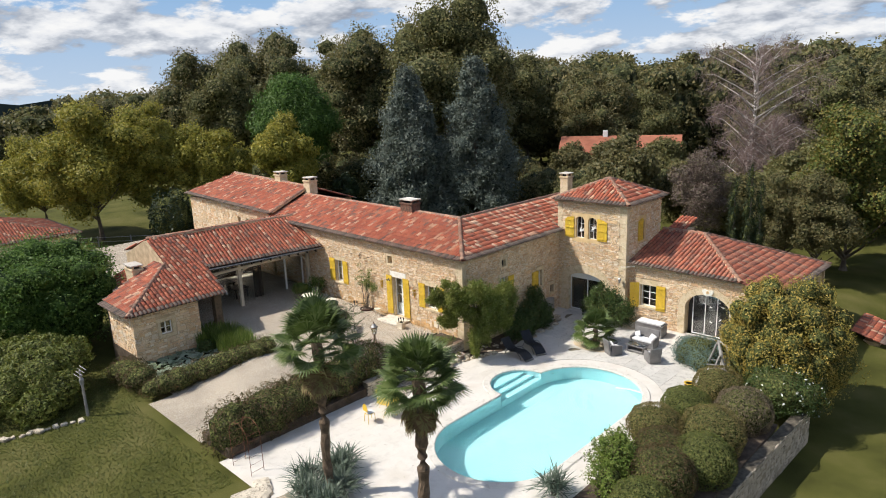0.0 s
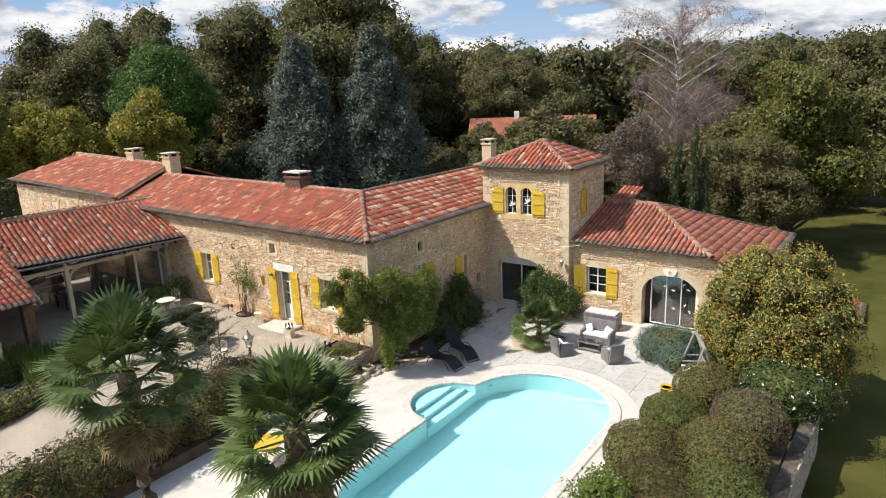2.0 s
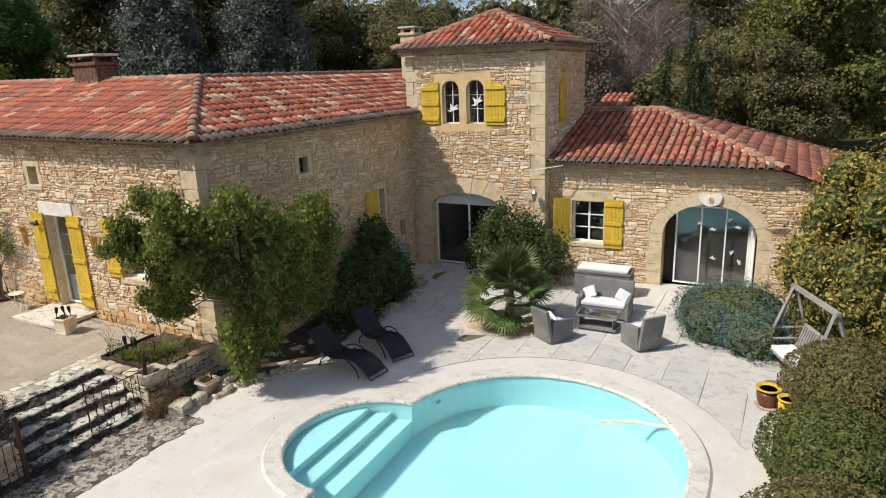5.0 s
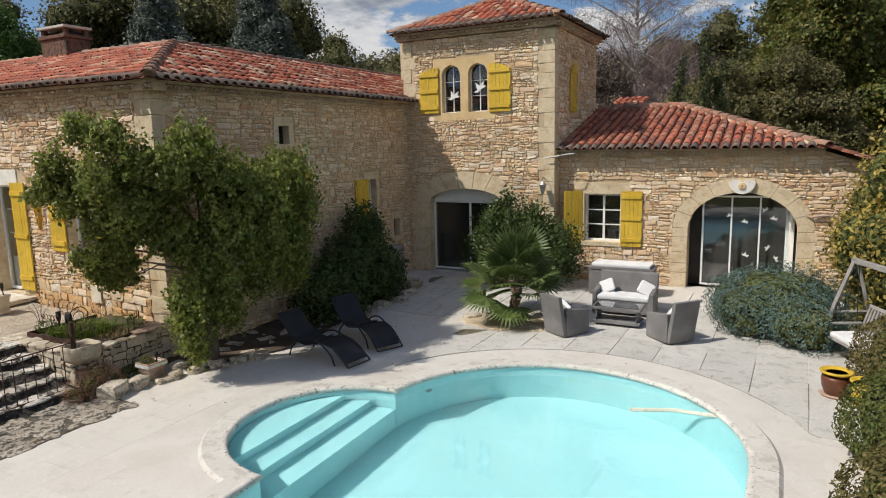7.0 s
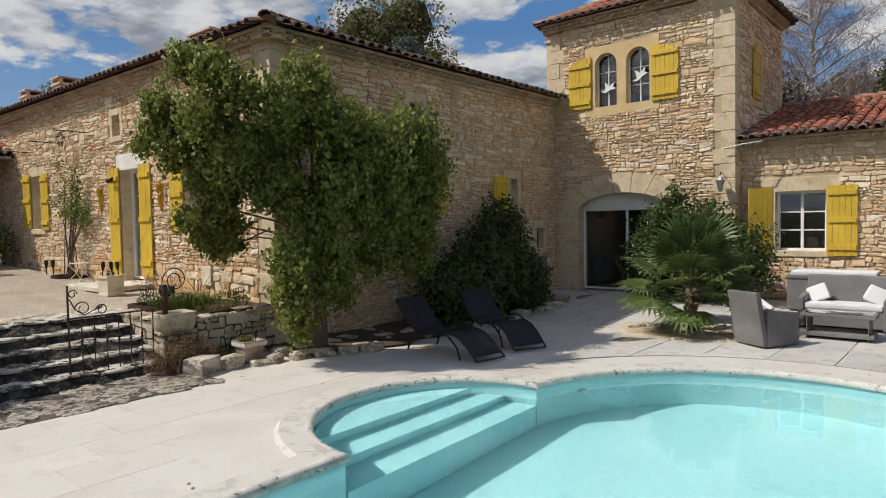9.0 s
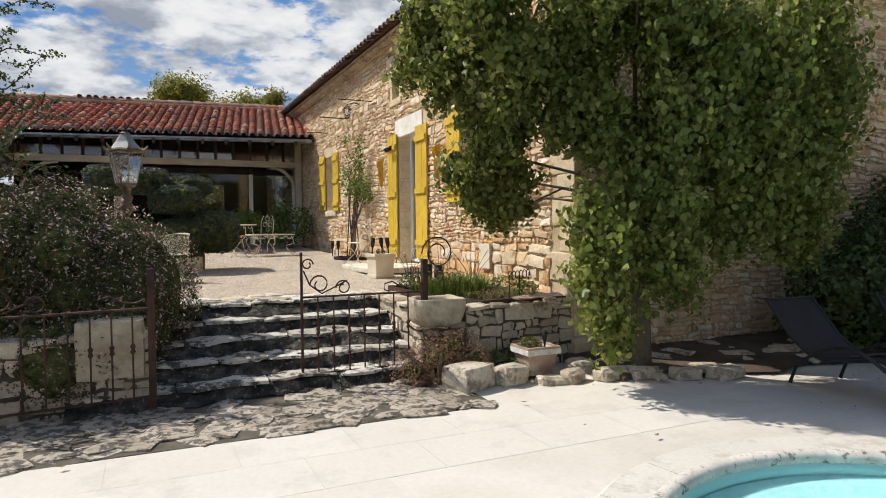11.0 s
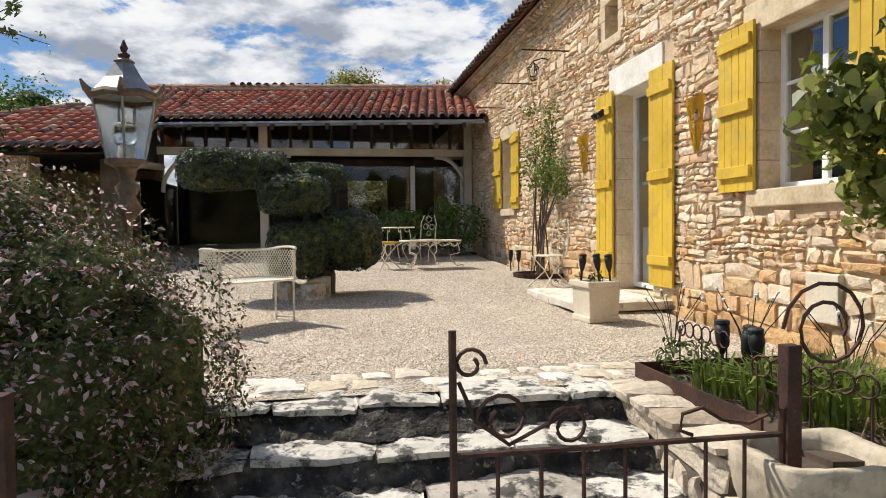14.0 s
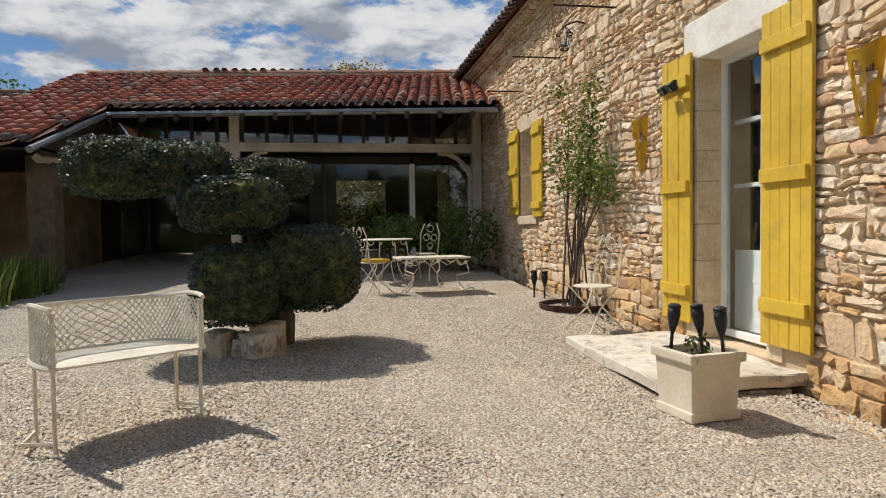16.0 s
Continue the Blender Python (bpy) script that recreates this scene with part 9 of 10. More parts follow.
def scroll_leg(a, r0, r1, h, parent, R=0.05):
    """An S-shaped leg with a curl at foot and top, standing out in direction a from the centre."""
    d = Vector((math.cos(a), math.sin(a), 0))
    pts = [d * (r0 + R * 0.9 * (1 - math.cos(q)) - R * 0.4) + Vector((0, 0, 0.012 + R * math.sin(q) * 0.9 + (0.02 if q > 2 else 0))) for q in np.linspace(3.6, 0.2, 7)]
    pts += [d * (r0 + (r1 - r0) * k - 0.16 * math.sin(math.pi * k) * (1 if k < 0.55 else -0.25)) + Vector((0, 0, h * k)) for k in np.linspace(0.12, 0.96, 10)]
    pts += [d * (r1 - R + R * math.cos(q)) + Vector((0, 0, h - 0.03 - R * math.sin(q))) for q in np.linspace(0.2, 4.4, 7)]
    part("leg", tube(bmesh.new(), pts, 0.010, 5), M_CREAM, parent)


bt_ = empty("bistro_table", pose(-33.15, 22.35, cz(-33.1, 22.3)), label="round cream wrought iron bistro table", category="table")
part("tabletop", turned([(0.42, 0.70), (0.44, 0.712), (0.42, 0.725)], 24), M_CREAM, bt_)
for a in (0.3, 1.87, 3.44, 5.01):
    scroll_leg(a, 0.34, 0.34, 0.70, bt_)
bistro_chair(pose(-33.35, 23.0, cz(-33.3, 23), 0, 0, 55))
bistro_chair(pose(-31.75, 22.05, cz(-31.8, 22.0), 0, 0, -150), True, "cream wrought iron garden chair with a yellow cushion")
lb = empty("low_table", pose(-31.8, 22.9, cz(-31.8, 22.9), 0, 0, 8), label="low cream wrought iron table with scrolled legs", category="table")
part("tabletop", bx(-0.30, 0.30, -0.52, 0.52, 0.49, 0.52, 0.008), M_CREAM, lb)
for a in (0.85, -0.85, 2.29, -2.29):
    scroll_leg(a * 1.15, 0.56, 0.52, 0.49, lb, 0.06)
for i in (-1, 1):
    part("apron_scroll", tube(bmesh.new(), [(i * 0.28, -0.5 + 0.05 * k, 0.44 + 0.035 * math.sin(k * 1.3)) for k in range(21)], 0.006, 4), M_CREAM, lb)
bistro_chair(pose(-28.55, 24.1, cz(-28.5, 24.1), 0, 0, 20))
M_DOORSTEP = mat("worn_doorstep_stone", [(0.60, 0.54, 0.44), (0.68, 0.62, 0.52), (0.52, 0.45, 0.35)], 0.85, 22, 2.4, 0.2, 0.5, deep=0.01, stain=(0.16, 0.13, 0.10), stain_amount=0.55)
for k in range(7):
    fs = part("footing_block", rough_block(-28.0 + 0.247 * k, -27.76 + 0.247 * k, 23.68, 24.6, -0.08, 0.058, 500 + k, 2, 0.015), M_EDGE)
    tagged(fs, "dark weathered block under the doorstep slab", "stone", "doorstep blocks")
# stone doorstep and planter with torch lights
tagged(part("doorstep", rough_block(-28.05, -26.25, 23.62, 24.72, 0.06, 0.17, 90, 5, 0.022), M_DOORSTEP), "pale stone doorstep slab with a dark edge", "doorstep", kind="structure")
pl = empty("stone_planter", pose(-25.94, 23.7, cz(-26.1, 23.6), 0, 0, 8) @ Matrix.Diagonal((0.86, 0.86, 0.97, 1)), label="square cream cast stone planter with solar torch lights", category="planter")
bm = bx(-0.2, 0.2, -0.2, 0.2, 0.0, 0.36, 0.01)
for v in bm.verts:
    k = 0.9 + 0.1 * v.co.z / 0.36
    v.co.x *= k
    v.co.y *= k
part("planter_body", bm, M_CASTSTONE, pl)
part("foot", bx(-0.2, 0.2, -0.2, 0.2, 0.0, 0.06, 0.012), M_CASTSTONE, pl)
bm = bmesh.new()
for a, b, c, d in ((-0.225, 0.225, -0.225, -0.17), (-0.225, 0.225, 0.17, 0.225), (-0.225, -0.17, -0.17, 0.17), (0.17, 0.225, -0.17, 0.17)):
    box(bm, a, b, c, d, 0.35, 0.41, 0.012)
part("rim", bm, M_CASTSTONE, pl)
part("soil", bx(-0.17, 0.17, -0.17, 0.17, 0.355, 0.365), M_SOIL, pl)
part("relief", rough_block(-0.205, -0.185, -0.13, 0.13, 0.1, 0.3, 7, 3, 0.02), M_CASTSTONE, pl, "worn floral relief")
crown("sprouts", 9, [(0, 0, 0.42, 0.09, 0.09, 0.08)], 60, 0.05, L_LAUREL, pl)


def torch(m, s=1.0):
    ob = empty("torch_light", m, label="black plastic solar torch light on a spike", category="garden light", group="solar torch lights")
    part("spike", tube(bmesh.new(), [(0, 0, -0.05), (0, 0, 0.17 * s)], 0.012, 6), M_BLACKIRON, ob)
    part("cage", turned([(0.014, 0.14 * s), (0.035 * s, 0.2 * s), (0.046 * s, 0.27 * s), (0.042 * s, 0.33 * s)], 12), M_BLACKIRON, ob, smooth=True)
    part("cap", turned([(0.046 * s, 0.325 * s), (0.046 * s, 0.345 * s), (0.03 * s, 0.355 * s)], 12), M_BLACKIRON, ob)
    return ob


for dx, dy in ((-0.11, -0.11), (-0.02, 0.05), (0.1, 0.11)):
    torch(pose(-25.94 + dx, 23.7 + dy, cz(-26.1, 23.6) + 0.37, g.uniform(-8, 8), g.uniform(-8, 8), 0), 0.82)
for x, y in ((-23.60, 23.56), (-23.40, 23.56), (-23.27, 23.60)):
    torch(pose(x, y, 0.0, g.uniform(-8, 8), g.uniform(-8, 8), 0), 1.02)
for x, y in ((-30.9, 24.2), (-30.75, 24.3)):
    torch(pose(x, y, cz(-30.9, 24.2) + 0.02), 1.0)
for k in range(3):
    fw = empty("firework_light", pose(-24.0 + 0.55 * k, 23.45 + 0.2 * k, 0.05), label="spray of thin stems with small white bulbs", category="garden light", group="spray lights")
    for i in range(8):
        a, e = i * 0.8 + k, 0.5 + 0.12 * (i % 4)
        tip = (0.3 * math.cos(a) * e, 0.3 * math.sin(a) * e, 0.5 - 0.05 * (i % 3))
        st_ = part("stem", tube(bmesh.new(), [(0, 0, 0), (tip[0] * 0.4, tip[1] * 0.4, tip[2] * 0.6), tip], 0.003, 4), M_BLACKIRON, fw)
        bm = bmesh.new()
        bmesh.ops.create_icosphere(bm, subdivisions=1, radius=0.012, matrix=Matrix.Translation(tip))
        part("bulb", bm, M_WHITE, st_)
for x, y, a in ((-22.23, 24.12, 123), (-23.6, 23.42, 0), (-22.45, 23.25, 20)):
    be = empty("border_fence", pose(x, y, 0.03, 0, 0, a), label="small scrolled iron border fence", category="border fence", group="iron border fences")
    for k in range(3):
        part("spike", tube(bmesh.new(), [(-0.26 + 0.26 * k, 0, -0.05), (-0.26 + 0.26 * k, 0, 0.26)], 0.006, 4), M_IRON, be)
    for k in range(6):
        pts = [(-0.24 + 0.095 * k + 0.05 * math.cos(t), 0, 0.25 + 0.05 * math.sin(t)) for t in np.linspace(0, 2 * math.pi, 11)]
        part("ring", tube(bmesh.new(), pts, 0.006, 4), M_IRON, be)

torch(pose(-21.5, 23.98, TZ + 0.25, 4, 6, 0), 0.6)

# climbing rose in a rusty ring, wall fittings
cl = empty("climbing_rose", pose(-29.9, 24.4, cz(-29.9, 24.4)), label="climbing rose with bare stems and leafy tops on the wall", category="climbing plant")
gg = random.Random(8)
tips = []
for k in range(16):
    x0, x1 = gg.uniform(-0.3, 0.3), gg.uniform(-1.15, 1.0)
    z1 = gg.uniform(1.5, 2.75)
    pts = [(x0, gg.uniform(-0.1, 0.1), 0), (x0 + (x1 - x0) * 0.3, 0.05, z1 * 0.5), (x1 * 0.8, 0.12, z1 * 0.85), (x1, 0.05, z1)]
    part("stem", tube(bmesh.new(), pts, [0.014, 0.011, 0.007, 0.004], 5), M_BARK, cl)
    tips += [(p_[0], p_[1], p_[2], 0.17, 0.11, 0.15) for p_ in pts[2:]]
crown("foliage", 21, tips, 2300, 0.055, L_ROSE, cl, inner=0.1, broad=True, fluff=0.3)
part("planting_ring", turned([(0.42, 0.0), (0.43, 0.07), (0.40, 0.07), (0.39, 0.01)], 20), M_IRON, cl, "rusty steel ring")


def wall_sconce(x, z):
    """A tapered half-round metal shell with pierced petals, wide at the top."""
    ob = empty("wall_ornament", pose(x, AY - 0.03, z), label="yellow pierced half-round metal ornament on the wall", category="wall ornament", group="yellow wall ornaments")
    bm = bmesh.new()
    nu, nz = 16, 26
    holes = [(0.5, 0.72, 0.10, 0.14), (0.24, 0.66, 0.09, 0.10), (0.76, 0.66, 0.09, 0.10), (0.36, 0.46, 0.08, 0.10), (0.64, 0.46, 0.08, 0.10), (0.5, 0.28, 0.10, 0.09)]
    grid = []
    for j in range(nz + 1):
        t = j / nz
        r = 0.035 + 0.085 * t ** 0.8
        grid.append([bm.verts.new((-r * math.cos(math.pi * i / nu) * 1.05, -r * math.sin(math.pi * i / nu) * 0.9, -0.26 + 0.52 * t + (0.03 * math.cos(2 * math.pi * i / nu) if j == nz else 0))) for i in range(nu + 1)])
    for j in range(nz):
        for i in range(nu):
            u, t = (i + 0.5) / nu, (j + 0.5) / nz
            if not any(((u - a) / c) ** 2 + ((t - b) / d) ** 2 < 1 for a, b, c, d in holes):
                bm.faces.new((grid[j][i], grid[j][i + 1], grid[j + 1][i + 1], grid[j + 1][i]))
    bmesh.ops.solidify(bm, geom=bm.faces[:], thickness=0.006)
    part("shell", bm, M_YELLOW, ob)
    part("hanger", bx(-0.03, 0.03, -0.01, 0.03, 0.12, 0.16), M_IRON, ob)
    return ob


wall_sconce(-25.74, 1.94)
wall_sconce(-28.62, 1.98)
fl = empty("flood_light", pose(-27.85, AY - 0.1, 2.42), label="twin black outdoor flood light on the shutter", category="wall lamp")
part("bracket", bx(-0.03, 0.03, -0.02, 0.05, -0.03, 0.06, 0.005), M_BLACKIRON, fl)
for s in (-1, 1):
    hd = part("lamp_head", bx(-0.05, 0.05, -0.03, 0.03, -0.04, 0.04, 0.008, Matrix.Translation((s * 0.07, -0.07, -0.02)) @ Matrix.Rotation(0.7, 4, "X")), M_BLACKIRON, fl)
    part("lens", bx(-0.04, 0.04, -0.034, -0.031, -0.03, 0.03, 0, Matrix.Translation((s * 0.07, -0.07, -0.02)) @ Matrix.Rotation(0.7, 4, "X")), M_GLASS, hd)
for k, (x, z, L) in enumerate(((-29.3, 3.62, 0.75), (-31.2, 3.55, 0.7), (-33.0, 3.45, 0.65))):
    ir = empty("iron_bracket", pose(x, AY, z), label="long rusty iron rod standing out from the wall", category="bracket", group="iron rods")
    part("rod", tube(bmesh.new(), [(0, 0.1, 0), (0, -L, 0)], 0.012, 5), M_IRON, ir)
hl = empty("hanging_lamp", pose(-30.25, AY, 3.62), label="old iron cage lantern on a wall bracket", category="wall lamp")
part("bracket", tube(bmesh.new(), [(0, 0.1, 0.1), (0, -0.12, 0.14), (0, -0.28, 0.08)], 0.012, 5), M_IRON, hl)
for k in range(6):
    a = math.radians(60 * k)
    part("cage_bar", tube(bmesh.new(), [(0.05 * math.cos(a), -0.28 + 0.05 * math.sin(a), -0.22), (0.10 * math.cos(a), -0.28 + 0.10 * math.sin(a), -0.03), (0.01 * math.cos(a), -0.28 + 0.01 * math.sin(a), 0.07)], 0.007, 4), M_IRON, hl)
for r, z in ((0.05, -0.22), (0.10, -0.03)):
    part("ring", tube(bmesh.new(), [(r * math.cos(t * 0.5236), -0.28 + r * math.sin(t * 0.5236), z) for t in range(12)], 0.009, 5, True), M_IRON, hl)
bm = turned([(0.035, -0.18), (0.06, -0.08), (0.04, -0.02)], 12)
bm.transform(Matrix.Translation((0, -0.28, 0)))
part("glass_bowl", bm, M_FROST, hl, smooth=True).visible_shadow = False

# street-style lantern on a post by the steps
lp = empty("lantern_post", pose(-23.83, 20.0, 0.27) @ Matrix.Diagonal((0.76, 0.76, 0.76, 1)), label="old copper garden lantern with glass sides on a turned post", category="lamp post")
part("post", turned([(0.07, -0.5), (0.06, 0.1), (0.035, 0.2), (0.03, 0.7), (0.045, 0.78), (0.03, 0.84), (0.03, 0.95), (0.06, 1.00), (0.105, 1.08), (0.06, 1.16), (0.09, 1.23), (0.05, 1.28), (0.07, 1.36), (0.09, 1.385)], 12), M_COPPER, lp, smooth=True)
RB, RT, LZ0, LZ1 = 0.145, 0.24, 1.44, 1.88
HEX = [(math.cos(radians(60 * k + 12)), math.sin(radians(60 * k + 12))) for k in range(6)]
for a, b in HEX:
    part("corner_bar", tube(bmesh.new(), [(a * RB, b * RB, LZ0), (a * RT, b * RT, LZ1)], 0.009, 4), M_ZINC, lp)
    part("horn", tube(bmesh.new(), [(a * 0.235, b * 0.235, LZ1 + 0.02), (a * 0.28, b * 0.28, LZ1 + 0.05), (a * 0.315, b * 0.315, LZ1 + 0.11)], [0.035, 0.026, 0.008], 6), M_COPPER, lp, "upturned horn of the cornice")
for (a, b), (c, d) in zip(HEX, HEX[1:] + HEX[:1]):
    bm = bmesh.new()
    face = bm.faces.new([bm.verts.new(v) for v in ((a * RB, b * RB, LZ0), (c * RB, d * RB, LZ0), (c * RT, d * RT, LZ1), (a * RT, b * RT, LZ1))])
    bmesh.ops.solidify(bm, geom=[face], thickness=0.004)
    gl = part("lantern_pane", bm, M_FROST, lp)
    gl.visible_shadow = False
    part("cornice", tube(bmesh.new(), [(a * 0.25, b * 0.25, LZ1 + 0.015), ((a + c) * 0.128, (b + d) * 0.128, LZ1 + 0.035), (c * 0.25, d * 0.25, LZ1 + 0.015)], 0.03, 6), M_COPPER, lp)
part("lamp_globe", turned([(0.0, LZ0 + 0.10), (0.05, LZ0 + 0.12), (0.078, LZ0 + 0.18), (0.07, LZ0 + 0.25), (0.0, LZ0 + 0.29)], 14), M_FROST, lp, smooth=True)
part("lamp_holder", turned([(0.035, LZ0), (0.05, LZ0 + 0.04), (0.03, LZ0 + 0.11)], 10), M_WHITE, lp)
part("base_plate", turned([(0.10, LZ0 - 0.06), (0.155, LZ0 - 0.03), (0.155, LZ0), (0.06, LZ0 + 0.005)], 6), M_COPPER, lp)
bm = bmesh.new()
rings = [[bm.verts.new((a * r, b * r, z)) for a, b in HEX] for r, z in ((0.25, LZ1 + 0.03), (0.215, LZ1 + 0.07), (0.14, LZ1 + 0.16), (0.075, LZ1 + 0.27), (0.055, LZ1 + 0.28))]
for a, b in zip(rings, rings[1:]):
    for i in range(6):
        bm.faces.new((a[i], a[(i + 1) % 6], b[(i + 1) % 6], b[i]))
bm.faces.new(rings[-1])
bm.faces.new(rings[0][::-1])
part("roof", bm, M_ZINC, lp, "six-sided grey metal hood")
part("collar", turned([(0.06, LZ1 + 0.27), (0.075, LZ1 + 0.29), (0.04, LZ1 + 0.31)], 10), M_COPPER, lp)
part("finial", turned([(0.03, LZ1 + 0.3), (0.045, LZ1 + 0.34), (0.018, LZ1 + 0.36), (0.03, LZ1 + 0.39), (0.006, LZ1 + 0.45)], 8), M_IRON, lp)

ab = [(0.75, 0.65, 0.12, 0.5, 0.42, 0.5), (0.35, 0.85, 0.2, 0.5, 0.36, 0.5), (1.0, 0.2, 0.0, 0.4, 0.5, 0.45), (0.55, 0.75, 0.55, 0.4, 0.4, 0.4), (0.5, -0.2, 1.1, 0.42, 0.42, 0.36), (0.6, 0.2, 0.95, 0.36, 0.36, 0.34), (0.3, 0.7, 0.95, 0.4, 0.4, 0.34), (0.3, -0.9, 1.3, 0.45, 0.45, 0.36), (0, 0, 0.75, 0.95, 1.0, 0.75), (0.1, 0.75, 0.55, 0.75, 0.7, 0.62), (0.0, -0.8, 0.8, 0.9, 0.8, 0.8), (0.4, 0.3, 0.5, 0.6, 0.7, 0.6), (-0.1, 0.1, 1.15, 0.6, 0.6, 0.5)]
shrub("abelia", -23.25, 19.25, -0.33, ab, 95000, 0.030, L_ABELIA, "rounded dark shrub covered in small pale pink flowers", blossom=(L_PINK, 11500, 0.036), core=0.84, seed=91, inner=0.82, rough=0.16)
crown("calyx", 95, ab, 7000, 0.024, L_CALYX, bpy.data.objects["abelia"], inner=1.0, rough=0.18, fluff=0.04)["kind"] = "stuff"
crown("spray", 96, ab, 16000, 0.026, L_ABELIA, bpy.data.objects["abelia"], inner=0.96, rough=0.18, fluff=0.06)["kind"] = "stuff"


def young_tree(x, y, z, h, seed):
    """Slim upright sapling with long thin side branches and loose sprays of small leaves."""
    ob = empty("sapling", pose(x, y, z), label="slender young tree with sparse small green leaves", category="tree", group="saplings by the steps")
    g = random.Random(seed)
    gn = np.random.default_rng(seed)
    part("trunk", tube(bmesh.new(), [(0.02 * math.sin(k * 1.3), 0.02 * math.cos(k * 1.7), h * k / 8 - 0.05) for k in range(9)], [0.026 * (1 - k / 9.5) + 0.003 for k in range(9)], 7), M_BARK, ob)
    pos = []
    for k in range(26):
        zz = h * (0.30 + 0.68 * k / 26)
        a, L = k * 2.4 + g.uniform(-0.4, 0.4), 0.25 + 0.62 * (1 - abs(k / 26 - 0.45)) * g.uniform(0.7, 1.15)
        up = g.uniform(0.1, 0.5)
        pts = [Vector((math.cos(a) * L * q, math.sin(a) * L * q, zz + L * (up * q + 0.12 * math.sin(q * 5 + k)))) for q in (0, 0.25, 0.5, 0.75, 1.0)]
        part("branch", tube(bmesh.new(), pts, [0.009, 0.007, 0.005, 0.004, 0.002], 5), M_BARK, ob)
        for _ in range(70):
            q = g.uniform(0.12, 1.0) * 3.999
            c = pts[int(q)].lerp(pts[int(q) + 1], q - int(q))
            pos.append([c.x + g.gauss(0, 0.025), c.y + g.gauss(0, 0.025), c.z + g.gauss(0, 0.022)])
    pos = np.array(pos)
    quads_mesh("leaves", leaf_quads(gn, pos, gn.normal(size=pos.shape), 0.038, 0.6, 0.3, 0.2, True), L_LAUREL, ob)["kind"] = "stuff"
    return ob


young_tree(-23.8, 18.76, -0.33, 3.7, 21)
young_tree(-24.05, 18.5, -0.33, 3.5, 22)
young_tree(-24.3, 18.1, -0.33, 3.3, 23)
for k, (x, y) in enumerate(((-30.5, 15.9), (-31.6, 16.3), (-32.7, 16.4), (-33.5, 15.9))):
    grass_tuft("reed_bed", x, y, -0.28, 1100, 1.08, 0.95, L_REED, "dense stand of bright green reeds by the pond", 5 + k, width=0.03, lean=0.35)
shrub("courtyard_shrub", -34.6, 23.9, cz(-34.6, 23.8), [(0, 0, 0.45, 0.45, 0.5, 0.45), (0.1, 0.35, 0.75, 0.4, 0.4, 0.45), (-0.1, -0.5, 0.6, 0.35, 0.35, 0.4), (0.1, -0.2, 1.05, 0.3, 0.35, 0.35)], 1500, 0.085, L_BRIGHT, "airy light green shrub in front of the gallery glass", core=0, inner=0.2, broad=True)
shrub("box_ball", -34.6, 22.6, cz(-34.6, 22.6), [(0, 0, 0.75, 0.48, 0.48, 0.34), (0.1, 0.3, 0.75, 0.35, 0.35, 0.28)], 3400, 0.05, L_BRIGHT, "clipped green ball in a pot", core=0.85)


# ---- paving slabs of the terrace ----
def near_pool(x, y, grow):
    if PX0 - grow < x < PX1 + grow and PYC0 < y < PYC1:
        return True
    if math.hypot(x - PXC, y - PYC0) < PR + grow or math.hypot(x - PXC, y - PYC1) < PR + grow:
        return True
    return math.hypot(x - SAC[0], y - SAC[1]) < SAR + grow


BAND = 0.95          # width of the smooth band round the basin


def slab(x0, x1, y0, y1, material, gap, thick=0.03, skew=0.0, grow=0.4):
    """A paving slab, cut along the curve of the basin's border where it meets it."""
    x0, x1, y0, y1 = x0 + gap, x1 - gap, y0 + gap, y1 - gap
    n = 8
    pts = [(x0 + (x1 - x0) * k / n, y0) for k in range(n)] + [(x1, y0 + (y1 - y0) * k / n) for k in range(n)] + [(x1 - (x1 - x0) * k / n, y1) for k in range(n)] + [(x0, y1 - (y1 - y0) * k / n) for k in range(n)]
    pts = [(x + skew * (y - 30), y) for x, y in pts]
    inside_ = [near_pool(x, y, grow) for x, y in pts]
    if all(inside_):
        return
    out = []
    for (x, y), hit in zip(pts, inside_):
        steps_ = 0
        while hit and steps_ < 200:                            # move along the slab until clear of the border
            y += 0.02
            steps_ += 1
            hit = near_pool(x, y, grow)
        out.append((x, min(y, y1)))
    if sum((a[0] * b[1] - b[0] * a[1]) for a, b in zip(out, out[1:] + out[:1])) / 2 < 0.04:
        return
    m = len(out)
    v = [(x, y, tz(x, y) - 0.035) for x, y in out] + [(x, y, tz(x, y) - 0.035 + thick) for x, y in out]
    obj("paving_slab", v, [tuple(range(m, 2 * m))] + [(k, (k + 1) % m, m + (k + 1) % m, m + k) for k in range(m)], material, TERRACE)


g = random.Random(77)
for y, y_end in ((26.2, 29.6), (29.6, 31.9), (31.9, 33.65)):       # the older grey slabs by the furniture
    x = -21.2
    while x < -9.6:
        w = 0.84
        if math.hypot((x + 0.42 + 17.05) / 1.25, ((y + y_end) / 2 - 29.95)) > 0.7 and not (y < 27 and x < -18.6):
            slab(x, x + w, y, y_end, M_OLDSLAB if y < 31.5 or x < -14.6 else M_PAVE_OB, 0.007, 0.016 + g.uniform(0, 0.003), 0.02, BAND)
        x += w
for i in range(6):                                            # pale slabs west of the basin
    for j in range(17):
        x, y = -20.75 + i * 0.58, 10.9 + j * 0.82
        y += 0.41 * (i % 2)
        if not any(near_pool(a, b, 0.7) for a in (x, x + 0.58) for b in (y, y + 0.41, y + 0.82)):
            slab(x, x + 0.58, y, y + 0.82, M_PAVE_OB, 0.0016, 0.0070 + g.uniform(0, 0.0006))
JV, JF = [], []
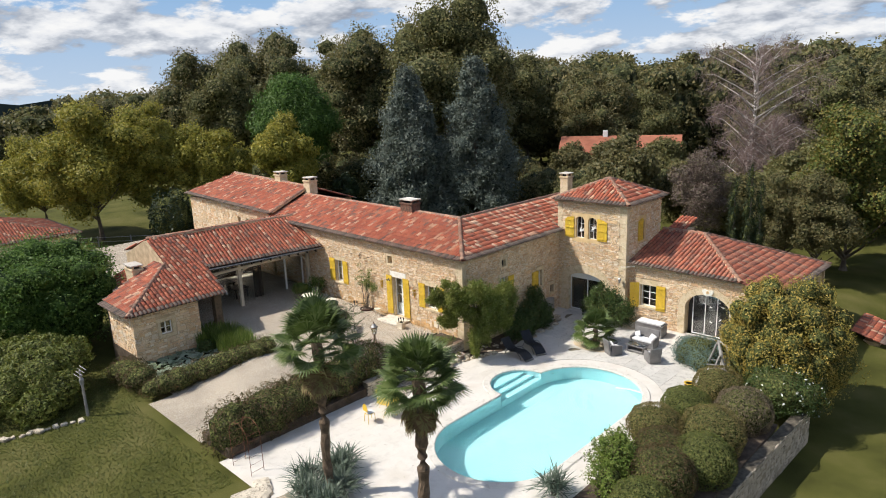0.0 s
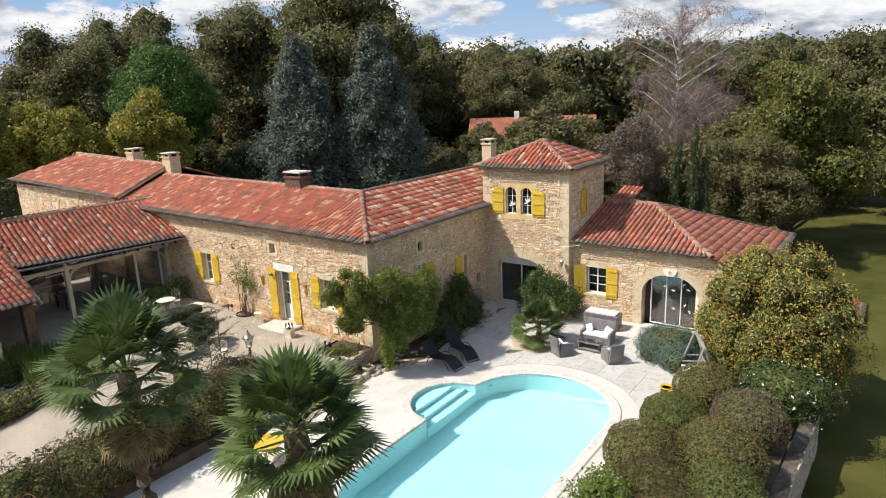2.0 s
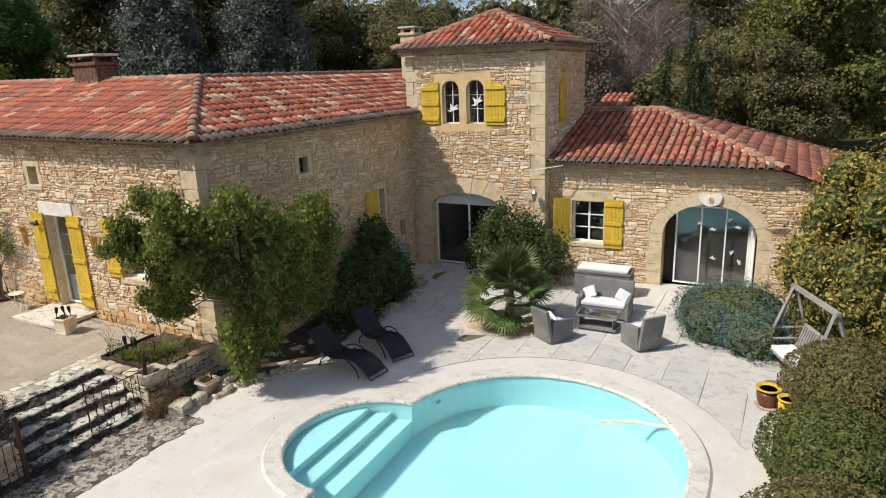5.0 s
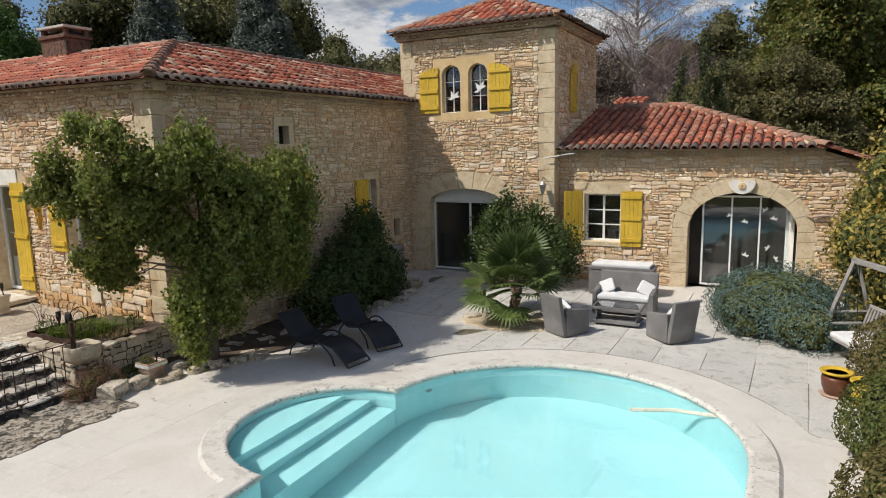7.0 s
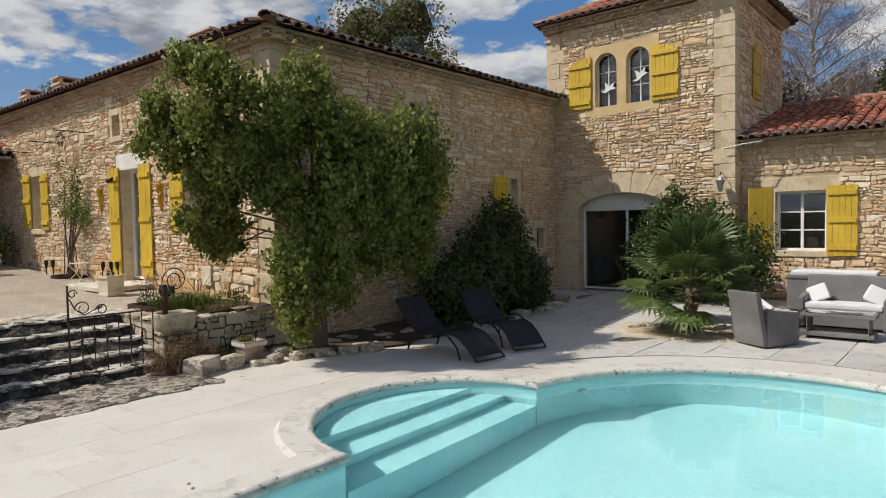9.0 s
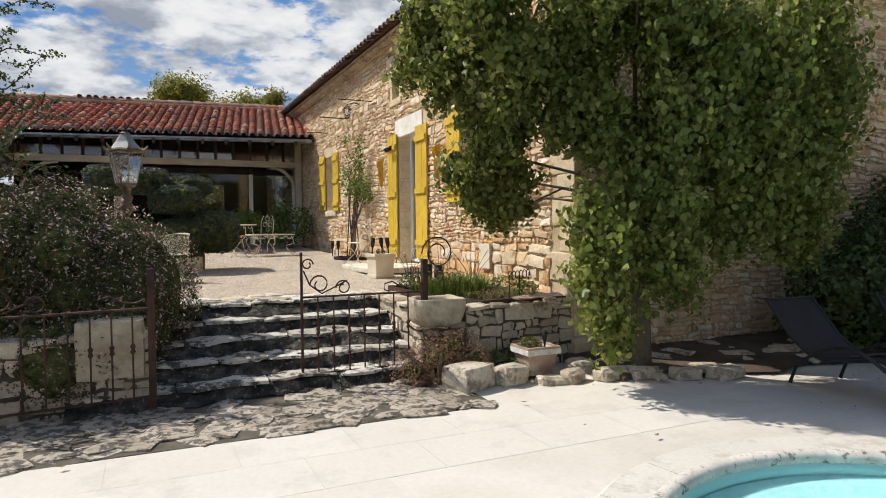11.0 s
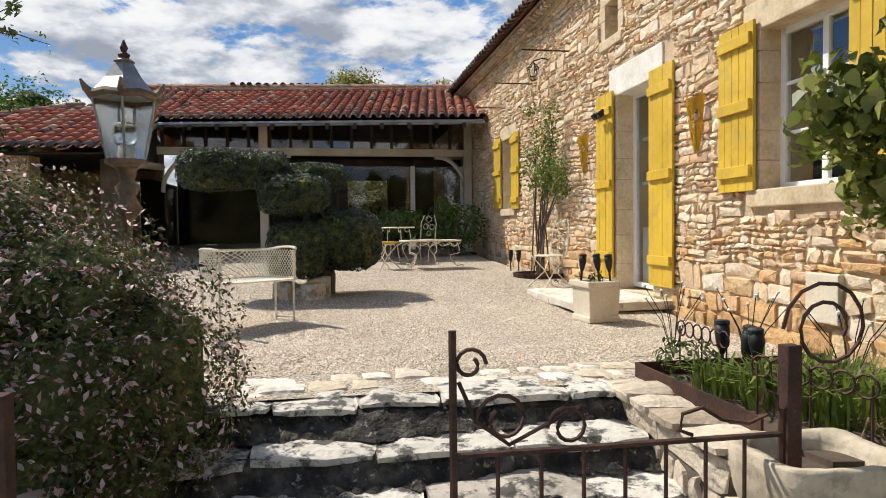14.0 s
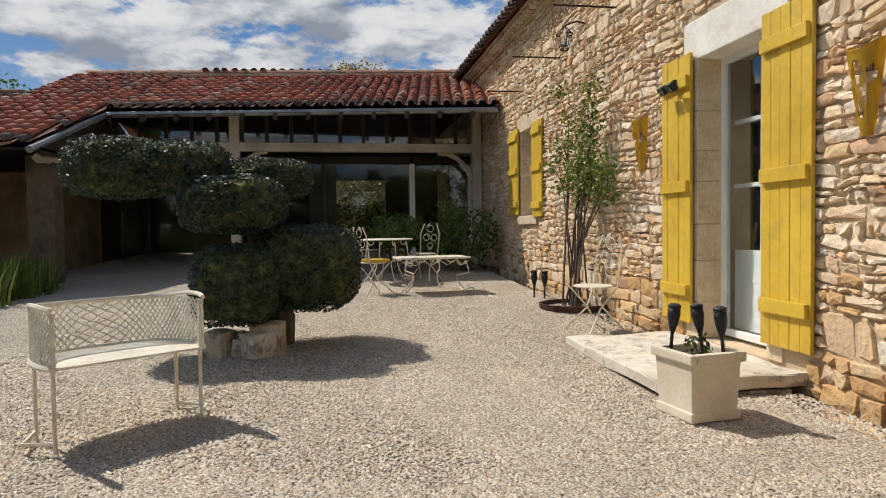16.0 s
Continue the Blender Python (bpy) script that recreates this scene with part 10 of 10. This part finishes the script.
for sl in [o for o in TERRACE.children if o.name.startswith("paving_slab") and o.data.vertices[0].co.y > 26]:      # dark joints under the grey slabs
    lo = [v.co.copy() for v in sl.data.vertices[:len(sl.data.vertices) // 2]]
    mid = sum(lo, Vector()) / len(lo)
    o = len(JV)
    JV += [c + (c - mid).normalized() * 0.012 + Vector((0, 0, 0.009)) for c in lo]
    JF.append(tuple(range(o, o + len(lo))))
obj("joint_bed", JV, JF, M_JOINT, TERRACE)
for i in range(5):                                            # paler slabs east of the basin
    for j in range(13):
        x, y = -11.6 + i * 0.55, 18.0 + j * 0.8
        cs = [(x, y), (x + 0.55, y), (x + 0.55, y + 0.8), (x, y + 0.8)]
        if any(near_pool(a, b, 0.40) for a, b in cs) or y + 0.8 > 28.2 or x + 0.55 > -9.3:
            continue
        slab(x, x + 0.55, y, y + 0.8, M_PAVE_OB, 0.003, 0.0085 + g.uniform(0, 0.001))

# ---- loose gravel of the courtyard ----
def loose_gravel(n, x0, x1, y0, y1, seed, s0, s1):
    gg = np.random.default_rng(seed)
    x = gg.uniform(x0, x1, n)
    yy = gg.uniform(y0, y1, n)
    ok = ~((x > -24.2) & (yy < 23.2)) & ~((x > -28.1) & (x < -26.2) & (yy > 23.6)) & ~((x > -24.3) & (yy > 23.05))
    x, yy = x[ok], yy[ok]
    n = len(x)
    z = np.array([court_z(a, b) for a, b in zip(x, yy)])
    r = gg.uniform(s0, s1, (n, 1))
    a0 = gg.uniform(0, 6.28, n)
    base = np.stack([x, yy, z + 0.002], 1)
    ring = []
    for k in range(3):
        a = a0 + k * 2.094 + gg.uniform(-0.45, 0.45, n)
        ring.append(base + np.stack([np.cos(a), np.sin(a), np.zeros(n)], 1) * gg.uniform(0.7, 1.25, (n, 1)) * r)
    top = base + np.stack([gg.normal(size=n), gg.normal(size=n), np.zeros(n)], 1) * r * 0.4 + np.array([0, 0, 1]) * gg.uniform(0.5, 1.0, (n, 1)) * r
    verts = np.stack(ring + [top], 1).reshape(-1, 3)
    faces = (np.arange(n)[:, None, None] * 4 + np.array([[0, 1, 3], [1, 2, 3], [2, 0, 3]])[None]).reshape(-1, 3)
    me = bpy.data.meshes.new("loose_gravel")
    me.vertices.add(len(verts))
    me.vertices.foreach_set("co", verts.astype(np.float32).ravel())
    me.loops.add(faces.size)
    me.loops.foreach_set("vertex_index", faces.astype(np.int32).ravel())
    me.polygons.add(len(faces))
    me.polygons.foreach_set("loop_start", np.arange(0, faces.size, 3, dtype=np.int32))
    me.update(calc_edges=True)
    me.materials.append(M_GRAVEL_BIT)
    ob = new("loose_gravel", me)
    ob.parent = COURT
    ob["kind"] = "stuff"
    return ob


loose_gravel(90000, -27.2, -23.6, 18.8, 24.6, 1, 0.006, 0.014)
loose_gravel(30000, -31.5, -27.2, 18.8, 24.6, 2, 0.008, 0.016)

# ---- lily pond ----
pond = empty("lily_pond", label="dark pond covered with pale green lily pads", category="pond", kind="structure")
bm = turned([(1.0, -0.12), (1.0, -0.02)], 26)
bm.transform(Matrix.Diagonal((2.0, 2.9, 1, 1)))
part("water", bm, M_PONDWATER, pond)
pond.matrix_basis = pose(-31.9, 13.8, -0.28, 0, 0, -14)
verts, faces = [], []
for k in range(480):
    a, r = g.uniform(0, 6.28), math.sqrt(g.random()) * 0.95
    cx, cy, s, h = 2.0 * r * math.cos(a), 2.9 * r * math.sin(a), g.uniform(0.09, 0.19), g.uniform(0.0, 0.12)
    o = len(verts)
    t = (g.uniform(-0.4, 0.4), g.uniform(-0.4, 0.4))
    for i in range(9):
        b = i * 0.66 + k
        verts.append((cx + s * math.cos(b), cy + s * math.sin(b), h + s * (t[0] * math.cos(b) + t[1] * math.sin(b))))
    faces.append(tuple(range(o, o + 9)))
obj("lily_pads", verts, faces, L_LILY, pond)["kind"] = "stuff"

# ---- left part of the garden ----
tree(201, pose(-42.2, 10.0, -0.85), 6.3, 4.7, L_BRIGHT, "broad bright green garden tree", n=22000, size=0.17, clump_n=42, trunk_h=0.6, top=0.95)
shrub("vine_arbour", -34.4, 7.4, -0.85, [(0, 0, 1.6, 1.7, 1.7, 1.0), (-2, -0.2, 1.7, 1.6, 1.6, 1.0), (-3.6, -0.6, 1.6, 1.5, 1.5, 1.0), (1.5, 0.2, 1.0, 1.2, 1.2, 0.9), (-0.6, 1.5, 1.8, 1.2, 1.1, 0.8), (0.6, -1.6, 1.2, 1.4, 1.3, 0.9), (2.2, -0.8, 0.7, 1.0, 1.0, 0.7), (-2, -2, 1.4, 1.6, 1.5, 1.0), (-1.2, 0.6, 2.3, 0.9, 0.9, 0.6)], 30000, 0.14, L_VINE, "yellow-green vine over a garden arbour", core=0.6)
shrub("shrub", -37.5, 4.4, -0.85, [(0, 0, 1.3, 1.6, 1.6, 1.2), (1.5, -1.0, 1.0, 1.3, 1.4, 1.0), (2.9, -0.6, 0.7, 1.0, 1.1, 0.7)], 9000, 0.13, L_VINE, "yellow-green shrubs at the edge of the lawn", core=0.7)
ml = empty("lamp_post", pose(-30.9, 8.3, -0.86), label="weathered wooden post with a lantern and crossbars", category="lamp post")
part("post", tube(bmesh.new(), [(0, 0, -0.1), (0.02, 0, 1.5), (0, 0, 2.3)], [0.07, 0.055, 0.045], 7), M_GREYWOOD, ml)
for k in range(4):
    part("crossbar", tube(bmesh.new(), [(-0.45, 0.1 * k - 0.15, 2.05 + 0.1 * k), (0.45, 0.1 * k - 0.15, 2.1 + 0.1 * k)], 0.018, 5), M_GREYWOOD, ml)
part("lantern", turned([(0.05, 1.55), (0.09, 1.6), (0.11, 1.85), (0.05, 1.95)], 8), M_ZINC, ml)
for k in range(11):
    s = g.uniform(0.12, 0.22)
    rk = part("rock", rough_block(-s, s, -s * 0.7, s * 0.7, -0.06, s * 0.7, 210 + k, 2, 0.03), M_EDGE)
    rk.matrix_basis = pose(-30.6 - 0.08 * k + g.uniform(-0.1, 0.1), 7.9 - 0.32 * k, -0.86, 0, 0, g.uniform(0, 180))
    tagged(rk, "pale rock edging the shrub bed", "rock", "bed edging rocks")
shrub("shrub", -32.6, 16.2, -0.5, [(0, 0, 0.4, 0.5, 0.7, 0.4), (-0.1, -1.0, 0.4, 0.45, 0.6, 0.4)], 3500, 0.08, L_LAUREL, "ivy and shrubs at the foot of the pavilion wall", seed=55)

# ---- far house ----
fh = empty("far_house", pose(-42.9, 78.7, -1.8, 0, 0, 26), label="distant low house with a red tile roof", category="house")
part("wall", bx(-7.2, 7.2, -3, 3, 0, 6.4), M_DRESSED, fh)
obj("roof", [(-7.7, -3.6, 6.3), (7.7, -3.6, 6.3), (7.7, 0, 8.3), (-7.7, 0, 8.3), (-7.7, 3.6, 6.3), (7.7, 3.6, 6.3), (-7.7, -3.6, 6.15), (7.7, -3.6, 6.15), (-7.7, 3.6, 6.15), (7.7, 3.6, 6.15)],
    [(0, 1, 2, 3), (3, 2, 5, 4), (0, 3, 4, 8, 6), (2, 1, 7, 9, 5), (6, 7, 1, 0), (4, 5, 9, 8)], M_FARTILE, fh, "red tile roof")
part("chimney", bx(-2.2, -1.6, -0.3, 0.3, 7.8, 9.0), M_WHITE, fh)
for k in range(3):
    part("window", bx(-5 + 4 * k, -4 + 4 * k, -3.06, -2.9, 3.6, 5.2), M_DARKWOOD, fh)
gh = empty("roof_behind_tower", label="small red tile roof behind the tower", category="roof", kind="structure")
roof_plane(gh, [(-17.2, 38.2, 4.12), (-16.1, 38.2, 4.12), (-16.1, 40.6, 4.75), (-17.2, 40.6, 4.75)], 49)
tagged(part("wall_closing_annex", bx(-17.2, -16.3, 38.5, 40.6, 2.5, 4.1), M_MORTAR), "plain wall behind the tower", "wall", kind="structure")

# ---- lean-to east of the low wing ----
lt = roof("roof_shed", "low red clay tile roof of a shed on the lower lawn")
roof_plane(lt, [(-5.6, 41.8, -1.6), (-5.6, 45.5, -1.6), (-7.4, 45.5, -1.1), (-7.4, 41.8, -1.1)], 51)
tagged(part("wall_shed", bx(-7.2, -5.9, 42.2, 45.2, -2.6, -1.7), M_MORTAR), "low stone wall of the shed", "wall", kind="structure")

# ---- wall fittings ----
sd = empty("sundial", pose(-12.62, CY - 0.03, 2.22), label="pale half-round stone sundial over the arch", category="sundial")
bm = bmesh.new()
pts = [(0.30 * math.cos(t), 0.0, 0.30 * math.sin(t)) for t in np.linspace(math.pi, 2 * math.pi, 15)] + [(0.2, 0, 0.06), (0, 0, 0.0), (-0.2, 0, 0.06)]
f = [bm.verts.new(p_) for p_ in pts]
b = [bm.verts.new((p_[0], -0.06, p_[2])) for p_ in pts]
bm.faces.new(f[::-1])
bm.faces.new(b)
for i in range(len(f)):
    bm.faces.new((f[i], f[(i + 1) % len(f)], b[(i + 1) % len(f)], b[i]))
part("dial_plate", bm, M_WHITESTONE, sd)
bm = turned([(0.09, 0), (0.085, 0.02), (0.05, 0.025)], 14)
bm.transform(Matrix.Translation((0, -0.06, -0.1)) @ Matrix.Rotation(math.pi / 2, 4, "X"))
part("dial_face", bm, M_OCHRE, sd)
part("gnomon", tube(bmesh.new(), [(0, -0.06, -0.05), (0, -0.18, -0.16)], 0.006, 4), M_IRON, sd)
wl = empty("wall_lantern", pose(-17.55, TY - 0.02, 2.18), label="dark metal wall lantern on the tower corner", category="wall lamp")
part("bracket", tube(bmesh.new(), [(0, 0, 0.12), (0, -0.16, 0.16), (0, -0.2, 0.08)], 0.012, 5), M_BLACKIRON, wl)
bm = turned([(0.04, -0.28), (0.10, -0.05), (0.11, -0.03), (0.03, 0.06)], 6)
bm.transform(Matrix.Translation((0, -0.2, 0)))
part("lantern", bm, M_ZINC, wl)
tagged(part("gutter_pipe", tube(bmesh.new(), [(-17.55, TY - 0.12, 2.86), (-17.1, TY - 0.14, 2.93), (-16.75, TY + 0.05, 2.98)], 0.014, 6), M_WHITE), "thin pale cable pipe from the lantern to the gutter", "pipe")


def dove(x, y, z, s, ang, tip):
    """A plain flat white bird shape hung in a window."""
    bm = bmesh.new()
    pts = [(-0.5, 0.05), (-0.2, 0.0), (-0.05, 0.45), (0.1, 0.1), (0.5, 0.2), (0.3, -0.02), (0.45, -0.2), (0.05, -0.12), (-0.25, -0.15)]
    f = [bm.verts.new((a * s, 0, b_ * s)) for a, b_ in pts]
    h = [bm.verts.new((a * s, 0.006, b_ * s)) for a, b_ in pts]
    bm.faces.new(f)
    bm.faces.new(h[::-1])
    for i in range(len(f)):
        bm.faces.new((f[i], f[(i + 1) % len(f)], h[(i + 1) % len(f)], h[i]))
    bmesh.ops.triangulate(bm, faces=[q for q in bm.faces if len(q.verts) > 4])
    ob = part("window_dove", bm, M_WHITE)
    ob.matrix_basis = pose(x, y, z, 0, ang, tip)
    return tagged(ob, "flat white paper bird hung in the window", "ornament", "window birds")


dove(-20.40, TY + 0.12, 4.66, 0.44, -20, 0)
dove(-19.56, TY + 0.12, 4.86, 0.46, -35, 0)
for x, z, a in ((-12.9, 1.35, -20), (-12.55, 1.2, 10), (-12.1, 1.5, -40), (-11.9, 1.3, 15), (-12.0, 0.55, -60), (-11.8, 0.3, 60), (-12.5, 0.35, 20)):
    dove(x, CY + 0.27, z, 0.18, a, 0)
dove(-19.4, TY + 0.25, 1.15, 0.26, -20, 0)
mb = empty("meter_box", pose(-21.75, 32.35, tz(0, 32.3)), label="grey utility box standing against the shaded wall", category="utility box")
part("cabinet", bx(-0.16, 0.16, -0.38, 0.38, 0.06, 0.95, 0.015), M_GREYWOOD, mb)
for yy in (-0.3, 0.3):
    part("foot", bx(-0.14, 0.14, yy - 0.05, yy + 0.05, 0, 0.06), M_BLACKIRON, mb)
cp = empty("cable_box", pose(-24.05, AY - 0.02, 0.42), label="small square cream cover plate on the wall", category="cover plate")
part("plate", bx(-0.16, 0.16, -0.05, 0.02, -0.18, 0.18, 0.01), M_CASTSTONE, cp)
tagged(part("pool_hose", tube(bmesh.new(), [(-13.6, 26.2, WATER + 0.015), (-13.0, 26.45, WATER + 0.02), (-12.35, 26.5, WATER + 0.015)], 0.035, 7), M_CREAM), "pale yellow float bar on the water", "pool float")
sk = empty("pool_skimmer", label="small round white fitting in the basin wall", category="pool fitting")
for x, y in ((-16.75, 26.45), (-16.95, 25.85)):
    bm = turned([(0.07, 0), (0.07, 0.015), (0.04, 0.02)], 12)
    d = Vector((PXC - x, PYC1 - y, 0)).normalized()
    bm.transform(Matrix.Translation((x, y, WATER - 0.25)) @ d.to_track_quat("Z", "Y").to_matrix().to_4x4())
    part("nozzle", bm, M_ZINC, sk)
# fence posts and a shed light on the far lawn
fe = empty("field_fence", label="thin wooden field fence across the far lawn", category="fence")
for k in range(9):
    x, y = -78 + 2.2 * k, 12 + 2.4 * k
    part("post", bx(x - 0.05, x + 0.05, y - 0.05, y + 0.05, ground_z(x, y) - 0.1, ground_z(x, y) + 1.1), M_GREYWOOD, fe)
for z in (0.5, 0.95):
    part("rail", tube(bmesh.new(), [(-78 + 2.2 * k, 12 + 2.4 * k, ground_z(-78 + 2.2 * k, 12 + 2.4 * k) + z) for k in range(9)], 0.03, 4), M_GREYWOOD, fe)
# fallen leaves on the terrace
verts, faces = [], []
for k in range(260):
    x, y = (g.uniform(-21.5, -17), g.uniform(25, 33)) if k < 130 else (g.uniform(-22, -9.5), g.uniform(12, 33))
    if near_pool(x, y, 0.1):
        continue
    s, a = g.uniform(0.012, 0.03), g.uniform(0, 6.28)
    o = len(verts)
    for i in range(4):
        verts.append((x + s * (1.4 if i % 2 else 0.7) * math.cos(a + i * 1.57), y + s * (1.4 if i % 2 else 0.7) * math.sin(a + i * 1.57), tz(x, y) + 0.004 + 0.006 * (i % 2)))
    faces.append((o, o + 1, o + 2, o + 3))
tagged(obj("fallen_leaves", verts, faces, L_PALMDRY), "scattered dry brown leaves on the paving", "fallen leaves", kind="stuff")


# ---- grass of the near lawn ----
def grass(n, x0, x1, y0, y1, seed):
    gg = np.random.default_rng(seed)
    x, y = gg.uniform(x0, x1, n), gg.uniform(y0, y1, n)
    ok = ~((x > -30.8 + (y - 8) * 0.2) & (y > 10.2)) & (x < -20.6)
    x, y = x[ok], y[ok]
    b = np.stack([x, y, np.array([ground_z(a, c) for a, c in zip(x, y)]) - 0.005], 1)
    a = gg.uniform(0, 6.28, len(x))
    s = np.stack([np.cos(a), np.sin(a), 0 * a], 1) * gg.uniform(0.012, 0.03, (len(x), 1))
    t = b + np.stack([gg.normal(size=len(x)) * 0.03, gg.normal(size=len(x)) * 0.03, gg.uniform(0.02, 0.06, len(x))], 1)
    q = np.stack([b - s, b + s, t + s * 0.4, t - s * 0.4], 1)
    return tagged(quads_mesh("grass", q, L_GRASS), "short mown grass of the garden lawn", "grass", kind="stuff")


grass(40000, -37, -20.6, 0.5, 11.0, 4)

shrub("shrub", -45.6, 22.2, 0.2, [(0, 0, 1.2, 1.0, 1.6, 1.4), (0.2, 1.2, 1.0, 0.8, 0.9, 1.2)], 6000, 0.14, L_OAK, "dark green garden shrub seen through the gallery")

gk = empty("wall_gecko", pose(-10.92, CY - 0.05, 1.42), label="terracotta gecko ornament on the wall beside the arch", category="wall ornament")
part("body", tube(bmesh.new(), [(-0.30, 0, 0.02), (-0.18, -0.02, -0.03), (-0.05, -0.03, 0.0), (0.08, -0.03, 0.03), (0.16, -0.03, 0.02), (0.22, -0.02, 0.03)], [0.008, 0.022, 0.04, 0.042, 0.03, 0.02], 8), M_TERRA, gk)
for sx, sz in ((-0.06, 1), (-0.06, -1), (0.09, 1), (0.09, -1)):
    part("leg", tube(bmesh.new(), [(sx, -0.02, 0.02 * sz), (sx + 0.03, -0.02, 0.08 * sz), (sx + 0.08, -0.015, 0.10 * sz)], 0.012, 5), M_TERRA, gk)


# ---- single stones of the walls ----
for wall, v, f, mt in STONE_PARTS:
    obj("stone", v, f, mt, wall)

# ---- single tiles at the eaves ----
for roof_, m_, edge_ in TILE_PARTS[:300]:
    tile = new("roof_tile", EAVE_MESH if edge_ else TILE_MESH)
    tile.parent = roof_
    tile.matrix_basis = m_
